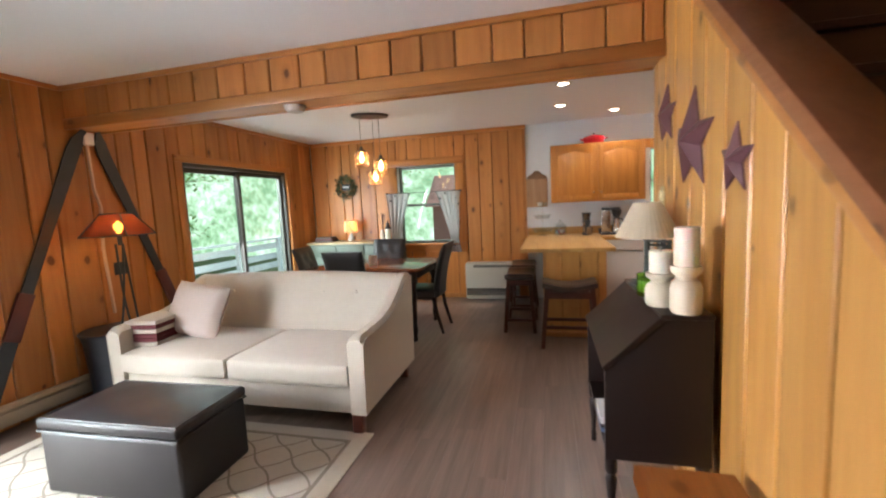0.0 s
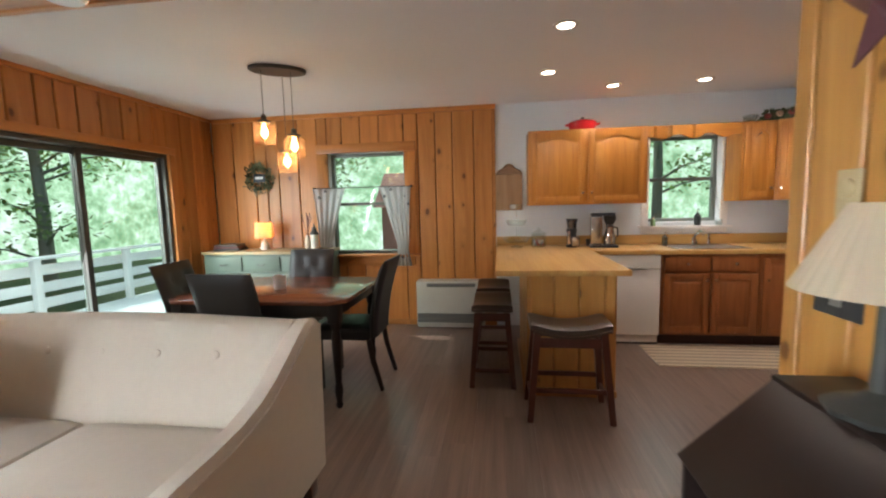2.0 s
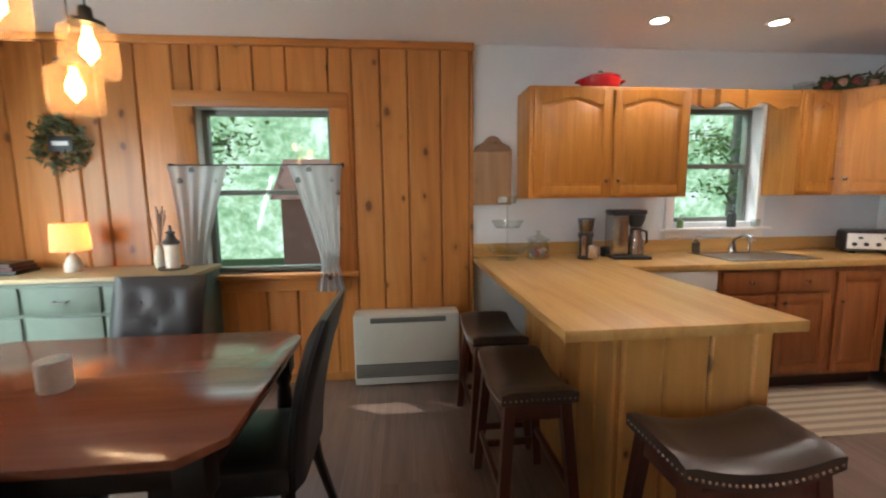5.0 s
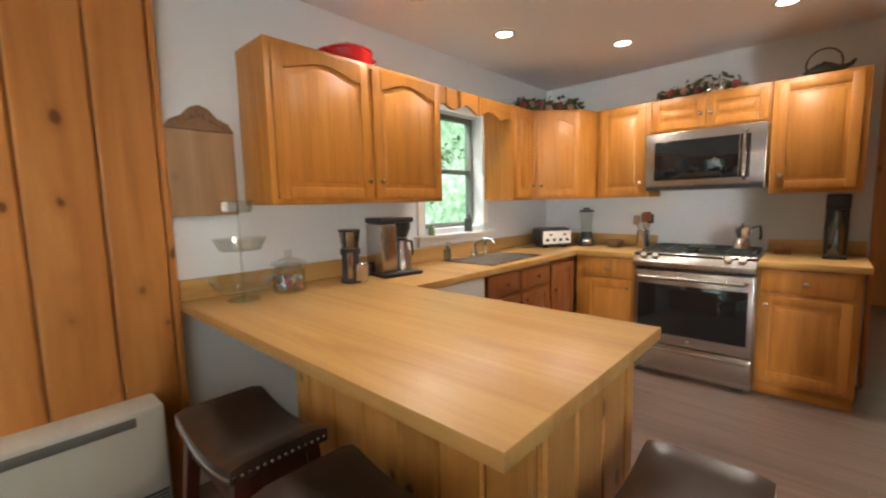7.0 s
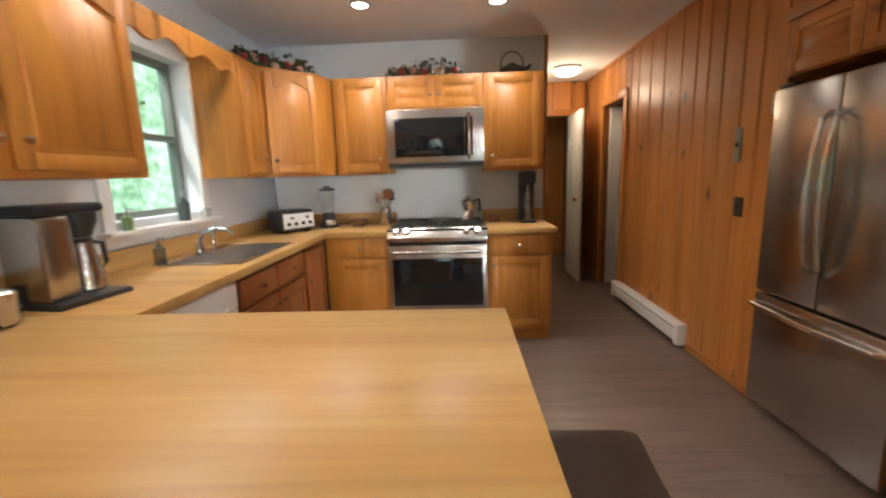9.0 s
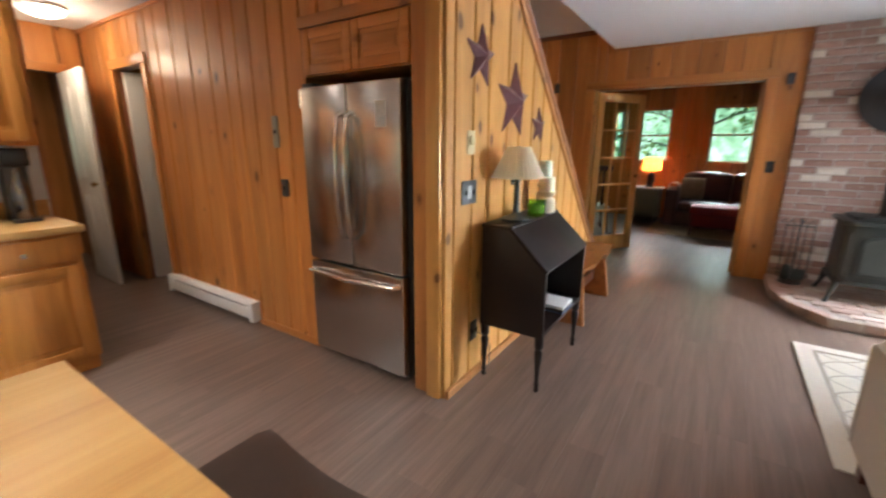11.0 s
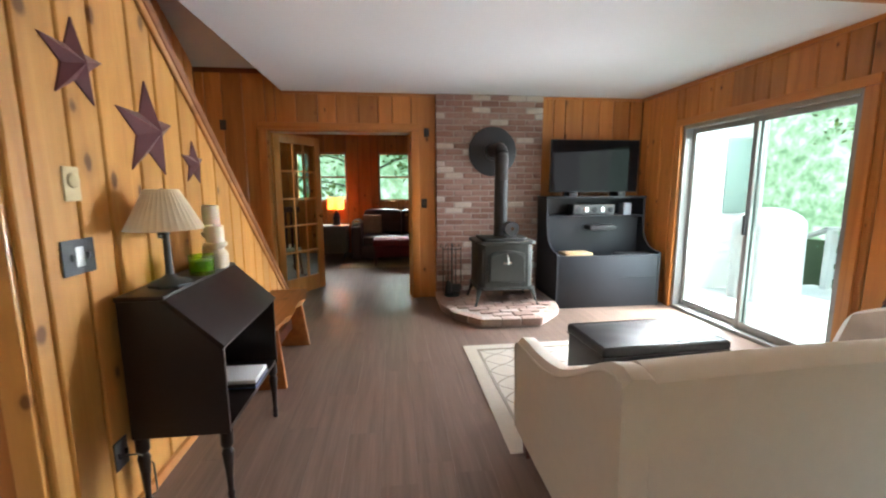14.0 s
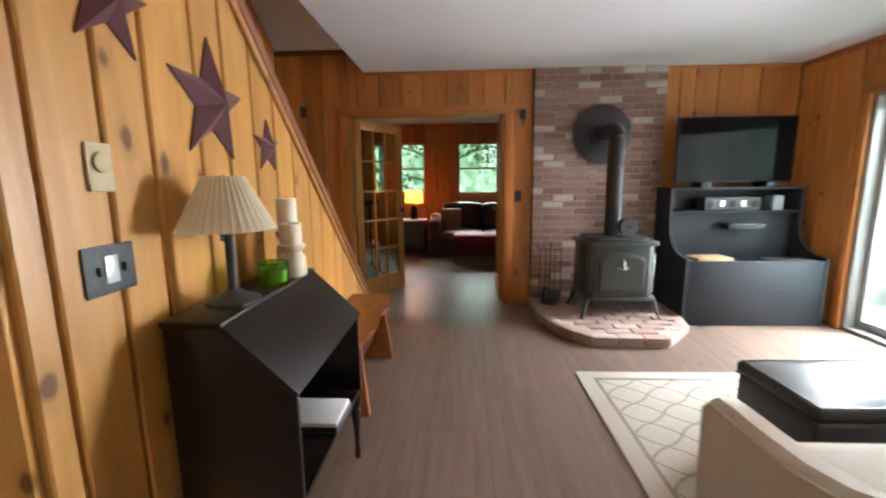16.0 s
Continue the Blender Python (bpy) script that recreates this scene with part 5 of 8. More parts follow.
# ---------- west wall: skis, side table, lamp ----------
def ski(y0, z0, y1, z1, x, seed):
    m = plain("worn_black_ski_%d" % seed, (0.035, 0.04, 0.045), 0.4, var=0.3, scale=7)
    L = math.hypot(y1 - y0, z1 - z0)
    s = thing("old_ski", x, y0, z0, 0, "old black and maroon wooden ski leaning on the pine wall", "ski", "crossed skis on the wall")
    s.rotation_euler = (math.atan2(-(y1 - y0), z1 - z0), 0, 0)
    bm = bmesh.new()
    rows = []
    for k in range(25):
        f = k / 24
        w = 0.045 + 0.008 * math.cos(f * 2 * math.pi) - (0.035 * max(0, (f - 0.93) / 0.07) ** 2)
        zz = f * L
        xx = 0.012 * math.sin(f * math.pi) + (0.05 * ((f - 0.9) / 0.1) ** 2 if f > 0.9 else 0)
        rows.append([bm.verts.new(p) for p in ((xx, -w, zz), (xx, w, zz), (xx + 0.014, w, zz), (xx + 0.016, 0, zz), (xx + 0.014, -w, zz))])
    for a, b in zip(rows, rows[1:]):
        for k in range(5):
            bm.faces.new((a[k], a[(k + 1) % 5], b[(k + 1) % 5], b[k]))
    bm.faces.new(rows[0])
    bm.faces.new(rows[-1][::-1])
    bmesh.ops.recalc_face_normals(bm, faces=bm.faces)
    part("ski_board", bm, m, s)
    part("grip_band", B(0.005, -0.05, L * 0.27, 0.032, 0.05, L * 0.42, bev=0.004), plain("maroon_ski_paint_%d" % seed, (0.11, 0.028, 0.022), 0.4, var=0.2), s, "maroon painted middle")


ski(1.93, 0.03, 2.80, 2.12, W + 0.004, 1)
ski(3.66, 0.03, 2.90, 2.12, W + 0.012, 2)
drum = thing("side_table", -3.06, 2.70, 0, 0, "dark metal drum side table between sofa and wall", "side table")
DRUM_M = plain("blue_black_drum_metal", (0.05, 0.055, 0.07), 0.35, 0.6, var=0.3)
part("drum", lathe(bmesh.new(), [(0.19, 0), (0.195, 0.02), (0.19, 0.05), (0.215, 0.45), (0.225, 0.50), (0.225, 0.52)], 32), DRUM_M, drum)
part("tabletop", lathe(bmesh.new(), [(0.0, 0.521), (0.235, 0.521), (0.24, 0.53), (0.235, 0.54), (0, 0.542)], 32), DRUM_M, drum, "round dark top")


MICA = shade_mat("amber_mica_shade", (0.13, 0.03, 0.012))
see_through(MICA, (1.0, 0.45, 0.12), 0.26)


def iron_lamp():
    l = thing("table_lamp", -2.93, 2.72, 0.543, 0, "twisted iron table lamp with glowing amber mica shade", "lamp")
    part("foot", lathe(bmesh.new(), [(0.09, 0), (0.09, 0.01), (0.03, 0.02), (0.012, 0.03)], 20), IRON, l)
    for k in range(3):
        pts = []
        for q in range(9):
            f = q / 8
            a = 2.1 * k + 1.6 * f
            r = 0.055 * (1 - 1.5 * f + 0.9 * f * f) + 0.008
            pts.append((r * math.cos(a), r * math.sin(a), 0.02 + 0.65 * f))
        part("stem", tube(bmesh.new(), pts, 0.008), IRON, l)
    part("socket", lathe(bmesh.new(), [(0.016, 0.66), (0.018, 0.74), (0.012, 0.75)], 12), IRON, l)
    bm = bmesh.new()
    lo = [bm.verts.new((sx * 0.172, sy * 0.172, 0.735)) for sx, sy in ((-1, -1), (1, -1), (1, 1), (-1, 1))]
    hi = [bm.verts.new((sx * 0.072, sy * 0.072, 0.905)) for sx, sy in ((-1, -1), (1, -1), (1, 1), (-1, 1))]
    for k in range(4):
        bm.faces.new((lo[k], lo[(k + 1) % 4], hi[(k + 1) % 4], hi[k]))
    part("shade", bm, MICA, l, "amber mica shade")
    bm = bmesh.new()
    for a in range(4):
        p, q = Vector(((-1, -1), (1, -1), (1, 1), (-1, 1))[a] + (0,)), Vector(((1, -1), (1, 1), (-1, 1), (-1, -1))[a] + (0,))
        tube(bm, [p * 0.174 + Vector((0, 0, 0.735)), q * 0.174 + Vector((0, 0, 0.735))], 0.005, 6)
        tube(bm, [p * 0.073 + Vector((0, 0, 0.905)), q * 0.073 + Vector((0, 0, 0.905))], 0.005, 6)
        tube(bm, [p * 0.174 + Vector((0, 0, 0.735)), p * 0.073 + Vector((0, 0, 0.905))], 0.005, 6)
    part("shade_frame", bm, IRON, l, "black shade frame")
    part("bulb", lathe(bmesh.new(), [(0.01, 0.752), (0.03, 0.80), (0.03, 0.82), (0, 0.85)], 14), glow("lit_warm_bulb", (1.0, 0.62, 0.25), 18), l, "lit warm bulb")
    return l


iron_lamp().rotation_euler = (0, 0, radians(18))
bulb(-2.93, 2.72, 1.34, 8, 0.04, (1.0, 0.55, 0.22))
cordbox = thing("wall_junction", W, 2.84, 2.06, 0, "white wall junction box with a hanging cord", "junction box")
part("box", B(0, -0.04, -0.05, 0.06, 0.04, 0.05, bev=0.01), PORCELAIN, cordbox)
part("cord", tube(bmesh.new(), [(0.02, 0, -0.05), (0.02, 0.01, -0.4), (0.02, 0.045, -0.55), (0.02, 0.02, -0.9), (0.015, 0.05, -1.45)], 0.012), plain("tan_cord", (0.60, 0.42, 0.30), 0.5), cordbox, "tan cord")
plate("outlet", W, 3.0, 0.98, "+x", 0.12, 0.11, BLACK_PLASTIC, "dark wall switch plate behind the lamp", "light switch", 2)


def baseboard_heater(x0, y0, x1, y1, face, mat):
    """Electric baseboard heater along a wall."""
    along_x = abs(x1 - x0) > abs(y1 - y0)
    L = abs(x1 - x0) if along_x else abs(y1 - y0)
    h = thing("baseboard_heater", x0, y0, 0, {"+y": 0, "+x": -90}[face], "long enamelled baseboard heater along the wall", "heater")
    part("back_plate", B(0, 0, 0.03, L, 0.012, 0.18), mat, h)
    bm = bmesh.new()
    prism(bm, [(0.013, 0.18), (0.045, 0.18), (0.066, 0.158), (0.066, 0.15), (0.013, 0.17)], 0, L, "x")
    part("top_lip", bm, mat, h)
    part("front_plate", B(0.0, 0.058, 0.045, L, 0.064, 0.135, bev=0.002), mat, h)
    part("fins", B(0.04, 0.013, 0.05, L - 0.04, 0.05, 0.12), BLACK_PLASTIC, h, "dark heating fins")
    for a in (0, L - 0.06):
        part("end_cap", B(a, 0.0125, 0.02, a + 0.06, 0.068, 0.178, bev=0.004), mat, h)


baseboard_heater(2.675, 2.922, 4.02, 2.922, "+y", TRIM_WHITE)
baseboard_heater(W + 0.002, 2.74, W + 0.002, 1.95, "+x", plain("tan_heater_enamel", (0.40, 0.33, 0.24), 0.4))


# ---------- dining space ----------
def dining_table():
    t = thing("dining_table", -1.62, 4.57, 0, 0, "red-brown dining table with black apron and turned legs", "table")
    hw, hd, c = 0.665, 0.48, 0.09
    octo = [(-hw + c, -hd), (hw - c, -hd), (hw, -hd + c), (hw, hd - c), (hw - c, hd), (-hw + c, hd), (-hw, hd - c), (-hw, -hd + c)]
    part("tabletop", prism(bmesh.new(), octo, 0.735, 0.762, "z", 0.005), TABLE_TOP, t)
    for b in ((-hw + 0.10, -hd + 0.06, hw - 0.10, -hd + 0.085), (-hw + 0.10, hd - 0.085, hw - 0.10, hd - 0.06), (-hw + 0.06, -hd + 0.10, -hw + 0.085, hd - 0.10), (hw - 0.085, -hd + 0.10, hw - 0.06, hd - 0.10)):
        part("apron", B(b[0], b[1], 0.645, b[2], b[3], 0.734, bev=0.003), BLACK_PAINT, t, "black apron rail")
    for sx in (-1, 1):
        for sy in (-1, 1):
            bm = lathe(bmesh.new(), [(0.018, 0), (0.026, 0.02), (0.018, 0.045), (0.022, 0.06), (0.03, 0.12), (0.026, 0.16), (0.02, 0.175), (0.024, 0.2), (0.034, 0.45), (0.03, 0.52), (0.024, 0.54), (0.036, 0.57), (0.036, 0.60)], 16, pose(sx * (hw - 0.09), sy * (hd - 0.09), 0))
            box(bm, sx * (hw - 0.09) - 0.04, sy * (hd - 0.09) - 0.04, 0.60, sx * (hw - 0.09) + 0.04, sy * (hd - 0.09) + 0.04, 0.734, bev=0.004)
            part("leg", bm, BLACK_PAINT, t, "turned black leg")


dining_table()


def parsons_chair():
    """Faces +y, origin under the seat's middle."""
    c = thing("dining_chair", 0, 0, 0, 0, "black leather dining chair with tufted back at the table", "chair", "chairs round the dining table")
    part("seat", cushion(bmesh.new(), -0.22, -0.20, 0.38, 0.22, 0.24, 0.48, 0.018), LEATHER, c)
    bm = bmesh.new()
    nx, nz = 16, 14
    fr, bk = [], []
    but = [(-0.075, 0.86), (0.075, 0.86), (0, 0.76), (-0.075, 0.66), (0.075, 0.66)]
    for i in range(nx + 1):
        rf, rb = [], []
        for j in range(nz + 1):
            u, v = i / nx, j / nz
            x = (-0.215 + 0.43 * u) * (1 + 0.02 * v)
            z = 0.40 + 0.58 * v
            y = -0.20 - 0.11 * v * v - 0.015 * v
            edge = min(u, 1 - u, 1 - v) * 10
            pr = 0.03 * min(1, edge)
            dd = sum(0.026 * math.exp(-(((x - bx) / 0.035) ** 2 + ((z - bz) / 0.03) ** 2)) for bx, bz in but)
            rf.append(bm.verts.new((x, y + pr - dd, z)))
            rb.append(bm.verts.new((x, y - 0.015 - 0.02 * min(1, edge), z)))
        fr.append(rf)
        bk.append(rb)
    for i in range(nx):
        for j in range(nz):
            bm.faces.new((fr[i][j], fr[i + 1][j], fr[i + 1][j + 1], fr[i][j + 1]))
            bm.faces.new((bk[i][j], bk[i][j + 1], bk[i + 1][j + 1], bk[i + 1][j]))
    for i in range(nx):
        bm.faces.new((fr[i][nz], fr[i + 1][nz], bk[i + 1][nz], bk[i][nz]))
        bm.faces.new((fr[i][0], bk[i][0], bk[i + 1][0], fr[i + 1][0]))
    for j in range(nz):
        bm.faces.new((fr[0][j], fr[0][j + 1], bk[0][j + 1], bk[0][j]))
        bm.faces.new((fr[nx][j], bk[nx][j], bk[nx][j + 1], fr[nx][j + 1]))
    bmesh.ops.recalc_face_normals(bm, faces=bm.faces)
    b = part("backrest", bm, LEATHER, c)
    for bx, bz in but:
        v = (bz - 0.40) / 0.58
        part("button", lathe(bmesh.new(), [(0.009, 0), (0.007, 0.004), (0, 0.005)], 10, pose(bx, -0.20 - 0.11 * v * v - 0.015 * v + 0.017, bz, -80, 0, 0)), LEATHER, b)
    for sx in (-1, 1):
        part("front_leg", prism(bmesh.new(), [(sx * 0.195 - 0.02, 0.19), (sx * 0.195 + 0.02, 0.19), (sx * 0.195 + 0.02, 0.23), (sx * 0.195 - 0.02, 0.23)], 0, 0.385, "z", 0.003), BLACK_PAINT, c, "black wooden leg")
        part("back_leg", tube(bmesh.new(), [(sx * 0.195, -0.18, 0.39), (sx * 0.195, -0.20, 0.25), (sx * 0.198, -0.27, 0.0)], [0.024, 0.022, 0.017], 8), BLACK_PAINT, c, "black wooden leg")
    return c


ch = parsons_chair()
ch.matrix_world = pose(-1.09, 4.66, 0, 0, 0, 90)
copy_thing(ch, pose(-1.67, 4.22, 0, 0, 0, 0))
copy_thing(ch, pose(-2.14, 4.47, 0, 0, 0, -84))
copy_thing(ch, pose(-1.73, 5.02, 0, 0, 0, 180))

JAR_W = plain("white_speckled_ceramic", (0.66, 0.64, 0.6), 0.35, var=0.2, scale=40)
mug = thing("candle_jar", -1.62, 4.52, 0.763, 0, "white patterned candle jar on the dining table", "candle")
part("jar", lathe(bmesh.new(), [(0, 0), (0.042, 0), (0.046, 0.01), (0.046, 0.10), (0.042, 0.102), (0.041, 0.03), (0, 0.03)], 20), JAR_W, mug)
part("wax", lathe(bmesh.new(), [(0.04, 0.031), (0.04, 0.085), (0, 0.085)], 20), WAX, mug)


def sideboard():
    s = thing("sideboard", -2.50, 5.965, 0, 0, "grey-green painted sideboard with drawers and wooden top", "sideboard")
    g = plain("worn_grey_green_paint", (0.075, 0.105, 0.078), 0.5, var=0.25, scale=12)
    hw, d = 0.70, 0.215
    part("body", B(-hw, -d, 0.10, hw, d, 0.885, bev=0.004), g, s)
    part("top", B(-hw - 0.02, -d - 0.02, 0.886, hw + 0.02, d + 0.002, 0.915, bev=0.008), plain("tan_worn_top", (0.34, 0.25, 0.13), 0.4, var=0.15, scale=9), s, "worn tan wooden top")
    for k in range(3):
        a = -hw + 0.03 + k * (2 * hw - 0.06) / 3
        b = a + (2 * hw - 0.06) / 3 - 0.02
        for z0, z1, nm in ((0.70, 0.86, "drawer"), (0.14, 0.68, "cupboard_door")):
            dr = part(nm, B(a, -d - 0.016, z0, b, -d - 0.001, z1, bev=0.005), g, s)
            part("handle", tube(bmesh.new(), [((a + b) / 2 - 0.04, -d - 0.016, (z0 + z1) / 2), ((a + b) / 2 - 0.035, -d - 0.036, (z0 + z1) / 2 - 0.01), ((a + b) / 2 + 0.035, -d - 0.036, (z0 + z1) / 2 - 0.01), ((a + b) / 2 + 0.04, -d - 0.016, (z0 + z1) / 2)], 0.005), BRONZE, dr, "dark bail handle")
    for sx in (-1, 1):
        for y in (-d + 0.04, d - 0.04):
            part("foot", lathe(bmesh.new(), [(0.02, 0), (0.032, 0.05), (0.025, 0.10)], 12, pose(sx * (hw - 0.05), y, 0)), g, s)


sideboard()
sl = thing("table_lamp", -2.60, 5.98, 0.916, 0, "small lit table lamp with tan drum shade on the sideboard", "lamp")
part("base", lathe(bmesh.new(), [(0.045, 0), (0.05, 0.01), (0.045, 0.05), (0.03, 0.09), (0.012, 0.11), (0.01, 0.16)], 20), plain("pale_ceramic_lamp_base", (0.55, 0.52, 0.45), 0.3, var=0.15), sl)
part("shade", lathe(bmesh.new(), [(0.105, 0.135), (0.095, 0.31)], 28), shade_mat("tan_linen_shade", (0.50, 0.30, 0.16)), sl, "tan linen drum shade")
part("bulb", lathe(bmesh.new(), [(0.012, 0.16), (0.025, 0.20), (0, 0.24)], 12), glow("lit_small_bulb", (1.0, 0.65, 0.3), 10), sl, "lit warm bulb")
bulb(-2.60, 5.98, 1.14, 7, 0.03, (1.0, 0.52, 0.20))
lan = thing("lantern_candle", -2.0, 5.98, 0.916, 0, "white candle in a dark metal lantern holder", "candle")
part("tray", lathe(bmesh.new(), [(0, 0), (0.085, 0), (0.09, 0.012), (0.08, 0.008), (0, 0.008)], 24), BRONZE, lan)
part("candle", lathe(bmesh.new(), [(0.042, 0.009), (0.042, 0.16), (0, 0.16)], 20), WAX, lan)
part("crown", lathe(bmesh.new(), [(0.05, 0.165), (0.052, 0.175), (0.03, 0.20), (0.02, 0.23), (0.032, 0.24), (0.01, 0.25), (0.008, 0.28), (0, 0.29)], 16), BRONZE, lan, "dark metal lid")
bk = thing("book_stack", -3.02, 5.97, 0.916, 5, "dark books stacked on the sideboard", "books")
for k in range(3):
    part("book", B(-0.15 + 0.01 * k, -0.10, 0.024 * k, 0.15 - 0.015 * k, 0.10, 0.024 * k + 0.023, bev=0.002), (plain("black_cover", (0.03, 0.03, 0.03), 0.5), plain("maroon_cover", (0.09, 0.02, 0.02), 0.5), plain("brown_cover", (0.06, 0.04, 0.03), 0.5))[k], bk)
sprig = thing("dried_stems", -2.12, 6.06, 0.916, 0, "dried brown stems in a small vase", "vase")
part("vase", lathe(bmesh.new(), [(0.03, 0), (0.04, 0.04), (0.03, 0.10), (0.018, 0.14), (0.022, 0.15)], 16), STONE_CREAM, sprig)
rnd = random.Random(3)
for k in range(9):
    a = rnd.uniform(0, 6.28)
    q = rnd.uniform(0.02, 0.06)
    part("stem", tube(bmesh.new(), [(0, 0, 0.10), (q * 0.5 * math.cos(a), q * 0.4 * math.sin(a), 0.24), (q * math.cos(a), q * 0.7 * math.sin(a), rnd.uniform(0.32, 0.42))], [0.002, 0.002, 0.006], 5), CAP_WOOD, sprig)


def wreath():
    w = thing("wreath", -2.73, 6.198, 1.74, 0, "green leafy wreath with a small sign on the pine wall", "wreath")
    bm = bmesh.new()
    rnd = random.Random(8)
    for k in range(420):
        a = rnd.uniform(0, 2 * math.pi)
        r = 0.135 + rnd.gauss(0, 0.028)
        c = Vector((r * math.cos(a), -0.03 + rnd.gauss(0, 0.014), r * math.sin(a)))
        d = Vector((rnd.gauss(0, 1), rnd.gauss(0, 0.6), rnd.gauss(0, 1))).normalized() * 0.03
        n = d.cross(Vector((rnd.gauss(0, 1), rnd.gauss(0, 1), rnd.gauss(0, 1)))).normalized() * 0.009
        vs = [bm.verts.new(c - d), bm.verts.new(c + n), bm.verts.new(c + d), bm.verts.new(c - n)]
        bm.faces.new(vs)
    part("leaves", bm, plain("dark_olive_leaf", (0.085, 0.095, 0.036), 0.6, var=0.3), w)["kind"] = "stuff"
    part("sign", B(-0.075, -0.03, -0.05, 0.075, -0.018, 0.05, bev=0.003), SLATE_PAINT, w, "dark slate sign")
    part("lettering", B(-0.05, -0.0335, -0.012, 0.05, -0.031, 0.016), PAPER, w, "white lettering bar")


wreath()


JAR_GLASS = shade_mat("seeded_amber_jar_glass", (0.80, 0.60, 0.40))
see_through(JAR_GLASS, (1.0, 0.92, 0.82), 0.905)


def pendant():
    p = thing("pendant_light", -1.61, 4.67, CEIL, 28, "three-jar glass pendant light with bronze oval canopy", "pendant light")
    bm = lathe(bmesh.new(), [(0, 0), (0.21, 0), (0.21, -0.018), (0.20, -0.026), (0, -0.026)], 36)
    for v in bm.verts:
        v.co.y *= 0.55
    part("canopy", bm, BRONZE, p, "oval bronze canopy")
    inv = pose(-1.61, 4.67, CEIL, 0, 0, 28).inverted()
    for wx, wy, wz in ((-1.70, 4.585, 1.946), (-1.513, 4.678, 1.85), (-1.614, 4.743, 1.743)):
        x, y, z = inv @ Vector((wx, wy, wz))
        j = part("jar", lathe(bmesh.new(), [(0.045, 0.085), (0.055, 0.075), (0.078, 0.06), (0.082, 0.04), (0.082, -0.06), (0.076, -0.078), (0.06, -0.082), (0.06, -0.079), (0.074, -0.074), (0.079, -0.06), (0.079, 0.04), (0.075, 0.057), (0.052, 0.072), (0.042, 0.082)], 28, pose(x, y, z)), JAR_GLASS, p, "clear amber-tinted glass jar")
        j.visible_shadow = False
        part("socket", lathe(bmesh.new(), [(0.05, 0.08), (0.05, 0.092), (0.022, 0.10), (0.018, 0.135), (0.01, 0.14)], 18, pose(x, y, z)), BRONZE, j, "bronze cap")
        part("bulb", lathe(bmesh.new(), [(0.011, 0.075), (0.014, 0.05), (0.026, 0.015), (0.026, -0.01), (0, -0.045)], 16, pose(x, y, z)), glow("lit_filament_bulb_%.2f" % wz, (1.0, 0.66, 0.30), 14), j, "lit filament bulb")
        part("cord", tube(bmesh.new(), [(x, y, z + 0.138), (x, y, -0.026)], 0.003, 6), BRONZE, p)
        bulb(wx, wy, wz - 0.01, 5, 0.03, (1.0, 0.68, 0.38))


pendant()


def curtain(x0, x1, xt, side):
    """A café curtain gathered in at its lower third."""
    c = thing("cafe_curtain", (x0 + x1) / 2, 6.135, 0.70, 0, "sheer white café curtain with grey leaf print, tied in", "curtain", "curtains at the dining window")
    hw = (x1 - x0) / 2
    t0 = xt - (x0 + x1) / 2

    def fn(u, v):
        z = 0.89 * v
        q = 1 - min(1, max(0, (z - 0.20) / 0.69))
        k = 1 - 0.68 * q ** 0.8 if z > 0.20 else 0.32 + 0.20 * (1 - z / 0.20)
        cx = t0 * min(1, q * 1.1)
        x = cx + (u - 0.5) * 2 * hw * k
        return (x, 0.016 * math.sin(u * 26) * (0.5 + q) - 0.01, z)
    sh = part("cloth", grid_sheet(bmesh.new(), 48, 24, fn), CURTAIN, c)
    return c


def curtain_material():
    m, t, b = material("printed_sheer_cotton")
    v = coords(t, (1, 0.01, 1), False)
    vo = t.nodes.new("ShaderNodeTexVoronoi")
    vo.inputs["Scale"].default_value = 8.5
    t.links.new(v, vo.inputs["Vector"])
    leaf = ramp(t, math_node(t, "ADD", vo.outputs["Distance"], math_node(t, "MULTIPLY", noise_tex(t, v, 40.0), 0.35)), [(0.32, (1, 1, 1)), (0.40, (0, 0, 0))]).outputs[0]
    col = mix(t, math_node(t, "MULTIPLY", leaf, 0.9), (0.56, 0.58, 0.58), (0.13, 0.14, 0.15))
    t.links.new(col, b.inputs["Base Color"])
    b.inputs["Roughness"].default_value = 0.9
    tl = t.nodes.new("ShaderNodeBsdfTranslucent")
    t.links.new(col, tl.inputs[0])
    tr = t.nodes.new("ShaderNodeBsdfTransparent")
    m1, m2 = t.nodes.new("ShaderNodeMixShader"), t.nodes.new("ShaderNodeMixShader")
    m1.inputs[0].default_value, m2.inputs[0].default_value = 0.5, 0.12
    t.links.new(b.outputs[0], m1.inputs[1])
    t.links.new(tl.outputs[0], m1.inputs[2])
    t.links.new(m1.outputs[0], m2.inputs[1])
    t.links.new(tr.outputs[0], m2.inputs[2])
    t.links.new(m2.outputs[0], t.nodes["Material Output"].inputs[0])
    return m


CURTAIN = curtain_material()
curtain(-2.06, -1.67, -1.93, -1)
curtain(-1.28, -0.91, -1.02, 1)
rod = thing("curtain_rod", -1.47, 6.14, 1.595, 0, "thin black café curtain rod across the window", "curtain rod")
part("rod", tube(bmesh.new(), [(-0.58, 0, 0), (0.56, 0, 0)], 0.005, 8), BLACK_PAINT, rod)
for x in (-0.58, 0.56):
    part("bracket", B(x - 0.008, -0.006, -0.015, x + 0.008, 0.042, 0.012, bev=0.002), BLACK_PAINT, rod)


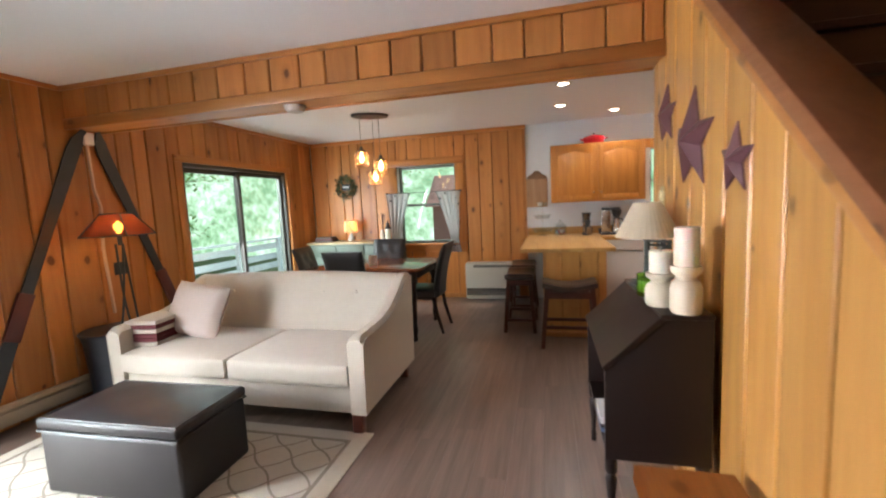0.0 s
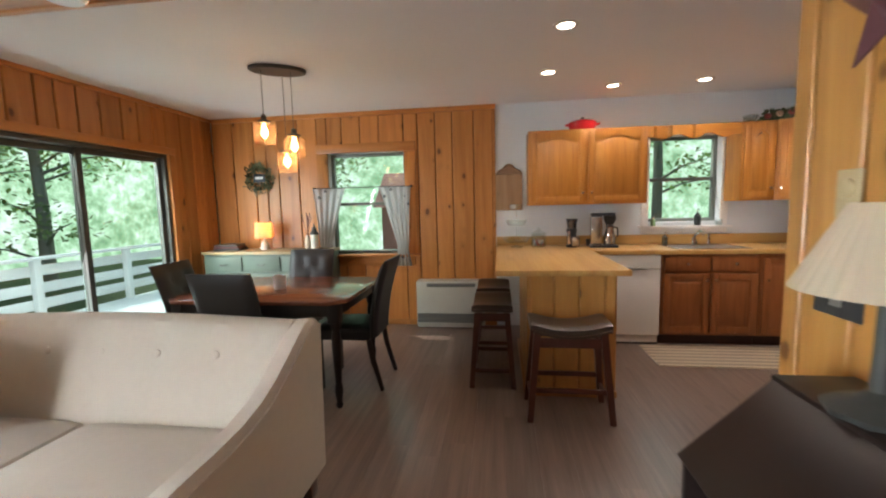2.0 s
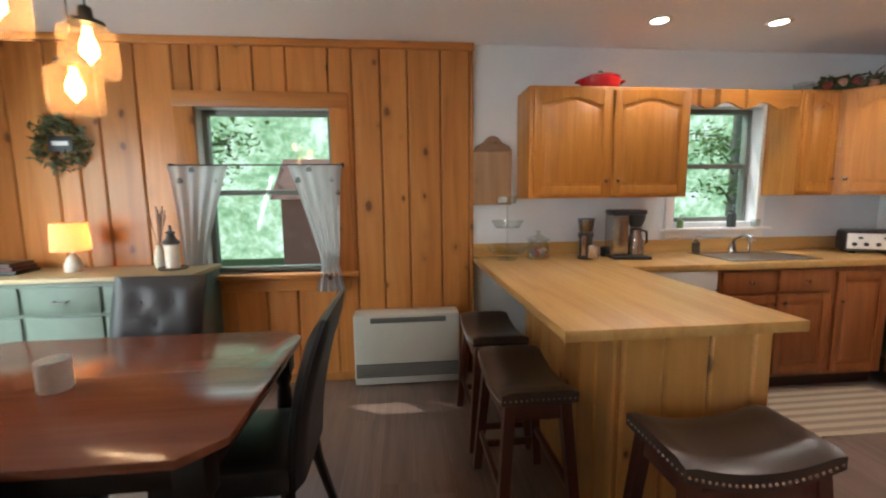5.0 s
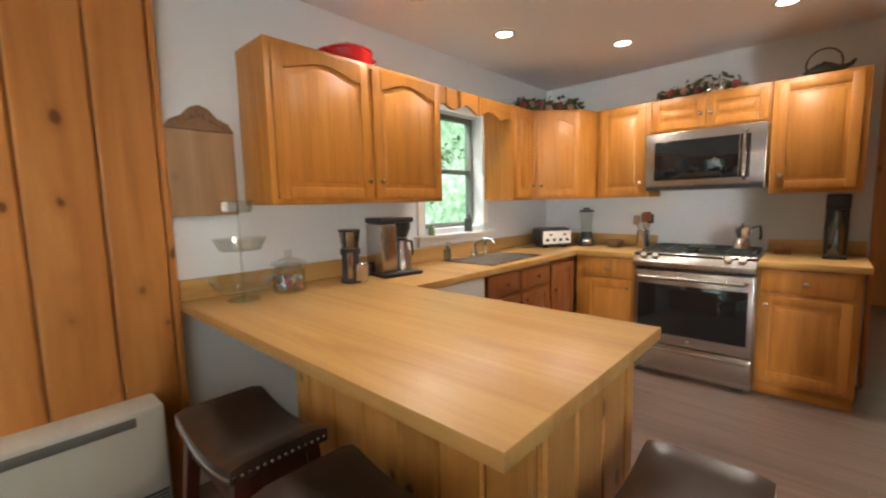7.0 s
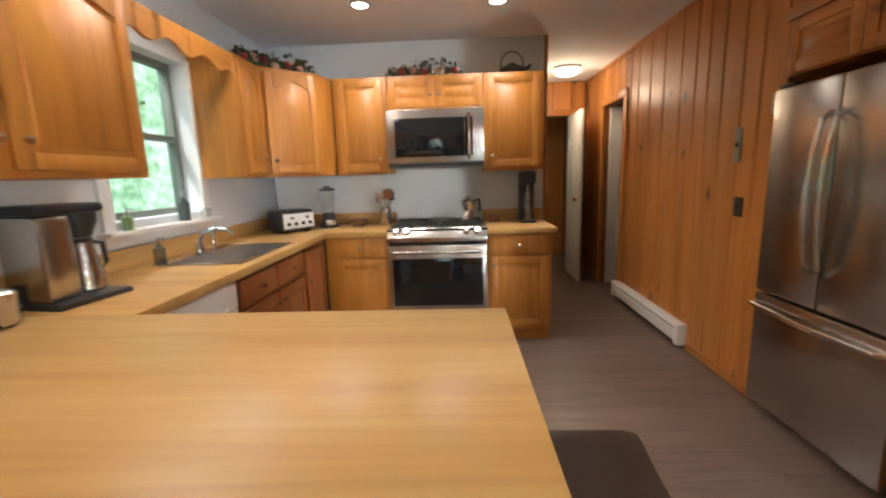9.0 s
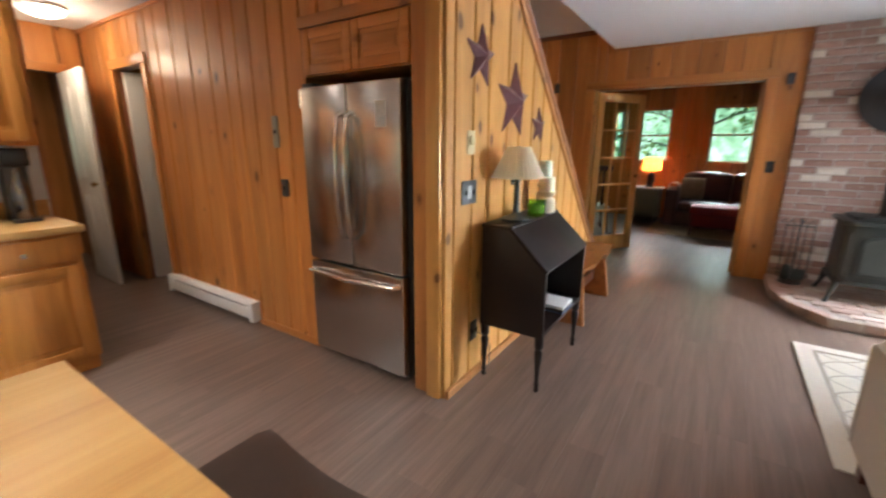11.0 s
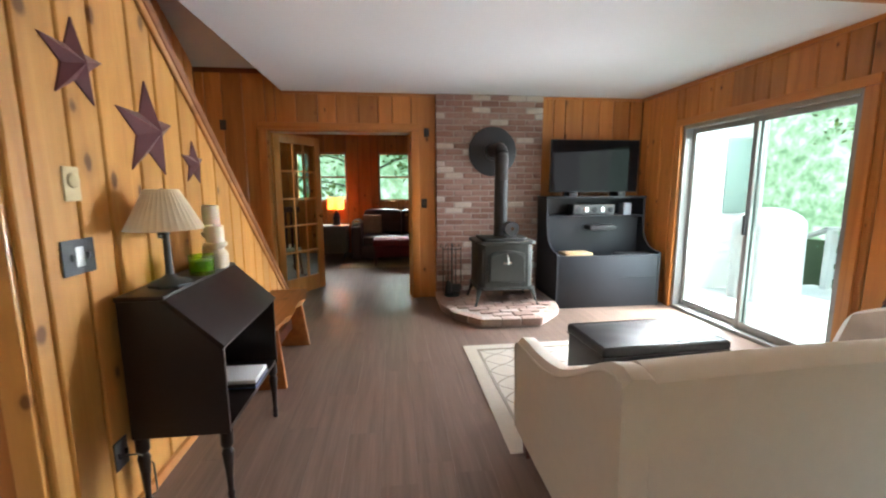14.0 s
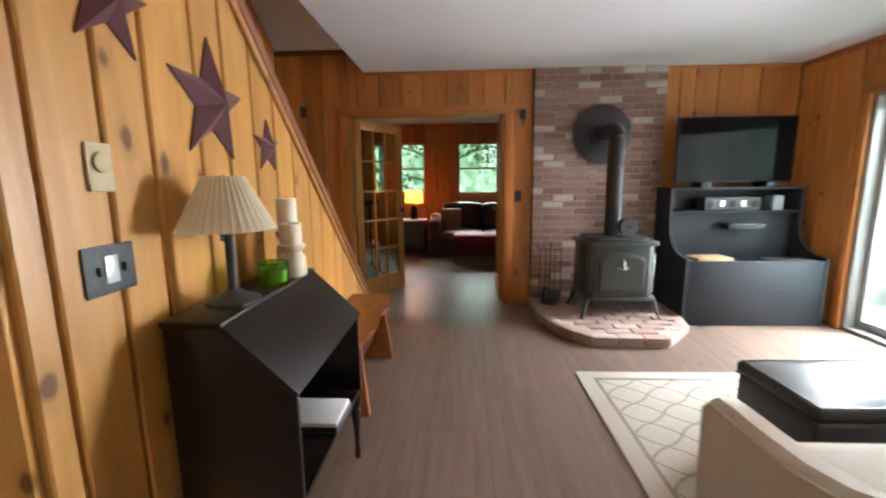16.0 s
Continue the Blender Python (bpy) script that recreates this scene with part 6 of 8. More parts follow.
def wall_heater():
    h = thing("wall_heater", -0.485, 6.115, 0.0, 0, "beige direct-vent wall heater with black grille", "heater")
    hw = 0.38
    part("cabinet", B(-hw, -0.085, 0.015, hw, 0.085, 0.54, bev=0.02), HEATER_PAINT, h)
    part("top_vent", B(-hw + 0.12, -0.088, 0.475, hw - 0.10, -0.078, 0.515, bev=0.004), plain("grey_vent", (0.14, 0.14, 0.13), 0.5), h, "grey top vent")
    part("grille_back", B(-hw + 0.012, -0.0872, 0.075, hw - 0.012, -0.080, 0.175), PEWTER, h, "dark grille")
    for k in range(6):
        part("louvre", B(-hw + 0.012, -0.092, 0.085 + 0.015 * k, hw - 0.012, -0.0875, 0.091 + 0.015 * k), plain("grey_louvre_enamel", (0.27, 0.26, 0.235), 0.45), h)


wall_heater()


# ---------- kitchen ----------
KNOB = plain("brushed_nickel_knob", (0.62, 0.58, 0.5), 0.25, 1.0)


def door_panel(parent, w, h, mat, arch=False, name="door", knob=None, th=0.02):
    """A raised-panel front in the x-z plane facing -y, from its lower left corner. Built flat, then the caller's parent places it."""
    fr = 0.055
    bm = bmesh.new()
    box(bm, 0, -th * 0.55, 0, w, 0, h, bev=0.003)
    for b in ((0, 0, fr, h), (w - fr, 0, w, h), (fr, 0, w - fr, fr)):
        box(bm, b[0], -th, b[1], b[2], -th * 0.5, b[3], bev=0.004)
    if arch:
        n = 10
        for k in range(n):
            u0, u1 = k / n, (k + 1) / n
            rise = lambda u: 0.05 * (math.sin(math.pi * u) ** 1.5)
            a, b = fr + (w - 2 * fr) * u0, fr + (w - 2 * fr) * u1
            prism(bm, [(a, h - fr - 0.045 + rise(u0)), (b, h - fr - 0.045 + rise(u1)), (b, h), (a, h)], -th, -th * 0.5, "y")
    else:
        box(bm, fr, -th, h - fr, w - fr, -th * 0.5, h, bev=0.004)
    ob = part(name, bm, mat, parent)
    pin = 0.022
    top = h - fr - pin
    bm = bmesh.new()
    if arch:
        n = 10
        lo, hi = fr + pin, w - fr - pin
        pts = [(lo, fr + pin), (hi, fr + pin)] + [(lo + (hi - lo) * (1 - k / n), h - fr - 0.045 - pin + 0.05 * (math.sin(math.pi * k / n) ** 1.5)) for k in range(n + 1)]
        prism(bm, pts, -th * 0.95, -th * 0.5, "y")
        for v in bm.verts:
            if v.co.y < -th * 0.9:
                v.co.x += 0.012 * (1 if v.co.x < w / 2 else -1)
                v.co.z += 0.012 * (1 if v.co.z < h / 2 else -1)
    else:
        prism(bm, [(fr + pin, fr + pin), (w - fr - pin, fr + pin), (w - fr - pin, top), (fr + pin, top)], -th * 0.95, -th * 0.5, "y")
        for v in bm.verts:
            if v.co.y < -th * 0.9:
                v.co.x += 0.012 * (1 if v.co.x < w / 2 else -1)
                v.co.z += 0.012 * (1 if v.co.z < h / 2 else -1)
    part("raised_panel", bm, mat, ob)
    if knob:
        part("knob", lathe(bmesh.new(), [(0.006, 0), (0.006, 0.012), (0.014, 0.02), (0.014, 0.026), (0, 0.03)], 14, pose(knob[0], -th, knob[1], 90, 0, 0)), KNOB, ob, "brushed nickel knob")
    return ob


def drawer_front(parent, w, h, mat):
    bm = bmesh.new()
    box(bm, 0, -0.02, 0, w, 0, h, bev=0.006)
    ob = part("drawer", bm, mat, parent)
    part("knob", lathe(bmesh.new(), [(0.006, 0), (0.006, 0.012), (0.014, 0.02), (0.014, 0.026), (0, 0.03)], 14, pose(w / 2, -0.02, h / 2, 90, 0, 0)), KNOB, ob, "brushed nickel knob")
    return ob


def shift(ob, x, y, z):
    ob.location = (x, y, z)


def upper_cabinet(x, y, z, rz, w, d, h, fronts, label, mat=OAK):
    """Origin at the lower left front corner; fronts: (offset, width, arch, knob side)."""
    c = thing("wall_cabinet", x, y, z, rz, label, "kitchen cabinet", "upper kitchen cabinets")
    part("body", B(0, 0.0, 0, w, d, h, bev=0.003), mat, c)
    for off, fw, arch, side in fronts:
        dr = door_panel(c, fw, h - 0.05, mat, arch, knob=(0.03 if side == "l" else fw - 0.03, 0.09))
        shift(dr, off, -0.001, 0.025)
    return c


def base_cabinet(x, y, rz, w, d, fronts, label, mat=OAK, drawer=True):
    c = thing("base_cabinet", x, y, 0, rz, label, "kitchen cabinet", "lower kitchen cabinets")
    part("body", B(0, 0, 0.10, w, d, 0.868, bev=0.003), mat, c)
    part("toe_kick", B(0, 0.06, 0, w, d, 0.099), OAK_H if mat is OAK else DARK_STAIN, c, "recessed toe kick")
    for off, fw, side in fronts:
        if drawer:
            shift(drawer_front(c, fw, 0.14, mat), off, -0.001, 0.71)
        dr = door_panel(c, fw, 0.555 if drawer else 0.70, mat, knob=(0.03 if side == "l" else fw - 0.03, 0.50), name="door")
        shift(dr, off, -0.001, 0.13)
    return c


# same golden oak, with the shade on the sink side put into its colour
OAK_SHADED = wood("oak_painted_shade", (0.20, 0.062, 0.018), (0.29, 0.095, 0.028), (0.36, 0.13, 0.04), "z", 0, 0.36, 0.08, 2.0)
WN = N_ + T   # painted wall face
upper_cabinet(0.36, 5.92, 1.345, 0, 1.145, WN - 5.922, 0.745, [(0.025, 0.535, True, "r"), (0.585, 0.535, True, "l")], "golden oak wall cabinet with two arched doors")
upper_cabinet(2.345, 5.92, 1.345, 0, 0.305, WN - 5.922, 0.745, [(0.02, 0.265, True, "r")], "narrow golden oak wall cabinet beside the window")
# corner cabinet set across the corner
cc = thing("corner_cabinet", 2.652, 5.92, 1.345, 0, "golden oak corner wall cabinet with arched door", "kitchen cabinet", "upper kitchen cabinets")
bm = bmesh.new()
prism(bm, [(0.0, 0.0), (0.293, -0.31), (0.456, -0.355), (0.784, -0.355), (0.784, 0.298), (0.0, 0.298)], 0.0, 0.745, "z")
part("body", bm, OAK, cc)
corner_door = door_panel(cc, 0.37, 0.695, OAK, True, knob=(0.03, 0.09))
corner_door.rotation_euler = (0, 0, math.atan2(-0.31, 0.293))
shift(corner_door, 0.02, -0.022, 0.025)
upper_cabinet(3.11, 5.545, 1.345, -90, 0.42, E_ - 3.112, 0.745, [(0.03, 0.36, False, "r")], "golden oak wall cabinet on the end wall")
upper_cabinet(3.11, 5.12, 1.825, -90, 0.755, E_ - 3.112, 0.265, [(0.01, 0.365, False, "r"), (0.38, 0.365, False, "l")], "short golden oak cabinet over the microwave")
upper_cabinet(3.11, 4.36, 1.345, -90, 0.465, E_ - 3.112, 0.745, [(0.03, 0.405, False, "l")], "golden oak wall cabinet at the end of the run")
# scalloped valance over the sink window
val = thing("window_valance", 1.508, 5.93, 1.965, 0, "scalloped golden oak valance over the sink window", "valance")
bm = bmesh.new()
n = 40
for k in range(n):
    u0, u1 = k / n, (k + 1) / n
    dip = lambda u: 0.012 + 0.022 * math.cos(u * 2 * math.pi * 3) * (1 if 0.06 < u < 0.94 else 0)
    prism(bm, [(0.835 * u0, dip(u0)), (0.835 * u1, dip(u1)), (0.835 * u1, 0.122), (0.835 * u0, 0.122)], 0, 0.02, "y")
bmesh.ops.remove_doubles(bm, verts=bm.verts, dist=0.0005)
part("board", bm, OAK_H, val)

# worktops
ct = thing("worktop", 0.48, 5.2, 0.87, 0, "butcher-block patterned laminate worktop with peninsula", "worktop")
part("peninsula", B(0.03 - 0.48, 4.435 - 5.2, 0, 0.935 - 0.48, WN - 0.002 - 5.2, 0.04, bev=0.0012), BUTCHER, ct)
part("run", B(0.9353 - 0.48, 5.6006 - 5.2, 0, 2.83 - 0.48, WN - 0.002 - 5.2, 0.04, bev=0.0008), BUTCHER, ct)
part("corner", B(2.831 - 0.48, 5.125 - 5.2, 0, E_ - 0.002 - 0.48, WN - 0.002 - 5.2, 0.04, bev=0.002), BUTCHER, ct)
part("backsplash", B(0.03 - 0.48, WN - 0.022 - 5.2, 0.041, 2.98 - 0.48 + 0.4, WN - 0.003 - 5.2, 0.14, bev=0.003), BUTCHER_X, ct, "low laminate backsplash")
part("backsplash", B(E_ - 0.022 - 0.48, 5.13 - 5.2, 0.041, E_ - 0.003 - 0.48, WN - 0.024 - 5.2, 0.14, bev=0.003), BUTCHER, ct, "low laminate backsplash")
c2 = thing("worktop", 3.1, 4.1, 0.87, 0, "short butcher-block laminate worktop beside the range", "worktop")
part("slab", B(2.83 - 3.1, 3.84 - 4.1, 0, E_ - 0.002 - 3.1, 4.365 - 4.1, 0.04, bev=0.004), BUTCHER, c2)
part("backsplash", B(E_ - 0.022 - 3.1, 3.84 - 4.1, 0.041, E_ - 0.003 - 3.1, 4.365 - 4.1, 0.14, bev=0.003), BUTCHER, c2, "low laminate backsplash")

# peninsula base with vertical pine boards
pen = thing("peninsula_base", 0.57, 5.05, 0, 0, "knotty pine boarded base of the kitchen peninsula", "cabinet")
part("carcass", B(-0.30, -0.54, 0, 0.29, 0.55, 0.868), OAK, pen)
rnd = random.Random(12)


def pen_boards(u0, u1, fixed, axis, side):
    u = u0
    while u1 - u > 1e-3:
        w = rnd.uniform(0.14, 0.19)
        w = u1 - u if u1 - u < w * 1.4 else w
        ob = new("board", board_mesh("board", [(u, 0.0), (u + w, 0.0), (u + w, 0.868), (u, 0.868)], axis, fixed, side, PALE_PEN))
        ob.parent = pen
        u += w


PALE_PEN = wood("peninsula_knotty_pine", (0.42, 0.19, 0.048), (0.56, 0.28, 0.078), (0.64, 0.35, 0.11), "z", 1.0, 0.36, 0.2)
pen_boards(-0.30, 0.29, -0.54, "y", -1)
pen_boards(-0.54, 0.55, -0.30, "x", -1)
part("base_strip", B(-0.345, -0.585, 0, 0.29, -0.561, 0.05, bev=0.003), PALE_Y, pen)
part("base_strip", B(-0.345, -0.56, 0, -0.321, 0.55, 0.05, bev=0.003), PALE_Y, pen)

base_cabinet(1.56, 5.635, 0, 0.84, 0.58, [(0.02, 0.39, "r"), (0.43, 0.39, "l")], "oak sink cabinet with shade put into its colour", OAK_SHADED)
base_cabinet(2.405, 5.635, 0, 0.44, 0.58, [(0.02, 0.38, "l")], "oak corner base cabinet with shade put into its colour", OAK_SHADED, False)
base_cabinet(2.86, 5.62, -90, 0.495, E_ - 2.862, [(0.09, 0.385, "r")], "golden oak base cabinet with a drawer beside the range")
base_cabinet(2.86, 4.362, -90, 0.49, E_ - 2.862, [(0.02, 0.44, "l")], "golden oak base cabinet at the end of the run")
dw = thing("dishwasher", 0.945, 5.63, 0, 0, "white dishwasher under the worktop", "dishwasher")
part("door", B(0, -0.015, 0.10, 0.60, 0.02, 0.73, bev=0.006), PORCELAIN, dw)
part("control_panel", B(0, -0.018, 0.735, 0.60, 0.02, 0.866, bev=0.008), PORCELAIN, dw)
part("body", B(0.005, 0.021, 0.02, 0.595, 0.55, 0.86), PORCELAIN, dw)
part("kick_plate", B(0, 0.03, 0, 0.60, 0.05, 0.095), BLACK_PLASTIC, dw)
part("handle", B(0.10, -0.04, 0.745, 0.50, -0.018, 0.762, bev=0.005), PORCELAIN, dw)

# sink and tap
sk = thing("kitchen_sink", 2.02, 5.88, 0.911, 0, "stainless steel drop-in kitchen sink", "sink")
bm = bmesh.new()
for b in ((-0.33, -0.22, 0.33, -0.18), (-0.33, 0.16, 0.33, 0.24), (-0.33, -0.18, -0.29, 0.16), (0.29, -0.18, 0.33, 0.16)):
    box(bm, b[0], b[1], 0.0, b[2], b[3], 0.006, bev=0.002)
part("rim", bm, STEEL, sk)
part("basin", B(-0.289, -0.179, 0.0005, 0.289, 0.159, 0.002), plain("basin_steel", (0.30, 0.31, 0.32), 0.3, 1.0, var=0.1), sk)
tap = thing("tap", 2.02, 6.07, 0.917, 0, "chrome kitchen tap with side spray", "tap")
part("base", lathe(bmesh.new(), [(0.03, 0), (0.03, 0.02), (0.022, 0.05), (0.018, 0.07)], 16), CHROME, tap)
part("spout", tube(bmesh.new(), [(0, 0, 0.06), (0.0, -0.02, 0.11), (0.0, -0.10, 0.14), (0.0, -0.18, 0.13), (0, -0.19, 0.105)], 0.012, 10), CHROME, tap)
part("lever", tube(bmesh.new(), [(0, 0, 0.07), (0.03, 0.0, 0.10), (0.09, 0.0, 0.13)], 0.009, 8), CHROME, tap)
part("side_spray", lathe(bmesh.new(), [(0.02, 0), (0.014, 0.02), (0.014, 0.08), (0.018, 0.11), (0, 0.115)], 12, pose(0.14, 0, 0)), CHROME, tap)


def soap(x, y, z, h, r, mat, label, name="soap_dispenser"):
    s = thing(name, x, y, z, 0, label, "soap dispenser")
    part("bottle", lathe(bmesh.new(), [(0, 0), (r, 0), (r, h * 0.6), (r * 0.45, h * 0.72), (r * 0.45, h * 0.78)], 16), mat, s)
    part("pump", tube(bmesh.new(), [(0, 0, h * 0.78), (0, 0, h), (0.0, -0.035, h * 0.98)], 0.005, 8), CHROME, s)


soap(1.76, 6.12, 0.911, 0.13, 0.028, glass("blue_soap", (0.35, 0.45, 0.55), 0.1, 0.7), "blue soap dispenser beside the sink")
soap(2.10, 6.19, 1.101, 0.17, 0.032, plain("dark_bottle_glass", (0.05, 0.06, 0.06), 0.15), "dark pump bottle on the window sill")
soap(1.66, 6.18, 1.101, 0.10, 0.025, plain("green_bottle", (0.18, 0.28, 0.12), 0.3), "small green bottle on the window sill")
solo("glass_votive", lathe(bmesh.new(), [(0, 0), (0.03, 0), (0.034, 0.06), (0.031, 0.06), (0.028, 0.006), (0, 0.006)], 16), CLEAR, 2.30, 6.18, 1.101, 0, "small glass votive on the window sill", "glass")


def range_stove():
    r = thing("kitchen_range", 2.80, 5.12, 0, -90, "stainless steel slide-in gas range with dark oven window", "oven")
    w, d = 0.755, E_ - 2.81
    part("body", B(0.0, 0.03, 0.02, w, d, 0.905), STEEL, r)
    part("cooktop", B(-0.004, 0.0, 0.906, w + 0.004, d, 0.925, bev=0.004), BLACK_GLASS, r, "black cooktop")
    bm = bmesh.new()
    prism(bm, [(-0.035, 0.83), (-0.02, 0.83), (0.03, 0.80), (0.03, 0.905), (0.06, 0.928), (0.0, 0.928), (-0.035, 0.86)][0:1] + [(0.03, 0.80), (0.10, 0.93), (0.02, 0.93), (-0.035, 0.865)], 0, w, "x", 0.003)
    cp = part("control_panel", bm, STEEL, r, "sloping steel control panel")
    for k, x in enumerate((0.07, 0.15, 0.60, 0.68)):
        part("knob", lathe(bmesh.new(), [(0.024, 0), (0.024, 0.018), (0.018, 0.026), (0, 0.026)], 16, pose(x, -0.005, 0.90, 42, 0, 0)), CHROME, cp)
    part("display", prism(bmesh.new(), [(-0.012, 0.885), (0.018, 0.921), (0.015, 0.924), (-0.015, 0.888)], 0.23, 0.52, "x"), BLACK_GLASS, cp, "black display")
    dr = part("oven_door", B(0.006, -0.012, 0.255, w - 0.006, 0.029, 0.80, bev=0.006), STEEL, r)
    part("window", B(0.035, -0.016, 0.33, w - 0.035, -0.0115, 0.70, bev=0.002), BLACK_GLASS, dr, "dark oven window")
    part("handle", tube(bmesh.new(), [(0.05, -0.012, 0.755), (0.055, -0.055, 0.755), (w - 0.055, -0.055, 0.755), (w - 0.05, -0.012, 0.755)], 0.013, 10), STEEL, dr)
    part("badge", lathe(bmesh.new(), [(0.012, 0), (0.012, 0.002), (0, 0.002)], 12, pose(w / 2, -0.013, 0.295, 90, 0, 0)), CHROME, dr)
    wd = part("warming_drawer", B(0.006, -0.012, 0.07, w - 0.006, 0.029, 0.245, bev=0.006), STEEL, r)
    part("drawer_lip", B(0.03, -0.022, 0.195, w - 0.03, -0.0125, 0.225, bev=0.004), STEEL, wd)
    for x in (0.04, w - 0.04):
        part("foot", lathe(bmesh.new(), [(0.02, 0), (0.015, 0.02)], 10, pose(x, 0.06, 0)), BLACK_PLASTIC, r)
    for x in (0.19, 0.565):
        for y in (0.18, 0.44):
            bm = bmesh.new()
            for q in range(3):
                box(bm, x - 0.16, y - 0.10 + 0.1 * q - 0.006, 0.936, x + 0.16, y - 0.10 + 0.1 * q + 0.006, 0.952, bev=0.002)
            for q in (-0.155, 0.0, 0.155):
                box(bm, x + q - 0.006, y - 0.106, 0.926, x + q + 0.006, y + 0.106, 0.95, bev=0.002)
            gr = part("grate", bm, IRON, r, "cast-iron grate")
            part("burner", lathe(bmesh.new(), [(0.045, 0), (0.045, 0.008), (0.03, 0.012), (0, 0.012)], 18, pose(x, y, 0.9255)), IRON, gr)
    part("griddle", B(0.30, 0.2, 0.953, 0.46, 0.46, 0.963, bev=0.003), IRON, r)


range_stove()
mw = thing("microwave", 2.985, 5.118, 1.388, -90, "stainless over-the-range microwave with dark door", "microwave")
part("body", B(0, 0.03, 0, 0.752, E_ - 2.99, 0.43, bev=0.004), STEEL, mw)
part("door", B(0.0, 0.0, 0.03, 0.752, 0.029, 0.43, bev=0.006), STEEL, mw)
part("window", B(0.065, -0.004, 0.075, 0.60, 0.001, 0.365, bev=0.002), BLACK_GLASS, mw, "dark mirror-like glass")
part("control_panel", B(0.605, -0.004, 0.075, 0.665, 0.001, 0.365, bev=0.002), BLACK_GLASS, mw, "black control strip")
part("handle", tube(bmesh.new(), [(0.635, 0.0, 0.06), (0.635, -0.045, 0.085), (0.635, -0.05, 0.22), (0.635, -0.045, 0.36), (0.635, 0.0, 0.385)], 0.012, 10), STEEL, mw)
part("vent", B(0.01, 0.0, 0.0, 0.742, 0.05, 0.027), BLACK_PLASTIC, mw, "dark vent strip")


def fridge():
    f = thing("refrigerator", 1.56, 2.36, 0, 0, "stainless French-door refrigerator with bottom freezer in the alcove", "refrigerator")
    hw = 0.375
    part("body", B(-hw + 0.005, -0.14, 0.02, hw - 0.005, 0.56, 1.68, bev=0.005), plain("dark_grey_fridge_side", (0.10, 0.095, 0.09), 0.45, 0.3), f)
    for a, b, hx in ((-hw, -0.003, -0.035), (0.003, hw, 0.035)):
        dr = part("door", B(a, 0.565, 0.665, b, 0.63, 1.68, bev=0.012), STEEL, f)
        part("handle", tube(bmesh.new(), [(hx, 0.63, 0.83), (hx, 0.665, 0.86), (hx, 0.69, 1.0), (hx, 0.70, 1.18), (hx, 0.69, 1.36), (hx, 0.665, 1.50), (hx, 0.63, 1.53)], 0.013, 10), CHROME, dr, "long curved steel handle")
    fz = part("freezer_drawer", B(-hw, 0.565, 0.05, hw, 0.63, 0.655, bev=0.012), STEEL, f)
    part("handle", tube(bmesh.new(), [(-hw + 0.03, 0.63, 0.60), (-hw + 0.04, 0.67, 0.60), (0, 0.69, 0.595), (hw - 0.04, 0.67, 0.60), (hw - 0.03, 0.63, 0.60)], 0.013, 10), CHROME, fz, "curved steel handle")
    part("hinge_cover", B(hw - 0.10, 0.50, 1.681, hw - 0.01, 0.62, 1.70, bev=0.005), BLACK_PLASTIC, f)
    for x in (-0.3, 0.3):
        part("foot", lathe(bmesh.new(), [(0.025, 0), (0.02, 0.021)], 10, pose(x, 0.45, 0)), BLACK_PLASTIC, f)


fridge()
solo("fridge_note", B(-0.035, 0, 0, 0.035, 0.004, 0.13, bev=0.001), plain("white_note_with_grey_print", (0.6, 0.58, 0.55), 0.6, var=0.3, scale=60), 1.31, 2.991, 1.45, 0, "white printed note on the refrigerator door", "note")
solo("fridge_magnet", B(-0.03, 0, 0, 0.03, 0.012, 0.10, bev=0.004), PORCELAIN, 1.955, 2.955, 1.57, 90, "white hook magnet on the refrigerator side", "magnet")
cup = thing("wall_cabinet", 1.15, 2.925, 1.745, 0, "pine cupboard with two panelled doors over the refrigerator", "kitchen cabinet", "upper kitchen cabinets")
part("body", B(0.0, -0.3, 0.0, 0.80, 0.0, 0.255), PINE, cup)
cup.matrix_world = pose(1.95, 2.925, 1.745, 0, 0, 180)
cup.children[0].data.transform(pose(0, 0.3, 0))
for k in range(2):
    shift(door_panel(cup, 0.385, 0.245, PINE_X), 0.012 + 0.39 * k, 0.0, 0.005)


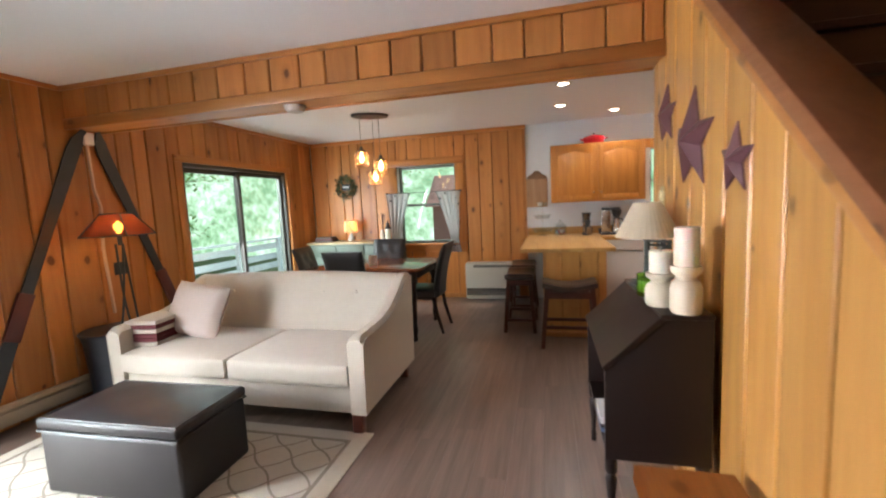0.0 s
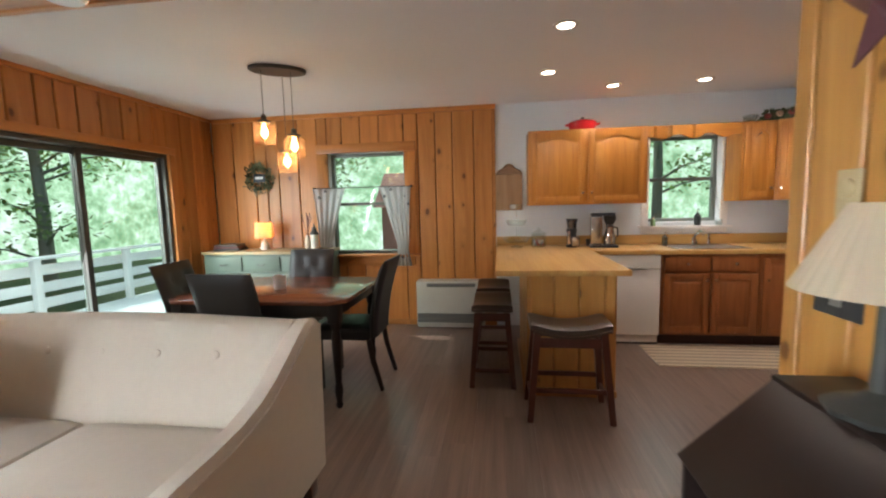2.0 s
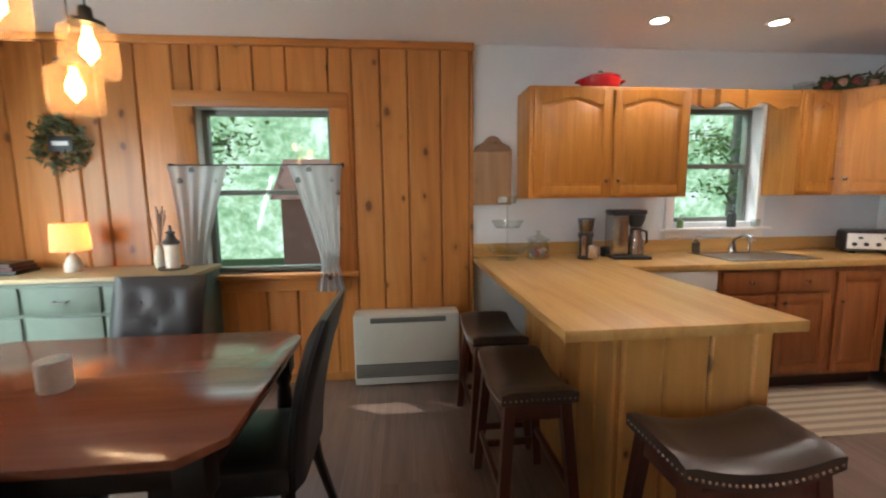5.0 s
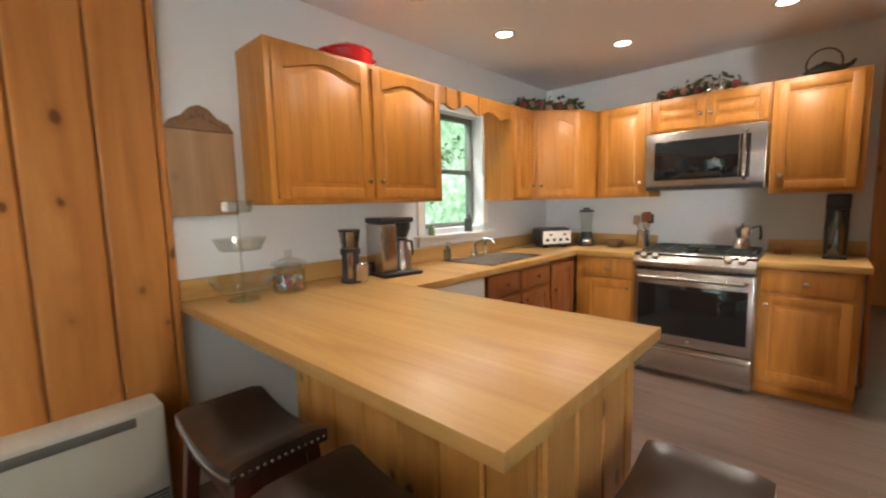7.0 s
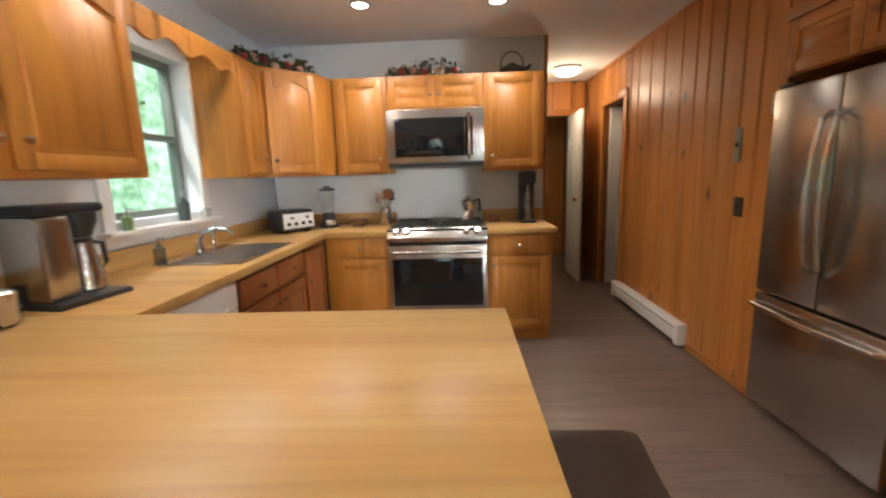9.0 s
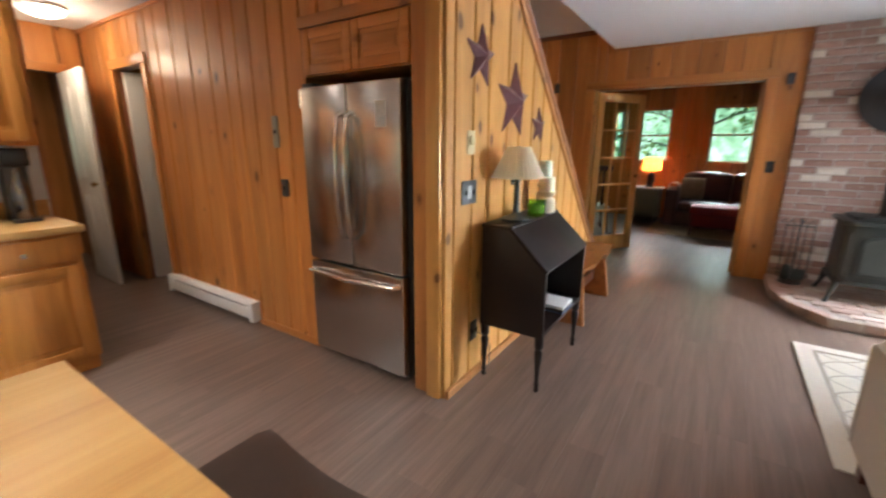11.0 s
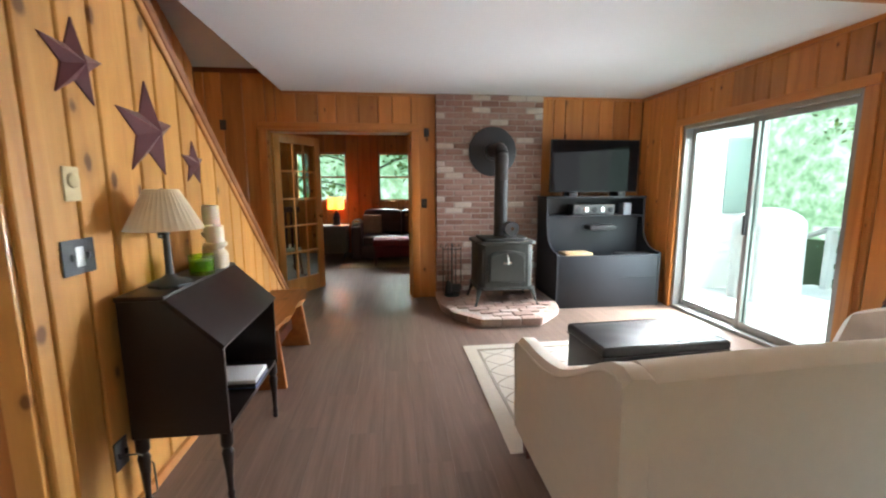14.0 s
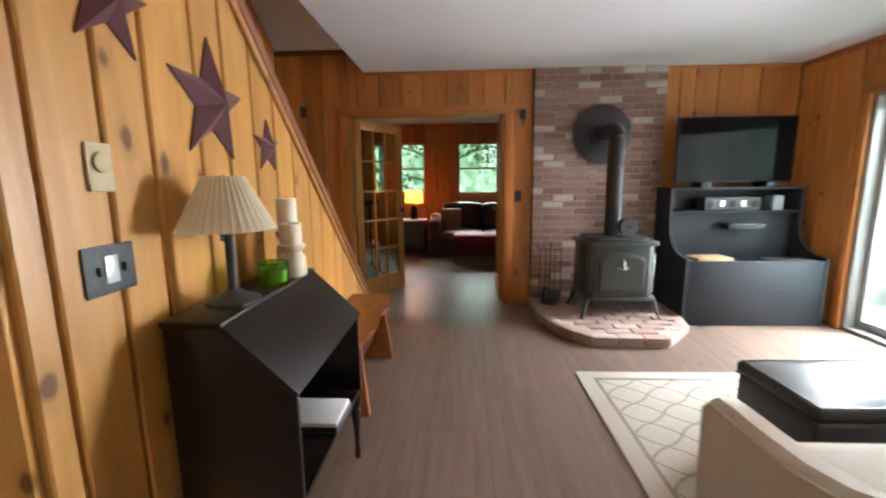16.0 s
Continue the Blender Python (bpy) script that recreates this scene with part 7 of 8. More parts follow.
def stool(x, y, rz):
    s = thing("bar_stool", x, y, 0, rz, "cherry wood saddle stool with dark studded leather seat", "stool", "stools at the peninsula")
    bm = bmesh.new()
    nx, ny = 14, 8

    def top(i, j):
        u, v = i / nx * 2 - 1, j / ny * 2 - 1
        edge = min(1, (1 - abs(u)) * 7) * 0.5 + min(1, (1 - abs(v)) * 4) * 0.5
        return (u * 0.245, v * 0.15, 0.575 + 0.045 * u * u + 0.022 * edge)
    vt = [[bm.verts.new(top(i, j)) for j in range(ny + 1)] for i in range(nx + 1)]
    vb = [[bm.verts.new((top(i, j)[0], top(i, j)[1], 0.535 + 0.045 * (i / nx * 2 - 1) ** 2)) for j in range(ny + 1)] for i in range(nx + 1)]
    for i in range(nx):
        for j in range(ny):
            bm.faces.new((vt[i][j], vt[i + 1][j], vt[i + 1][j + 1], vt[i][j + 1]))
            bm.faces.new((vb[i][j], vb[i][j + 1], vb[i + 1][j + 1], vb[i + 1][j]))
    for i in range(nx):
        bm.faces.new((vt[i][0], vb[i][0], vb[i + 1][0], vt[i + 1][0]))
        bm.faces.new((vt[i][ny], vt[i + 1][ny], vb[i + 1][ny], vb[i][ny]))
    for j in range(ny):
        bm.faces.new((vt[0][j], vt[0][j + 1], vb[0][j + 1], vb[0][j]))
        bm.faces.new((vt[nx][j], vb[nx][j], vb[nx][j + 1], vt[nx][j + 1]))
    bmesh.ops.recalc_face_normals(bm, faces=bm.faces)
    seat = part("seat", bm, LEATHER_BROWN, s, "dark brown leather saddle seat")
    bm = bmesh.new()
    for k in range(24):
        u = -1 + 2 * (k + 0.5) / 24
        for sy in (-1, 1):
            lathe(bm, [(0.0062, 0), (0.0045, 0.003), (0, 0.004)], 6, pose(u * 0.243, sy * 0.15, 0.552 + 0.045 * u * u, -90 * sy, 0, 0))
    for k in range(14):
        v = -1 + 2 * (k + 0.5) / 14
        for sx in (-1, 1):
            lathe(bm, [(0.0062, 0), (0.0045, 0.003), (0, 0.004)], 6, pose(sx * 0.245, v * 0.148, 0.597, 0, 90 * sx, 0))
    part("studs", bm, CHROME, seat, "row of silver nail heads")
    tops, feet = {}, {}
    for sx in (-1, 1):
        for sy in (-1, 1):
            a, b = Vector((sx * 0.20, sy * 0.11, 0.565)), Vector((sx * 0.25, sy * 0.155, 0.0))
            tops[sx, sy], feet[sx, sy] = a, b
            bm = bmesh.new()
            r = 0.019
            lo = [bm.verts.new(b + Vector((dx * r, dy * r, 0))) for dx, dy in ((-1, -1), (1, -1), (1, 1), (-1, 1))]
            hi = [bm.verts.new(a + Vector((dx * r * 1.15, dy * r * 1.15, 0))) for dx, dy in ((-1, -1), (1, -1), (1, 1), (-1, 1))]
            bm.faces.new(lo[::-1])
            bm.faces.new(hi)
            for k in range(4):
                bm.faces.new((lo[k], lo[(k + 1) % 4], hi[(k + 1) % 4], hi[k]))
            part("leg", bm, CHERRY, s)
    at = lambda p, z: tops[p] + (feet[p] - tops[p]) * (1 - z / 0.565)
    for (p, q, z) in (((-1, -1), (1, -1), 0.20), ((-1, 1), (1, 1), 0.20), ((-1, -1), (-1, 1), 0.13), ((1, -1), (1, 1), 0.13), ((-1, -1), (1, -1), 0.50), ((-1, 1), (1, 1), 0.50), ((-1, -1), (-1, 1), 0.53), ((1, -1), (1, 1), 0.53)):
        a, b = at(p, z), at(q, z)
        h = 0.03 if z > 0.4 else 0.016
        w = 0.01
        if p[1] == q[1]:
            part("apron" if z > 0.4 else "stretcher", B(a.x, a.y - w, z - h, b.x, a.y + w, z + h, bev=0.003), CHERRY, s)
        else:
            part("apron" if z > 0.4 else "stretcher", B(a.x - w, a.y, z - h, a.x + w, b.y, z + h, bev=0.003), CHERRY, s)
    return s


LEATHER_BROWN = plain("dark_brown_leather", (0.042, 0.026, 0.019), 0.30, var=0.2, scale=5, bumpy=0.06)
st = stool(0.49, 4.26, 0)
copy_thing(st, pose(0.0, 4.82, 0, 0, 0, 90))
copy_thing(st, pose(0.0, 5.45, 0, 0, 0, 90))

# striped kitchen mat
mat_ = thing("kitchen_mat", 2.05, 5.36, 0, 0, "cream and grey striped woven mat before the sink", "mat")
STR_A, STR_B = plain("cream_weave", (0.40, 0.32, 0.22), 0.95, bumpy=0.4, scale=40), plain("taupe_weave", (0.25, 0.19, 0.14), 0.95, bumpy=0.4, scale=40)
for k in range(14):
    part("stripe", B(-0.68, -0.27 + 0.0386 * k, 0.0, 0.68, -0.27 + 0.0386 * (k + 1), 0.007 if k % 2 else 0.008), (STR_A, STR_B)[k % 2], mat_)


# ---------- small kitchen things ----------
def small_things():
    # cutting board with carved crest on the wall
    b = thing("carved_board", 0.17, N_ + 0.018, 1.30, 0, "weathered wooden board with carved crest hanging on the wall", "wall board")
    part("board", B(-0.145, -0.028, 0, 0.145, 0, 0.39, bev=0.006), BOARD_WOOD, b)
    bm = bmesh.new()
    prism(bm, [(-0.15, 0.391), (0.15, 0.391), (0.12, 0.43), (0.07, 0.455), (0.04, 0.49), (0.0, 0.505), (-0.04, 0.49), (-0.07, 0.455), (-0.12, 0.43)], -0.032, 0, "y", 0.004)
    for k in range(9):
        u = -0.11 + 0.0275 * k
        lathe(bm, [(0.017, 0), (0.015, 0.008), (0.006, 0.012), (0, 0.012)], 10, pose(u, -0.032, 0.412 + 0.06 * (1 - abs(u) / 0.12), 90, 0, 0))
    part("crest", bm, plain("carved_brown_wood", (0.20, 0.11, 0.055), 0.6, var=0.3, scale=30), b, "carved brown crest")
    # tiered glass stand
    g = thing("glass_tier_stand", 0.24, 6.02, 0.911, 0, "clear glass three-tier serving stand on the worktop", "serving stand")
    part("stem", tube(bmesh.new(), [(0, 0, 0.0), (0, 0, 0.46)], 0.006, 8), CLEAR, g)
    for r, z in ((0.15, 0.05), (0.115, 0.23), (0.075, 0.40)):
        part("tier", lathe(bmesh.new(), [(0.01, z), (r * 0.75, z), (r, z + 0.055), (r - 0.003, z + 0.056), (r * 0.74, z + 0.005), (0.01, z + 0.005)], 28), CLEAR, g, "shallow clear glass dish")
    part("foot", lathe(bmesh.new(), [(0, 0), (0.07, 0), (0.068, 0.005), (0.01, 0.02)], 20), CLEAR, g)
    solo("white_bird_figurine", cushion(bmesh.new(), -0.03, -0.02, 0, 0.03, 0.02, 0.045, 0.0, 4), PORCELAIN, 0.205, 6.02, 1.317, 30, "small white ceramic piece on the glass stand", "figurine")
    # cookie jar
    j = thing("glass_jar", 0.47, 6.03, 0.911, 0, "lidded glass jar half full of wrapped sweets", "jar")
    part("jar", lathe(bmesh.new(), [(0, 0), (0.07, 0), (0.08, 0.012), (0.08, 0.11), (0.06, 0.135), (0.057, 0.135), (0.076, 0.108), (0.076, 0.014), (0, 0.008)], 28), CLEAR, j)
    part("lid", lathe(bmesh.new(), [(0.085, 0.137), (0.085, 0.147), (0.04, 0.165), (0.012, 0.175), (0.02, 0.19), (0.02, 0.205), (0, 0.21)], 28), CLEAR, j, "clear glass lid")
    rnd = random.Random(4)
    cols = [plain("sweet_wrapper_%s" % n, c, 0.4) for n, c in (("red", (0.4, 0.05, 0.04)), ("white", (0.65, 0.63, 0.6)), ("blue", (0.15, 0.2, 0.35)))]
    for k in range(26):
        a, r = rnd.uniform(0, 6.28), 0.055 * math.sqrt(rnd.random())
        part("sweet", cushion(bmesh.new(), -0.014, -0.011, -0.009, 0.014, 0.011, 0.009, 0, 2), cols[k % 3], j).matrix_local = pose(r * math.cos(a), r * math.sin(a), 0.02 + 0.002 * k, rnd.uniform(0, 90), rnd.uniform(0, 90), rnd.uniform(0, 360))
    # grinder
    g = thing("coffee_grinder", 0.80, 5.97, 0.911, 0, "black and steel coffee grinder", "coffee grinder")
    part("body", lathe(bmesh.new(), [(0.055, 0), (0.058, 0.015), (0.048, 0.03), (0.048, 0.15), (0.055, 0.16), (0.055, 0.19)], 20), BLACK_PLASTIC, g)
    part("cup", lathe(bmesh.new(), [(0.038, 0.012), (0.042, 0.02), (0.042, 0.105), (0.036, 0.11)], 20, pose(0.03, -0.05, 0)), STEEL, g, "steel grounds cup")
    part("steel_band", B(-0.05, -0.052, 0.03, -0.02, -0.04, 0.17, bev=0.003), STEEL, g)
    part("hopper", lathe(bmesh.new(), [(0.045, 0.191), (0.058, 0.28), (0.056, 0.28), (0.043, 0.195)], 20), glass("smoky_hopper", (0.35, 0.33, 0.32), 0.05, 0.7), g, "smoky bean hopper")
    part("lid", lathe(bmesh.new(), [(0.06, 0.281), (0.06, 0.292), (0, 0.294)], 20), BLACK_PLASTIC, g)
    # coffee maker
    c = thing("coffee_maker", 1.15, 5.97, 0.911, -8, "steel and black coffee maker with thermal carafe", "coffee maker")
    part("tower", B(-0.13, -0.09, 0.02, 0.0, 0.13, 0.33, bev=0.02), STEEL, c)
    part("base", B(-0.14, -0.14, 0, 0.17, 0.14, 0.022, bev=0.006), BLACK_PLASTIC, c)
    part("head", B(-0.13, -0.09, 0.33, 0.14, 0.13, 0.365, bev=0.012), BLACK_PLASTIC, c)
    part("brew_basket", lathe(bmesh.new(), [(0.045, 0.235), (0.07, 0.29), (0.072, 0.329)], 20, pose(0.085, 0, 0)), BLACK_PLASTIC, c)
    ca = part("carafe", lathe(bmesh.new(), [(0.065, 0.024), (0.07, 0.03), (0.068, 0.09), (0.045, 0.19), (0.04, 0.215)], 22, pose(0.085, 0, 0)), STEEL, c, "steel carafe")
    part("carafe_lid", lathe(bmesh.new(), [(0.045, 0.215), (0.045, 0.23), (0, 0.234)], 18, pose(0.085, 0, 0)), BLACK_PLASTIC, ca)
    part("carafe_handle", tube(bmesh.new(), [(0.125, -0.005, 0.21), (0.17, -0.01, 0.20), (0.175, -0.012, 0.12), (0.15, -0.005, 0.08)], 0.010, 8), BLACK_PLASTIC, ca)
    c.matrix_world = pose(1.10, 5.98, 0.911, 0, 0, -8) @ Matrix.Diagonal((0.86, 0.86, 0.95, 1))
    solo("measuring_cup", lathe(bmesh.new(), [(0, 0), (0.035, 0), (0.042, 0.07), (0.039, 0.07), (0.033, 0.005), (0, 0.005)], 16), BLACK_PLASTIC, 1.0, 6.07, 0.911, 0, "small black measuring cup", "cup")
    # toaster
    t = thing("toaster", 2.98, 5.92, 0.911, -32, "white and black four-slice toaster in the corner", "toaster")
    part("body", B(-0.15, -0.10, 0.015, 0.15, 0.10, 0.175, bev=0.025), BLACK_PLASTIC, t)
    part("front", B(-0.14, -0.107, 0.035, 0.14, -0.099, 0.15, bev=0.003), PORCELAIN, t, "white front panel")
    for k in range(4):
        part("dial", lathe(bmesh.new(), [(0.014, 0), (0.014, 0.012), (0, 0.013)], 12, pose(-0.10 + 0.066 * k, -0.107, 0.07, 90, 0, 0)), SLATE_PAINT, t)
    for x in (-0.07, 0.07):
        part("lever", B(x - 0.012, -0.125, 0.11, x + 0.012, -0.107, 0.125, bev=0.003), BLACK_PLASTIC, t)
    for x in (-0.1, 0.1):
        part("foot", B(x - 0.02, -0.08, 0, x + 0.02, 0.08, 0.016), BLACK_PLASTIC, t)
    # blender
    b = thing("blender", 3.20, 5.68, 0.911, -60, "black and chrome blender with glass jug", "blender")
    part("base", lathe(bmesh.new(), [(0.075, 0), (0.078, 0.02), (0.055, 0.09), (0.045, 0.13)], 20), BLACK_PLASTIC, b)
    part("panel", B(-0.04, -0.076, 0.025, 0.04, -0.058, 0.07, bev=0.004), STEEL, b)
    part("jug", lathe(bmesh.new(), [(0.042, 0.131), (0.05, 0.15), (0.062, 0.31), (0.059, 0.31), (0.047, 0.155), (0.0, 0.15)], 20), CLEAR, b, "clear glass jug")
    part("lid", lathe(bmesh.new(), [(0.066, 0.311), (0.066, 0.33), (0.03, 0.335), (0.03, 0.35), (0, 0.35)], 20), BLACK_PLASTIC, b)
    solo("salt_dish", lathe(bmesh.new(), [(0.05, 0), (0.075, 0.03), (0.08, 0.06), (0.074, 0.058), (0.06, 0.02), (0, 0.012)], 20), plain("brown_bowl", (0.16, 0.09, 0.05), 0.4), 3.26, 5.44, 0.911, 0, "small brown wooden bowl", "bowl")
    # utensils
    u = thing("utensil_crock", 3.25, 5.20, 0.911, 0, "steel utensil holder with spoons and spatulas", "utensil holder")
    part("crock", lathe(bmesh.new(), [(0, 0), (0.048, 0), (0.05, 0.004), (0.05, 0.15), (0.047, 0.15), (0.046, 0.01), (0, 0.01)], 22), STEEL, u)
    for k, (dx, dy, L, w) in enumerate(((-0.02, 0.05, 0.26, 0.028), (0.0, -0.03, 0.29, 0.03), (0.02, -0.05, 0.27, 0.026), (0.01, 0.0, 0.28, 0.022))):
        bm = tube(bmesh.new(), [(0, 0, 0.02), (dx * 0.5, dy * 0.5, 0.15), (dx, dy, L - 0.05)], 0.005, 6)
        e = cushion(bmesh.new(), -0.008, -w, 0, 0.008, w, 0.08, 0, 3)
        bmesh.ops.transform(e, matrix=pose(dx, dy, L - 0.06), verts=e.verts)
        join(bm, e)
        part("utensil", bm, (STEEL, CAP_WOOD, BLACK_PLASTIC, CAP_WOOD)[k], u)
    # kettle on the cooktop
    k = thing("moka_pot", 3.20, 4.50, 0.953, 0, "faceted aluminium moka pot on the range", "coffee pot")
    part("pot", lathe(bmesh.new(), [(0.055, 0), (0.045, 0.07), (0.04, 0.075), (0.058, 0.15), (0.03, 0.165), (0.01, 0.17), (0.012, 0.185), (0, 0.19)], 8), STEEL, k)
    part("handle", tube(bmesh.new(), [(0.03, -0.045, 0.145), (0.05, -0.10, 0.16), (0.05, -0.105, 0.09), (0.045, -0.10, 0.06)], 0.010, 8), SLATE_PAINT, k, "dark handle")
    # soda maker
    s = thing("soda_maker", 3.25, 4.0, 0.911, -90, "tall glossy black soda maker", "soda maker")
    part("body", B(-0.06, -0.02, 0.0, 0.06, 0.10, 0.42, bev=0.018), BLACK_PLASTIC, s)
    part("head", B(-0.06, -0.10, 0.32, 0.06, -0.021, 0.42, bev=0.012), BLACK_PLASTIC, s)
    part("bottle", lathe(bmesh.new(), [(0, 0.02), (0.038, 0.02), (0.04, 0.03), (0.04, 0.2), (0.018, 0.27), (0.016, 0.31)], 16, pose(0, -0.062, 0)), glass("dark_bottle", (0.4, 0.42, 0.44), 0.03, 0.7), s)
    part("base_plate", B(-0.06, -0.11, 0.0, 0.06, -0.021, 0.018, bev=0.004), BLACK_PLASTIC, s)
    solo("wood_coaster", B(-0.04, -0.05, 0, 0.04, 0.05, 0.06, bev=0.008), CAP_WOOD, 3.33, 4.27, 0.911, 0, "brown wooden box beside the range", "box")
    # red pot over the cabinets
    r = thing("dutch_oven", 0.91, 6.06, 2.091, 0, "red enamelled cast-iron pot on top of the cabinet", "pot")
    RED = plain("red_enamel", (0.48, 0.018, 0.022), 0.18, var=0.1)
    part("pot", lathe(bmesh.new(), [(0, 0), (0.11, 0), (0.128, 0.02), (0.135, 0.07), (0.13, 0.075)], 28), RED, r)
    part("lid", lathe(bmesh.new(), [(0.138, 0.076), (0.138, 0.084), (0.10, 0.103), (0.03, 0.11), (0.0, 0.11)], 28), RED, r, "red lid")
    part("knob", lathe(bmesh.new(), [(0.012, 0.11), (0.01, 0.12), (0.02, 0.128), (0.018, 0.136), (0, 0.138)], 14), BLACK_PLASTIC, r)
    for sx in (-1, 1):
        part("handle", tube(bmesh.new(), [(sx * 0.125, -0.035, 0.06), (sx * 0.165, -0.03, 0.065), (sx * 0.165, 0.03, 0.065), (sx * 0.125, 0.035, 0.06)], 0.008, 8), RED, r)
    # iron teapot
    k = thing("iron_teapot", 3.27, 4.12, 2.091, 0, "black cast-iron teapot on top of the cabinet", "teapot")
    part("pot", lathe(bmesh.new(), [(0, 0), (0.06, 0), (0.10, 0.025), (0.105, 0.045), (0.07, 0.07), (0.05, 0.075), (0.045, 0.085), (0.01, 0.09), (0.012, 0.10), (0, 0.105)], 24), IRON, k)
    part("spout", tube(bmesh.new(), [(0, -0.09, 0.045), (0, -0.13, 0.06), (0, -0.15, 0.085)], [0.018, 0.013, 0.009], 8), IRON, k)
    part("handle", tube(bmesh.new(), [(0, 0.085, 0.06)] + [(0, 0.09 * math.cos(a), 0.09 + 0.095 * math.sin(a)) for a in [math.pi * q / 10 for q in range(11)]] + [(0, -0.085, 0.06)], 0.005, 8), IRON, k)
    # glass bowl and garlands
    solo("glass_bowl", lathe(bmesh.new(), [(0.03, 0), (0.06, 0.04), (0.065, 0.075), (0.062, 0.075), (0.055, 0.04), (0, 0.01)], 20), CLEAR, 2.48, 6.05, 2.091, 0, "small glass bowl on top of the cabinet", "bowl")
    solo("silver_dome", lathe(bmesh.new(), [(0.10, 0), (0.105, 0.03), (0.08, 0.09), (0.03, 0.115), (0, 0.12)], 24), CHROME, 3.27, 4.72, 2.091, 0, "silver domed dish among the garland", "dish")
    LEAF = [plain("garland_leaf_green", (0.055, 0.085, 0.03), 0.5, var=0.35), plain("garland_leaf_olive", (0.11, 0.10, 0.045), 0.6, var=0.3)]
    FRUIT = [plain("garland_fruit_red", (0.30, 0.06, 0.05), 0.35, var=0.3), plain("garland_fruit_peach", (0.52, 0.30, 0.2), 0.4, var=0.2)]

    def garland(pts, n, seed, fruit):
        g = thing("leaf_garland", *pts[0], 0, "artificial leaf and fruit garland lying on the cabinet tops", "garland")
        rnd = random.Random(seed)
        for m in range(2):
            bm = bmesh.new()
            for k in range(n):
                f = rnd.random() * (len(pts) - 1)
                i = min(int(f), len(pts) - 2)
                c = Vector(pts[i]).lerp(Vector(pts[i + 1]), f - i) - Vector(pts[0]) + Vector((rnd.gauss(0, 0.035), rnd.gauss(0, 0.035), abs(rnd.gauss(0.035, 0.04))))
                d = Vector((rnd.gauss(0, 1), rnd.gauss(0, 1), rnd.gauss(0.3, 0.6))).normalized() * 0.038
                w = d.cross(Vector((rnd.gauss(0, 1), rnd.gauss(0, 1), rnd.gauss(0, 1)))).normalized() * 0.018
                up = d.cross(w).normalized() * 0.006
                vs = [bm.verts.new(q) for q in (c - d, c + w, c + d, c - w, c + up)]
                for a, b in ((0, 1), (1, 2), (2, 3), (3, 0)):
                    bm.faces.new((vs[a], vs[b], vs[4]))
            for v in bm.verts:
                v.co.z = max(0.002, v.co.z)
            part("leaves", bm, LEAF[m], g)["kind"] = "stuff"
        for k in range(fruit):
            f = (k + 0.5) / fruit * (len(pts) - 1)
            i = min(int(f), len(pts) - 2)
            c = Vector(pts[i]).lerp(Vector(pts[i + 1]), f - i) - Vector(pts[0])
            part("fruit", lathe(bmesh.new(), [(0, -0.03), (0.02, -0.024), (0.03, 0), (0.022, 0.022), (0, 0.028)], 12, pose(c.x - 0.05, c.y - 0.03, 0.034 + rnd.uniform(0, 0.03))), FRUIT[k % 2], g)
    garland([(2.60, 6.02, 2.091), (2.85, 5.93, 2.091), (3.08, 5.75, 2.091)], 190, 1, 6)
    garland([(3.24, 5.08, 2.091), (3.24, 4.85, 2.091), (3.24, 4.55, 2.091)], 130, 2, 5)


small_things()


# ---------- ceiling fixtures ----------
LENS = glow("lit_downlight_lens", (1.0, 0.88, 0.70), 9)


def downlight(x, y, watts):
    d = thing("recessed_light", x, y, CEIL, 0, "lit recessed ceiling downlight with white trim", "ceiling light", "recessed kitchen lights")
    part("trim_ring", lathe(bmesh.new(), [(0.075, -0.001), (0.075, -0.006), (0.055, -0.010), (0.05, -0.004), (0.05, -0.001)], 28), PORCELAIN, d)
    part("lens", lathe(bmesh.new(), [(0.049, -0.002), (0.049, -0.006), (0, -0.006)], 24), LENS, d, "glowing lens")
    la = new("downlight_beam", bpy.data.lights.new("downlight_beam", "SPOT"))
    la.data.energy, la.data.spot_size, la.data.spot_blend, la.data.shadow_soft_size, la.data.color = watts, radians(140), 0.6, 0.09, (1.0, 0.91, 0.80)
    la.location = (x, y, CEIL - 0.02)


for x, y in ((0.472, 4.28), (0.472, 5.19), (1.118, 5.72), (1.90, 5.69), (2.65, 5.19), (2.69, 4.285)):
    downlight(x, y, 20 if x < 1 or y > 5.5 else 36)
hl = thing("ceiling_light", 4.55, 3.36, CEIL, 0, "round frosted glass ceiling light in the passage", "ceiling light")
part("base", lathe(bmesh.new(), [(0.15, 0), (0.155, -0.02), (0.15, -0.03)], 28), TRIM_WHITE, hl)
part("shade", lathe(bmesh.new(), [(0.145, -0.03), (0.13, -0.06), (0.08, -0.085), (0, -0.095)], 28), glow("lit_frosted_glass", (1.0, 0.78, 0.52), 5), hl, "lit frosted glass bowl")
bulb(4.55, 3.36, CEIL - 0.30, 6, 0.08, (1.0, 0.76, 0.5))
sd = thing("smoke_detector", -1.387, 2.86, 2.13, 0, "white round smoke detector under the beam", "smoke detector")
part("body", lathe(bmesh.new(), [(0, 0), (0.07, 0), (0.07, -0.02), (0.055, -0.042), (0, -0.044)], 28), PORCELAIN, sd)
part("base_ring", lathe(bmesh.new(), [(0.071, 0), (0.076, -0.004), (0.071, -0.008)], 28), PORCELAIN, sd)
plate("outlet", 2.23, 2.922, 1.08, "+y", 0.075, 0.115, BRONZE, "brown switch plate on the passage wall", "light switch", 1)
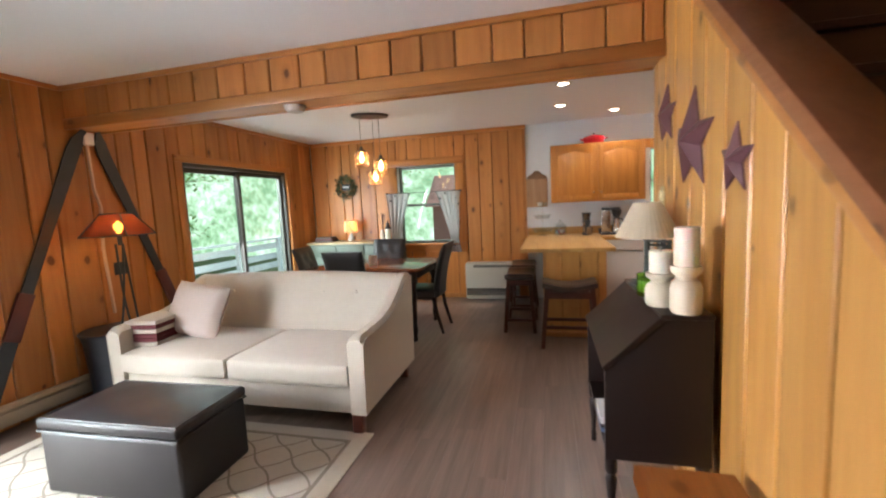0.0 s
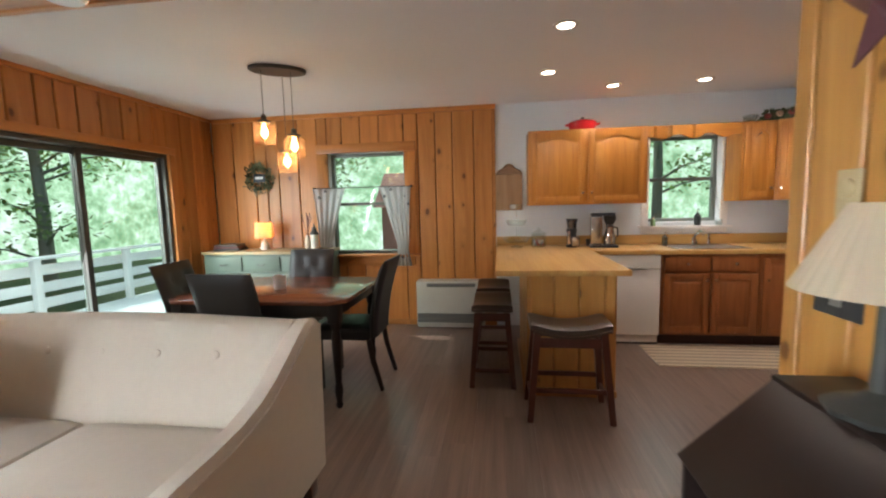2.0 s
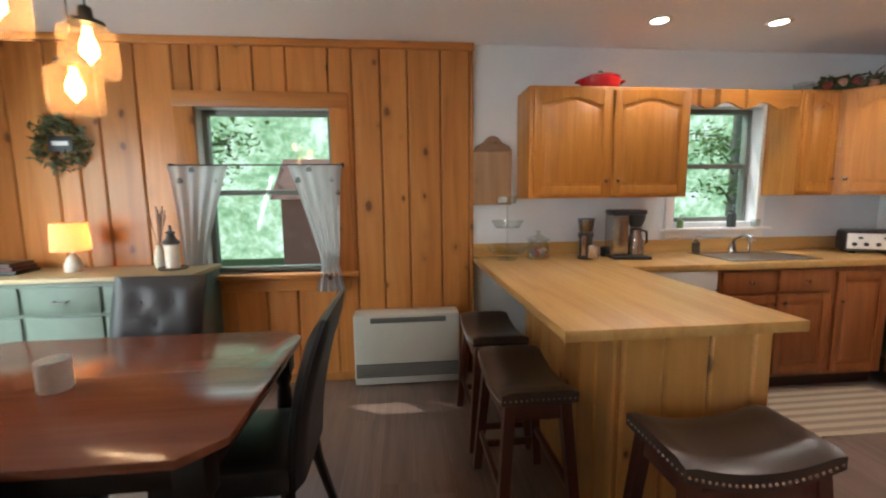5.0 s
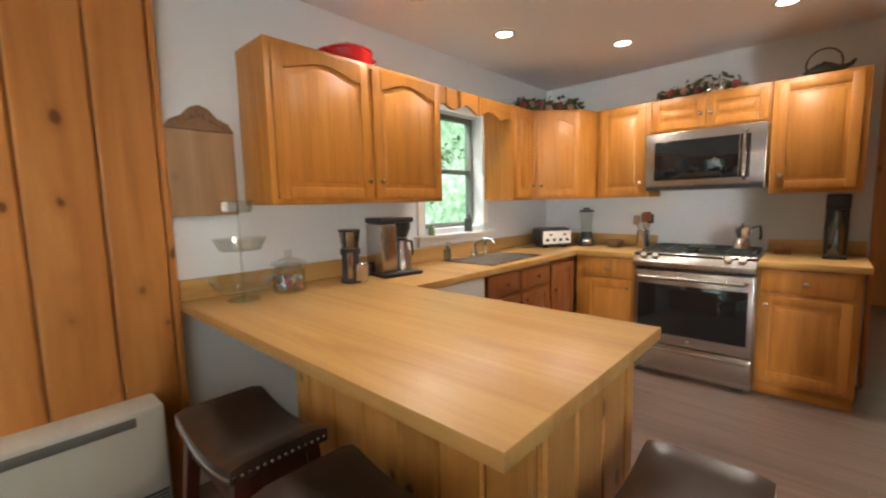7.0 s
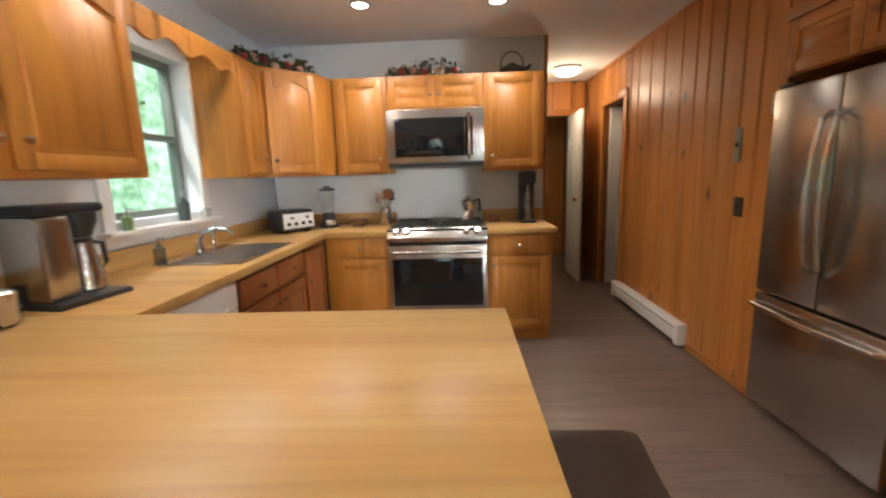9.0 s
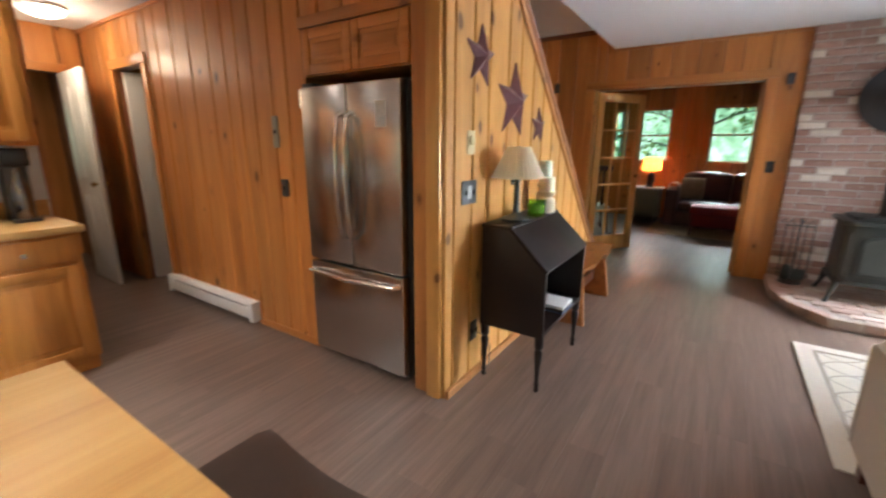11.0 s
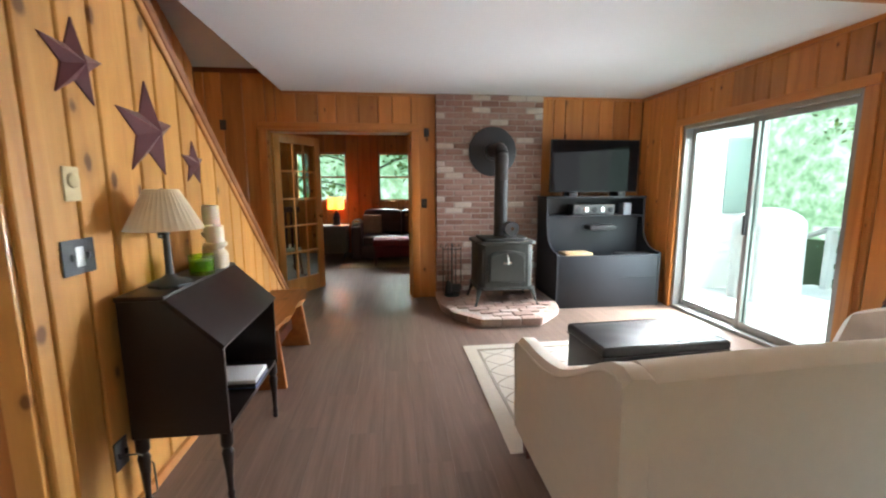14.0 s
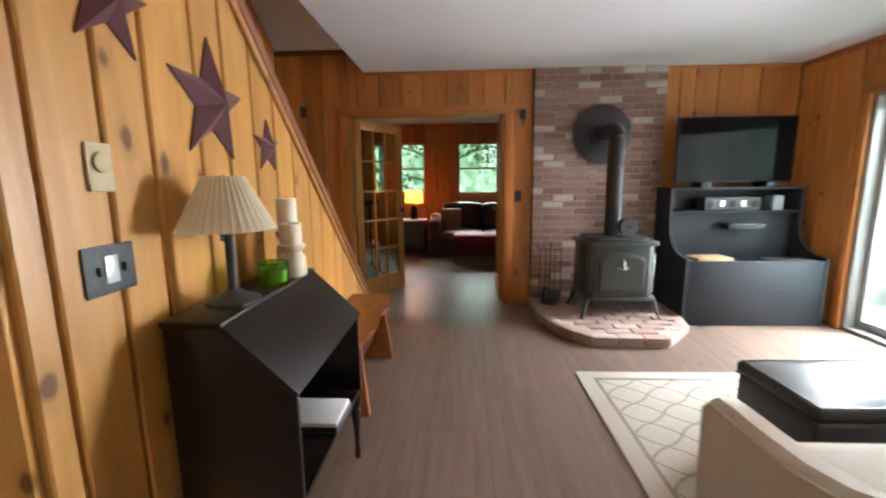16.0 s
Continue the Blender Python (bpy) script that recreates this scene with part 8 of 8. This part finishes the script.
plate("key_remote", 2.28, 2.922, 1.44, "+y", 0.06, 0.20, plain("grey_remote_case", (0.25, 0.22, 0.17), 0.5), "grey remote control in a wall holder", "remote control", 1)
plate("light_switch", -0.565, S_, 1.17, "+y", 0.07, 0.115, BLACK_PLASTIC, "black light switch beside the double door", "light switch", 1)
plate("light_switch", 1.68, S_, 2.06, "+y", 0.07, 0.11, BRONZE, "small brown square plate high on the pine wall", "wall plate", 1)
solo("door_sensor", B(-0.03, 0, -0.05, 0.03, 0.03, 0.05, bev=0.005), BLACK_PLASTIC, -0.60, S_ + 0.001, 2.0, 0, "small black sensor on the pine wall", "sensor")


# ---------- doors ----------
def panel_door(name, x, y, rz, w, h, mat, label, glazed=False):
    """A door leaf from its hinge, along local x."""
    d = tagged(new(name), label, "door", kind="structure")
    d.matrix_world = pose(x, y, 0.012, 0, 0, rz)
    if glazed:
        st = 0.10
        bm = bmesh.new()
        for b in ((0, 0, st, h), (w - st, 0, w, h), (st, 0, w - st, 0.20), (st, h - st, w - st, h)):
            box(bm, b[0], -0.018, b[1], b[2], 0.018, b[3], bev=0.003)
        part("door_frame", bm, mat, d)
        nx, nz = 3, 5
        cw, chh = (w - 2 * st) / nx, (h - st - 0.20) / nz
        for k in range(1, nx):
            part("muntin", B(st + cw * k - 0.010, -0.014, 0.20, st + cw * k + 0.010, 0.014, h - st), mat, d)
        for k in range(1, nz):
            part("muntin", B(st, -0.0142, 0.20 + chh * k - 0.010, w - st, 0.0142, 0.20 + chh * k + 0.010), mat, d)
        for i in range(nx):
            for k in range(nz):
                p = part("pane", B(st + cw * i + 0.008, -0.002, 0.20 + chh * k + 0.008, st + cw * (i + 1) - 0.008, 0.002, 0.20 + chh * (k + 1) - 0.008), GLASS, d, "clear glass pane")
    else:
        bm = B(0, -0.018, 0, w, 0.018, h, bev=0.003)
        part("door_leaf", bm, mat, d)
        for a, b in ((0.12, 0.85), (1.0, h - 0.15)):
            for u0, u1 in ((0.10, w / 2 - 0.04), (w / 2 + 0.04, w - 0.10)):
                for s in (-1, 1):
                    bm = B(u0, min(s * 0.018, s * 0.024), a, u1, max(s * 0.018, s * 0.024), b, bev=0.003)
                    part("raised_panel", bm, mat, d)
    kb = lathe(bmesh.new(), [(0.012, 0.018), (0.01, 0.035), (0.026, 0.05), (0.026, 0.06), (0, 0.072)], 14, pose(w - 0.06, 0, 0.98, 90, 0, 0))
    lathe(kb, [(0.012, 0.018), (0.01, 0.035), (0.026, 0.05), (0.026, 0.06), (0, 0.072)], 14, pose(w - 0.06, 0, 0.98, -90, 0, 0))
    part("knob", kb, plain("brass_%s" % name, (0.55, 0.38, 0.14), 0.25, 1.0), d, "brass knob")
    return d


DOOR_PINE = wood("varnished_door_pine", (0.44, 0.20, 0.05), (0.58, 0.29, 0.085), (0.66, 0.37, 0.13), "z", 0.2, 0.32, 0.05)
panel_door("door_1", 1.20, S_ - 0.11, -124, 0.76, 1.99, DOOR_PINE, "open varnished pine double-door leaf with fifteen panes", True)
panel_door("door_2", -0.40, S_ - 0.11, -92, 0.76, 1.99, DOOR_PINE, "folded-back varnished pine double-door leaf with fifteen panes", True)
panel_door("door_3", 5.28, 3.14, 178, 0.66, 2.0, TRIM_WHITE, "white panelled door standing open in the passage")
panel_door("door_4", 4.60, 2.86, -96, 0.56, 2.0, TRIM_WHITE, "white panelled door open into the side room")

# ---------- den past the double door ----------
SOFA_BROWN = plain("dark_brown_couch_leather", (0.075, 0.033, 0.025), 0.4, var=0.25, scale=12, bumpy=0.1)


def den():
    s = thing("couch", -0.35, -3.85, 0, 0, "dark brown leather couch under the den windows", "sofa")
    part("base", B(-0.95, -0.40, 0.05, 0.95, 0.42, 0.30, bev=0.02), SOFA_BROWN, s)
    for a in (-0.74, 0.0):
        part("seat_cushion", cushion(bmesh.new(), a, -0.2, 0.30, a + 0.735, 0.45, 0.46, 0.02), SOFA_BROWN, s)
        part("back_cushion", cushion(bmesh.new(), a, -0.44, 0.42, a + 0.735, -0.15, 0.92, 0.03), SOFA_BROWN, s)
    for a, b in ((-0.95, -0.75), (0.75, 0.95)):
        part("armrest", cushion(bmesh.new(), a, -0.42, 0.05, b, 0.44, 0.66, 0.03), SOFA_BROWN, s)
    solo("couch_pillow", cushion(bmesh.new(), -0.18, -0.06, -0.18, 0.18, 0.06, 0.18, 0), plain("beige_patterned_pillow", (0.38, 0.30, 0.2), 0.9, var=0.35, scale=25), 0.22, -3.90, 0.66, 0, "beige patterned pillow on the couch", "pillow")

    def throw(u, v):
        a = math.pi * v
        return (0.10 * math.cos(a) - 0.02, -0.22 + 0.44 * u + 0.01 * math.sin(9 * v), 0.03 + 0.07 * math.sin(a) - (0.28 * max(0, 1 - v * 4) ** 1.0))
    bm = grid_sheet(bmesh.new(), 12, 20, throw, 0.012)
    solo("throw_blanket", bm, plain("cream_fleece", (0.62, 0.56, 0.47), 0.95, bumpy=0.5, scale=30), 0.52, -3.75, 0.66, 0, "cream throw draped over the couch arm", "blanket")
    r = thing("cushioned_bench", -0.18, -3.05, 0.011, 0, "long bench with red upholstered top in the den", "bench")
    part("cushion", cushion(bmesh.new(), -0.55, -0.22, 0.34, 0.35, 0.22, 0.46, 0.02), plain("brick_red_upholstery", (0.28, 0.03, 0.028), 0.7, var=0.15, scale=20), r, "red upholstered top")
    part("apron", B(-0.53, -0.2, 0.15, 0.33, 0.2, 0.339, bev=0.004), plain("dark_red_cloth_skirt", (0.16, 0.018, 0.02), 0.8, var=0.15, scale=20), r, "dark red cloth skirt")
    for sx in (-0.51, 0.31):
        for sy in (-0.18, 0.18):
            part("leg", B(sx - 0.02, sy - 0.02, 0, sx + 0.02, sy + 0.02, 0.27, bev=0.003), CHERRY, r)
    solo("den_rug", B(-1.2, -0.6, 0, 1.2, 0.6, 0.010, bev=0.003), plain("tan_den_rug", (0.42, 0.33, 0.22), 0.95, var=0.2, scale=25, bumpy=0.4), -0.45, -3.35, 0, 0, "tan woven rug in the den", "rug")
    e = thing("end_table", 0.98, -4.05, 0, 0, "small grey-green end table in the den", "side table")
    part("body", B(-0.26, -0.22, 0.10, 0.26, 0.22, 0.60, bev=0.005), plain("grey_green_end_table", (0.16, 0.17, 0.13), 0.5, var=0.2), e)
    part("top", B(-0.29, -0.25, 0.601, 0.29, 0.25, 0.63, bev=0.006), plain("grey_top", (0.34, 0.33, 0.28), 0.4), e)
    for x in (-0.22, 0.22):
        for y in (-0.18, 0.18):
            part("leg", B(x - 0.025, y - 0.025, 0, x + 0.025, y + 0.025, 0.10), SLATE_PAINT, e)
    l = thing("table_lamp", 0.93, -4.10, 0.631, 0, "lit den table lamp with glowing orange shade", "lamp")
    part("base", lathe(bmesh.new(), [(0.08, 0), (0.08, 0.02), (0.06, 0.05), (0.07, 0.15), (0.05, 0.24), (0.012, 0.27), (0.012, 0.33)], 18), SLATE_PAINT, l)
    part("shade", lathe(bmesh.new(), [(0.17, 0.31), (0.15, 0.54)], 28), shade_mat("lit_orange_shade", (0.62, 0.20, 0.05), 0.0), l, "glowing orange shade")
    part("bulb", lathe(bmesh.new(), [(0.012, 0.33), (0.03, 0.39), (0, 0.44)], 12), glow("lit_den_bulb", (1.0, 0.6, 0.28), 12), l, "lit bulb")
    bulb(0.93, -4.10, 1.02, 120, 0.04, (1.0, 0.5, 0.2))
    c = thing("den_chair", 1.55, -2.3, 0, 25, "dark wooden rocking chair with cream seat in the den", "chair")
    part("seat", cushion(bmesh.new(), -0.25, -0.25, 0.40, 0.25, 0.25, 0.46, 0.01), plain("cream_seat", (0.5, 0.45, 0.37), 0.8), c)
    for k in range(6):
        part("slat", B(-0.22 + 0.08 * k, 0.22, 0.46, -0.185 + 0.08 * k, 0.245, 1.0, bev=0.003), CHERRY, c)
    part("top_rail", B(-0.25, 0.215, 1.0, 0.25, 0.25, 1.08, bev=0.005), CHERRY, c)
    for sx in (-0.22, 0.22):
        for sy in (-0.2, 0.2):
            part("leg", tube(bmesh.new(), [(sx, sy, 0.40), (sx * 1.1, sy * 1.15, 0.03)], 0.018, 8), CHERRY, c)
        part("rocker", tube(bmesh.new(), [(sx * 1.1, -0.42, 0.07), (sx * 1.1, -0.2, 0.022), (sx * 1.1, 0.1, 0.014), (sx * 1.1, 0.45, 0.06)], 0.014, 8), CHERRY, c)


den()


# ---------- outdoors ----------
GROUND_Z = -0.75
GRASS = plain("forest_floor", (0.06, 0.075, 0.025), 0.95, var=0.5, scale=0.7)
tagged(structure("ground", B(-400, -400, GROUND_Z - 0.2, 400, 400, GROUND_Z), GRASS, "leafy forest ground"), kind="structure")
DECK_WHITE = plain("white_deck_paint", (0.72, 0.73, 0.74), 0.6, var=0.05, scale=5)
deck = structure("deck", B(-6.2, -0.85, -0.30, W - 0.17, 11.8, -0.075), DECK_WHITE, "white painted plank deck outside the sliding doors")
plk = mesh_of("deck_plank", B(-1.35, -0.068, -0.0125, 1.35, 0.068, 0.0125, bev=0.003), DECK_WHITE)
for k in range(88):
    o = new("deck_plank", plk)
    o.parent = deck
    o.location = (-4.85, -0.77 + 0.142 * k, -0.062)
post_l = structure("deck_post", B(-6.15, -0.8, GROUND_Z, -6.05, -0.7, -0.30), DECK_WHITE, "deck post")


def railing():
    r = thing("deck_railing", -6.12, 2.9, -0.05, 0, "white wooden deck railing with wide cap and rails", "railing")
    for k in range(10):
        part("post", B(-0.045, -3.5 + 1.38 * k - 0.045, 0, 0.045, -3.5 + 1.38 * k + 0.045, 0.82, bev=0.005), DECK_WHITE, r)
    part("cap", B(-0.08, -3.55, 0.82, 0.08, 8.97, 0.86, bev=0.006), DECK_WHITE, r)
    for z in (0.14, 0.36, 0.60):
        part("rail", B(-0.065, -3.5, z, -0.046, 8.92, z + 0.14, bev=0.004), DECK_WHITE, r)

    bm = bmesh.new()
    prism(bm, [(-3.5, 0.82), (-3.5, 0.86), (-4.7, 0.34), (-4.7, 0.30)], -0.08, 0.08, "x")
    part("stair_cap", bm, DECK_WHITE, r, "sloping cap of the deck stair")
    part("stair_post", B(-0.045, -4.74, -0.7, 0.045, -4.65, 0.30, bev=0.005), DECK_WHITE, r)


railing()
gc = thing("covered_grill", -4.85, -0.30, -0.049, 0, "barbecue grill under a pale grey cover on the deck", "grill")
bm = bmesh.new()


def cover(u, v):
    a = 2 * math.pi * u
    z = 1.15 * v if v < 0.8 else 0.92 + 0.23 * math.sin((v - 0.8) / 0.2 * math.pi / 2)
    s = 1.0 + 0.05 * math.sin(a * 9) * (1 - v) if v < 0.8 else math.cos((v - 0.8) / 0.2 * math.pi / 2) * 0.98 + 0.02
    cx, cy = math.cos(a), math.sin(a)
    m = max(abs(cx), abs(cy))
    return (0.36 * s * cx / m ** 0.6, 0.26 * s * cy / m ** 0.6, z)


grid_sheet(bm, 60, 24, cover)
part("cover", bm, plain("pale_grey_vinyl_cover", (0.55, 0.56, 0.57), 0.5, var=0.08), gc)


SIDING = plain("white_siding_paint", (0.80, 0.80, 0.79), 0.6, var=0.03)
wing = structure("wall_wing", B(-5.25, -0.98, GROUND_Z, W - 0.16, -0.86, 2.75), SIDING, "white sided outer wall of the house wing beside the deck")
for k in range(21):
    o = part("siding_board", prism(bmesh.new(), [(-0.859, -0.05 + 0.13 * k), (-0.838, -0.05 + 0.13 * k), (-0.848, 0.08 + 0.13 * k), (-0.859, 0.08 + 0.13 * k)], -5.25, W - 0.165, "x"), SIDING, wing)
part("wing_window", B(-5.05, -0.84, 1.0, -4.65, -0.825, 2.0, bev=0.004), plain("pale_reflecting_glass", (0.30, 0.38, 0.35), 0.15), wing, "pale window in the wing wall")
structure("wall_wing_end", B(-5.25, -5.0, GROUND_Z, -5.13, -0.99, 2.75), SIDING, "white sided end wall of the house wing")
structure("roof_wing", B(-5.5, -5.0, 2.76, W - 0.16, -0.55, 2.86), DECK_WHITE, "white eave of the house wing")


def leaf_material(name, base, trans=0.5):
    m, t, b = material(name)
    geo = t.nodes.new("ShaderNodeNewGeometry")
    col = ramp(t, geo.outputs["Random Per Island"], [(0, [c * 0.6 for c in base]), (0.5, base), (1, [min(1, c * 1.6) for c in base])]).outputs[0]
    t.links.new(col, b.inputs["Base Color"])
    b.inputs["Roughness"].default_value = 0.5
    tl = t.nodes.new("ShaderNodeBsdfTranslucent")
    t.links.new(mix(t, 1.0, col, (1.3, 1.5, 0.95), "MULTIPLY"), tl.inputs[0])
    mx = t.nodes.new("ShaderNodeMixShader")
    mx.inputs[0].default_value = trans
    t.links.new(b.outputs[0], mx.inputs[1])
    t.links.new(tl.outputs[0], mx.inputs[2])
    t.links.new(mx.outputs[0], t.nodes["Material Output"].inputs[0])
    return m


LEAFM = leaf_material("summer_leaf", (0.14, 0.19, 0.08))
BARK = plain("grey_brown_bark", (0.20, 0.18, 0.15), 0.9, var=0.3, scale=9, bumpy=0.6)


def tree(seed, h, low):
    rnd = random.Random(seed)
    t = thing("maple_tree", 0, 0, 0, 0, "tall slender forest tree with loose green crown", "tree", "trees round the house")
    bm = tube(bmesh.new(), [(0, 0, -0.05), (0.03, 0, h * 0.3), (-0.05, 0.04, h * 0.6), (0.05, 0.0, h)], [0.19, 0.15, 0.10, 0.03], 10)
    tips = []
    for k in range(16):
        z = low + (h - low) * rnd.random()
        a = rnd.uniform(0, 6.28)
        L = rnd.uniform(1.2, 2.6) * (1.1 - 0.6 * z / h)
        p0 = Vector((0, 0, z))
        p1 = p0 + Vector((math.cos(a) * L * 0.5, math.sin(a) * L * 0.5, L * 0.22))
        p2 = p0 + Vector((math.cos(a) * L, math.sin(a) * L, L * 0.30))
        tube(bm, [p0, p1, p2], [0.05, 0.03, 0.01], 6)
        tips += [p1, p2, p1.lerp(p2, 0.5)]
    part("trunk", bm, BARK, t)
    bm = bmesh.new()
    for c in tips:
        for k in range(36):
            q = c + Vector((rnd.gauss(0, 0.42), rnd.gauss(0, 0.42), rnd.gauss(0, 0.20)))
            d = Vector((rnd.gauss(0, 1), rnd.gauss(0, 1), rnd.gauss(-0.2, 0.5))).normalized() * rnd.uniform(0.06, 0.12)
            w = d.cross(Vector((rnd.gauss(0, 0.4), rnd.gauss(0, 0.4), 1))).normalized() * d.length * 0.55
            vs = [bm.verts.new(x) for x in (q - d, q + w, q + d * 1.1, q - w)]
            bm.faces.new(vs)
    part("crown", bm, LEAFM, t)
    return t


t1, t2, t3 = tree(1, 9.5, 1.6), tree(2, 8.0, 0.6), tree(3, 10.5, 2.2)
trees = (t1, t2, t3)
spots = []
rnd = random.Random(77)
for k in range(14):
    spots.append((rnd.uniform(-16.0, -12.0), -3.5 + 1.15 * k + rnd.uniform(-0.6, 0.6)))
spots += [(-12.2, 9.4), (-13.0, 6.6), (-12.6, 11.6)]
spots += [(-7.6, 14.2), (-6.4, 15.6), (0.9, 14.6), (5.3, 16.4), (9.6, 15.0)]
for k in range(5):
    spots.append((-4 + 2.1 * k + rnd.uniform(-0.5, 0.5), rnd.uniform(-13.5, -9.0)))
for k, (x, y) in enumerate(spots):
    s = rnd.uniform(0.85, 1.15)
    src = trees[k % 3]
    if k < 3:
        src.matrix_world = pose(x, y, GROUND_Z, 0, 0, rnd.uniform(0, 360))
    else:
        copy_thing(src, pose(x, y, GROUND_Z, 0, 0, rnd.uniform(0, 360)))


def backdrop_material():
    m, t, b = material("self_lit_woods_backdrop")
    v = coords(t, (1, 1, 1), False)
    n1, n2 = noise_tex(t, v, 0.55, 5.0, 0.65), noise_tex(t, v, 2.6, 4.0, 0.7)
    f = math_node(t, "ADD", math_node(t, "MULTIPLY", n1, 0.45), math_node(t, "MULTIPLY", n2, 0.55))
    # sunlight on the woods is put into these emission colours; the sheets glow
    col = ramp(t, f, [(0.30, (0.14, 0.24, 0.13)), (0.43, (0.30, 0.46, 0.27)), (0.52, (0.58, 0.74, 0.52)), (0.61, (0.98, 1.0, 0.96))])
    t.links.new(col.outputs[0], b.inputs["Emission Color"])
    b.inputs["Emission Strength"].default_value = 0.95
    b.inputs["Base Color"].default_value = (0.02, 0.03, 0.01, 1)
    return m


BACK = backdrop_material()
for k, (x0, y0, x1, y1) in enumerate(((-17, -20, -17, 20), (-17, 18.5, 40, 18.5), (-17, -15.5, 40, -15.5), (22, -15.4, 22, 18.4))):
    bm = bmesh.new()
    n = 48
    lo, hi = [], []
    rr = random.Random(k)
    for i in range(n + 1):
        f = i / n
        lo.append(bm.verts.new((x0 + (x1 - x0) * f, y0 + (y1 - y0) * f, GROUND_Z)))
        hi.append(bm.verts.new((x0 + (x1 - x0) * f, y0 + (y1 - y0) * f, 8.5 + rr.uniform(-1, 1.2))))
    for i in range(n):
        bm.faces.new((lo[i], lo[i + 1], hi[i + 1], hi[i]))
    structure("backdrop_%d" % (k + 1), bm, BACK, "glowing backdrop coloured as distant sunlit green woods")
# neighbouring red cabin glimpsed through the dining window
nb = thing("red_cabin", -1.6, 16.2, GROUND_Z, 0, "red-brown cabin among the trees", "cabin")
part("wall", B(-2.2, -1.2, 0, 2.2, 1.2, 2.1), plain("faded_red_siding", (0.46, 0.19, 0.15), 0.8, var=0.2), nb)
bm = bmesh.new()
prism(bm, [(-1.5, 2.1), (1.5, 2.1), (0, 3.3)], -2.4, 2.4, "x")
part("roof", bm, plain("red_brown_shingle", (0.42, 0.20, 0.17), 0.9, var=0.3), nb)
part("window", B(-0.5, -1.22, 0.9, 0.3, -1.201, 1.6, bev=0.01), BLACK_GLASS, nb)

# roof over the house
bm = bmesh.new()
box(bm, 0.9, -1.0, 5.1, 2.2, 3.0, 5.2)
box(bm, -3.5, -4.75, 2.62, 0.92, 6.4, 2.72)
box(bm, 2.1, -4.75, 2.62, 6.8, 6.4, 2.72)
structure("roof", bm, plain("grey_roof", (0.12, 0.12, 0.12), 0.9), "roof and eaves closing the house")
wall_core("wall_east_outer", "x", 6.601, 0.1, -5.4, 6.4, [BACK_LIGHT], z1=2.6, label="outer wall closing the house")
structure("wall_upper_east", B(2.06, -0.9, 2.6, 2.15, 2.9, 5.1), WALL_WHITE, "outer upper wall of the stairwell")
structure("wall_upper_south", B(0.93, -0.95, 2.6, 2.06, -0.86, 5.1), WALL_WHITE, "outer upper wall of the stairwell")


# ---------- pieces of floor, chimney and hearth ----------
def floor_planks():
    rnd = random.Random(9)
    w = 0.18
    meshes = {}
    x = W - T
    col = 0
    while x < 6.4:
        y = -4.6 - rnd.uniform(0, 1.1)
        while y < N_ + T:
            L = 1.22
            a, b = max(y, -4.6), min(y + L, N_ + T)
            mx = x + w / 2
            keep = mx < 3.5 or (b > 2.7 and a < 4.7)
            if b - a > 0.02 and keep:
                key = round(b - a, 3)
                if key not in meshes:
                    meshes[key] = mesh_of("floor_plank", B(-w / 2 + 0.0003, -key / 2 + 0.0003, -0.006, w / 2 - 0.0003, key / 2 - 0.0003, 0.0), VINYL)
                o = new("floor_plank", meshes[key])
                o.parent = floor
                o.location = (mx, (a + b) / 2, -0.0)
            y += L
        x += w
        col += 1


floor_planks()
chimney_bricks()
hearth_bricks()
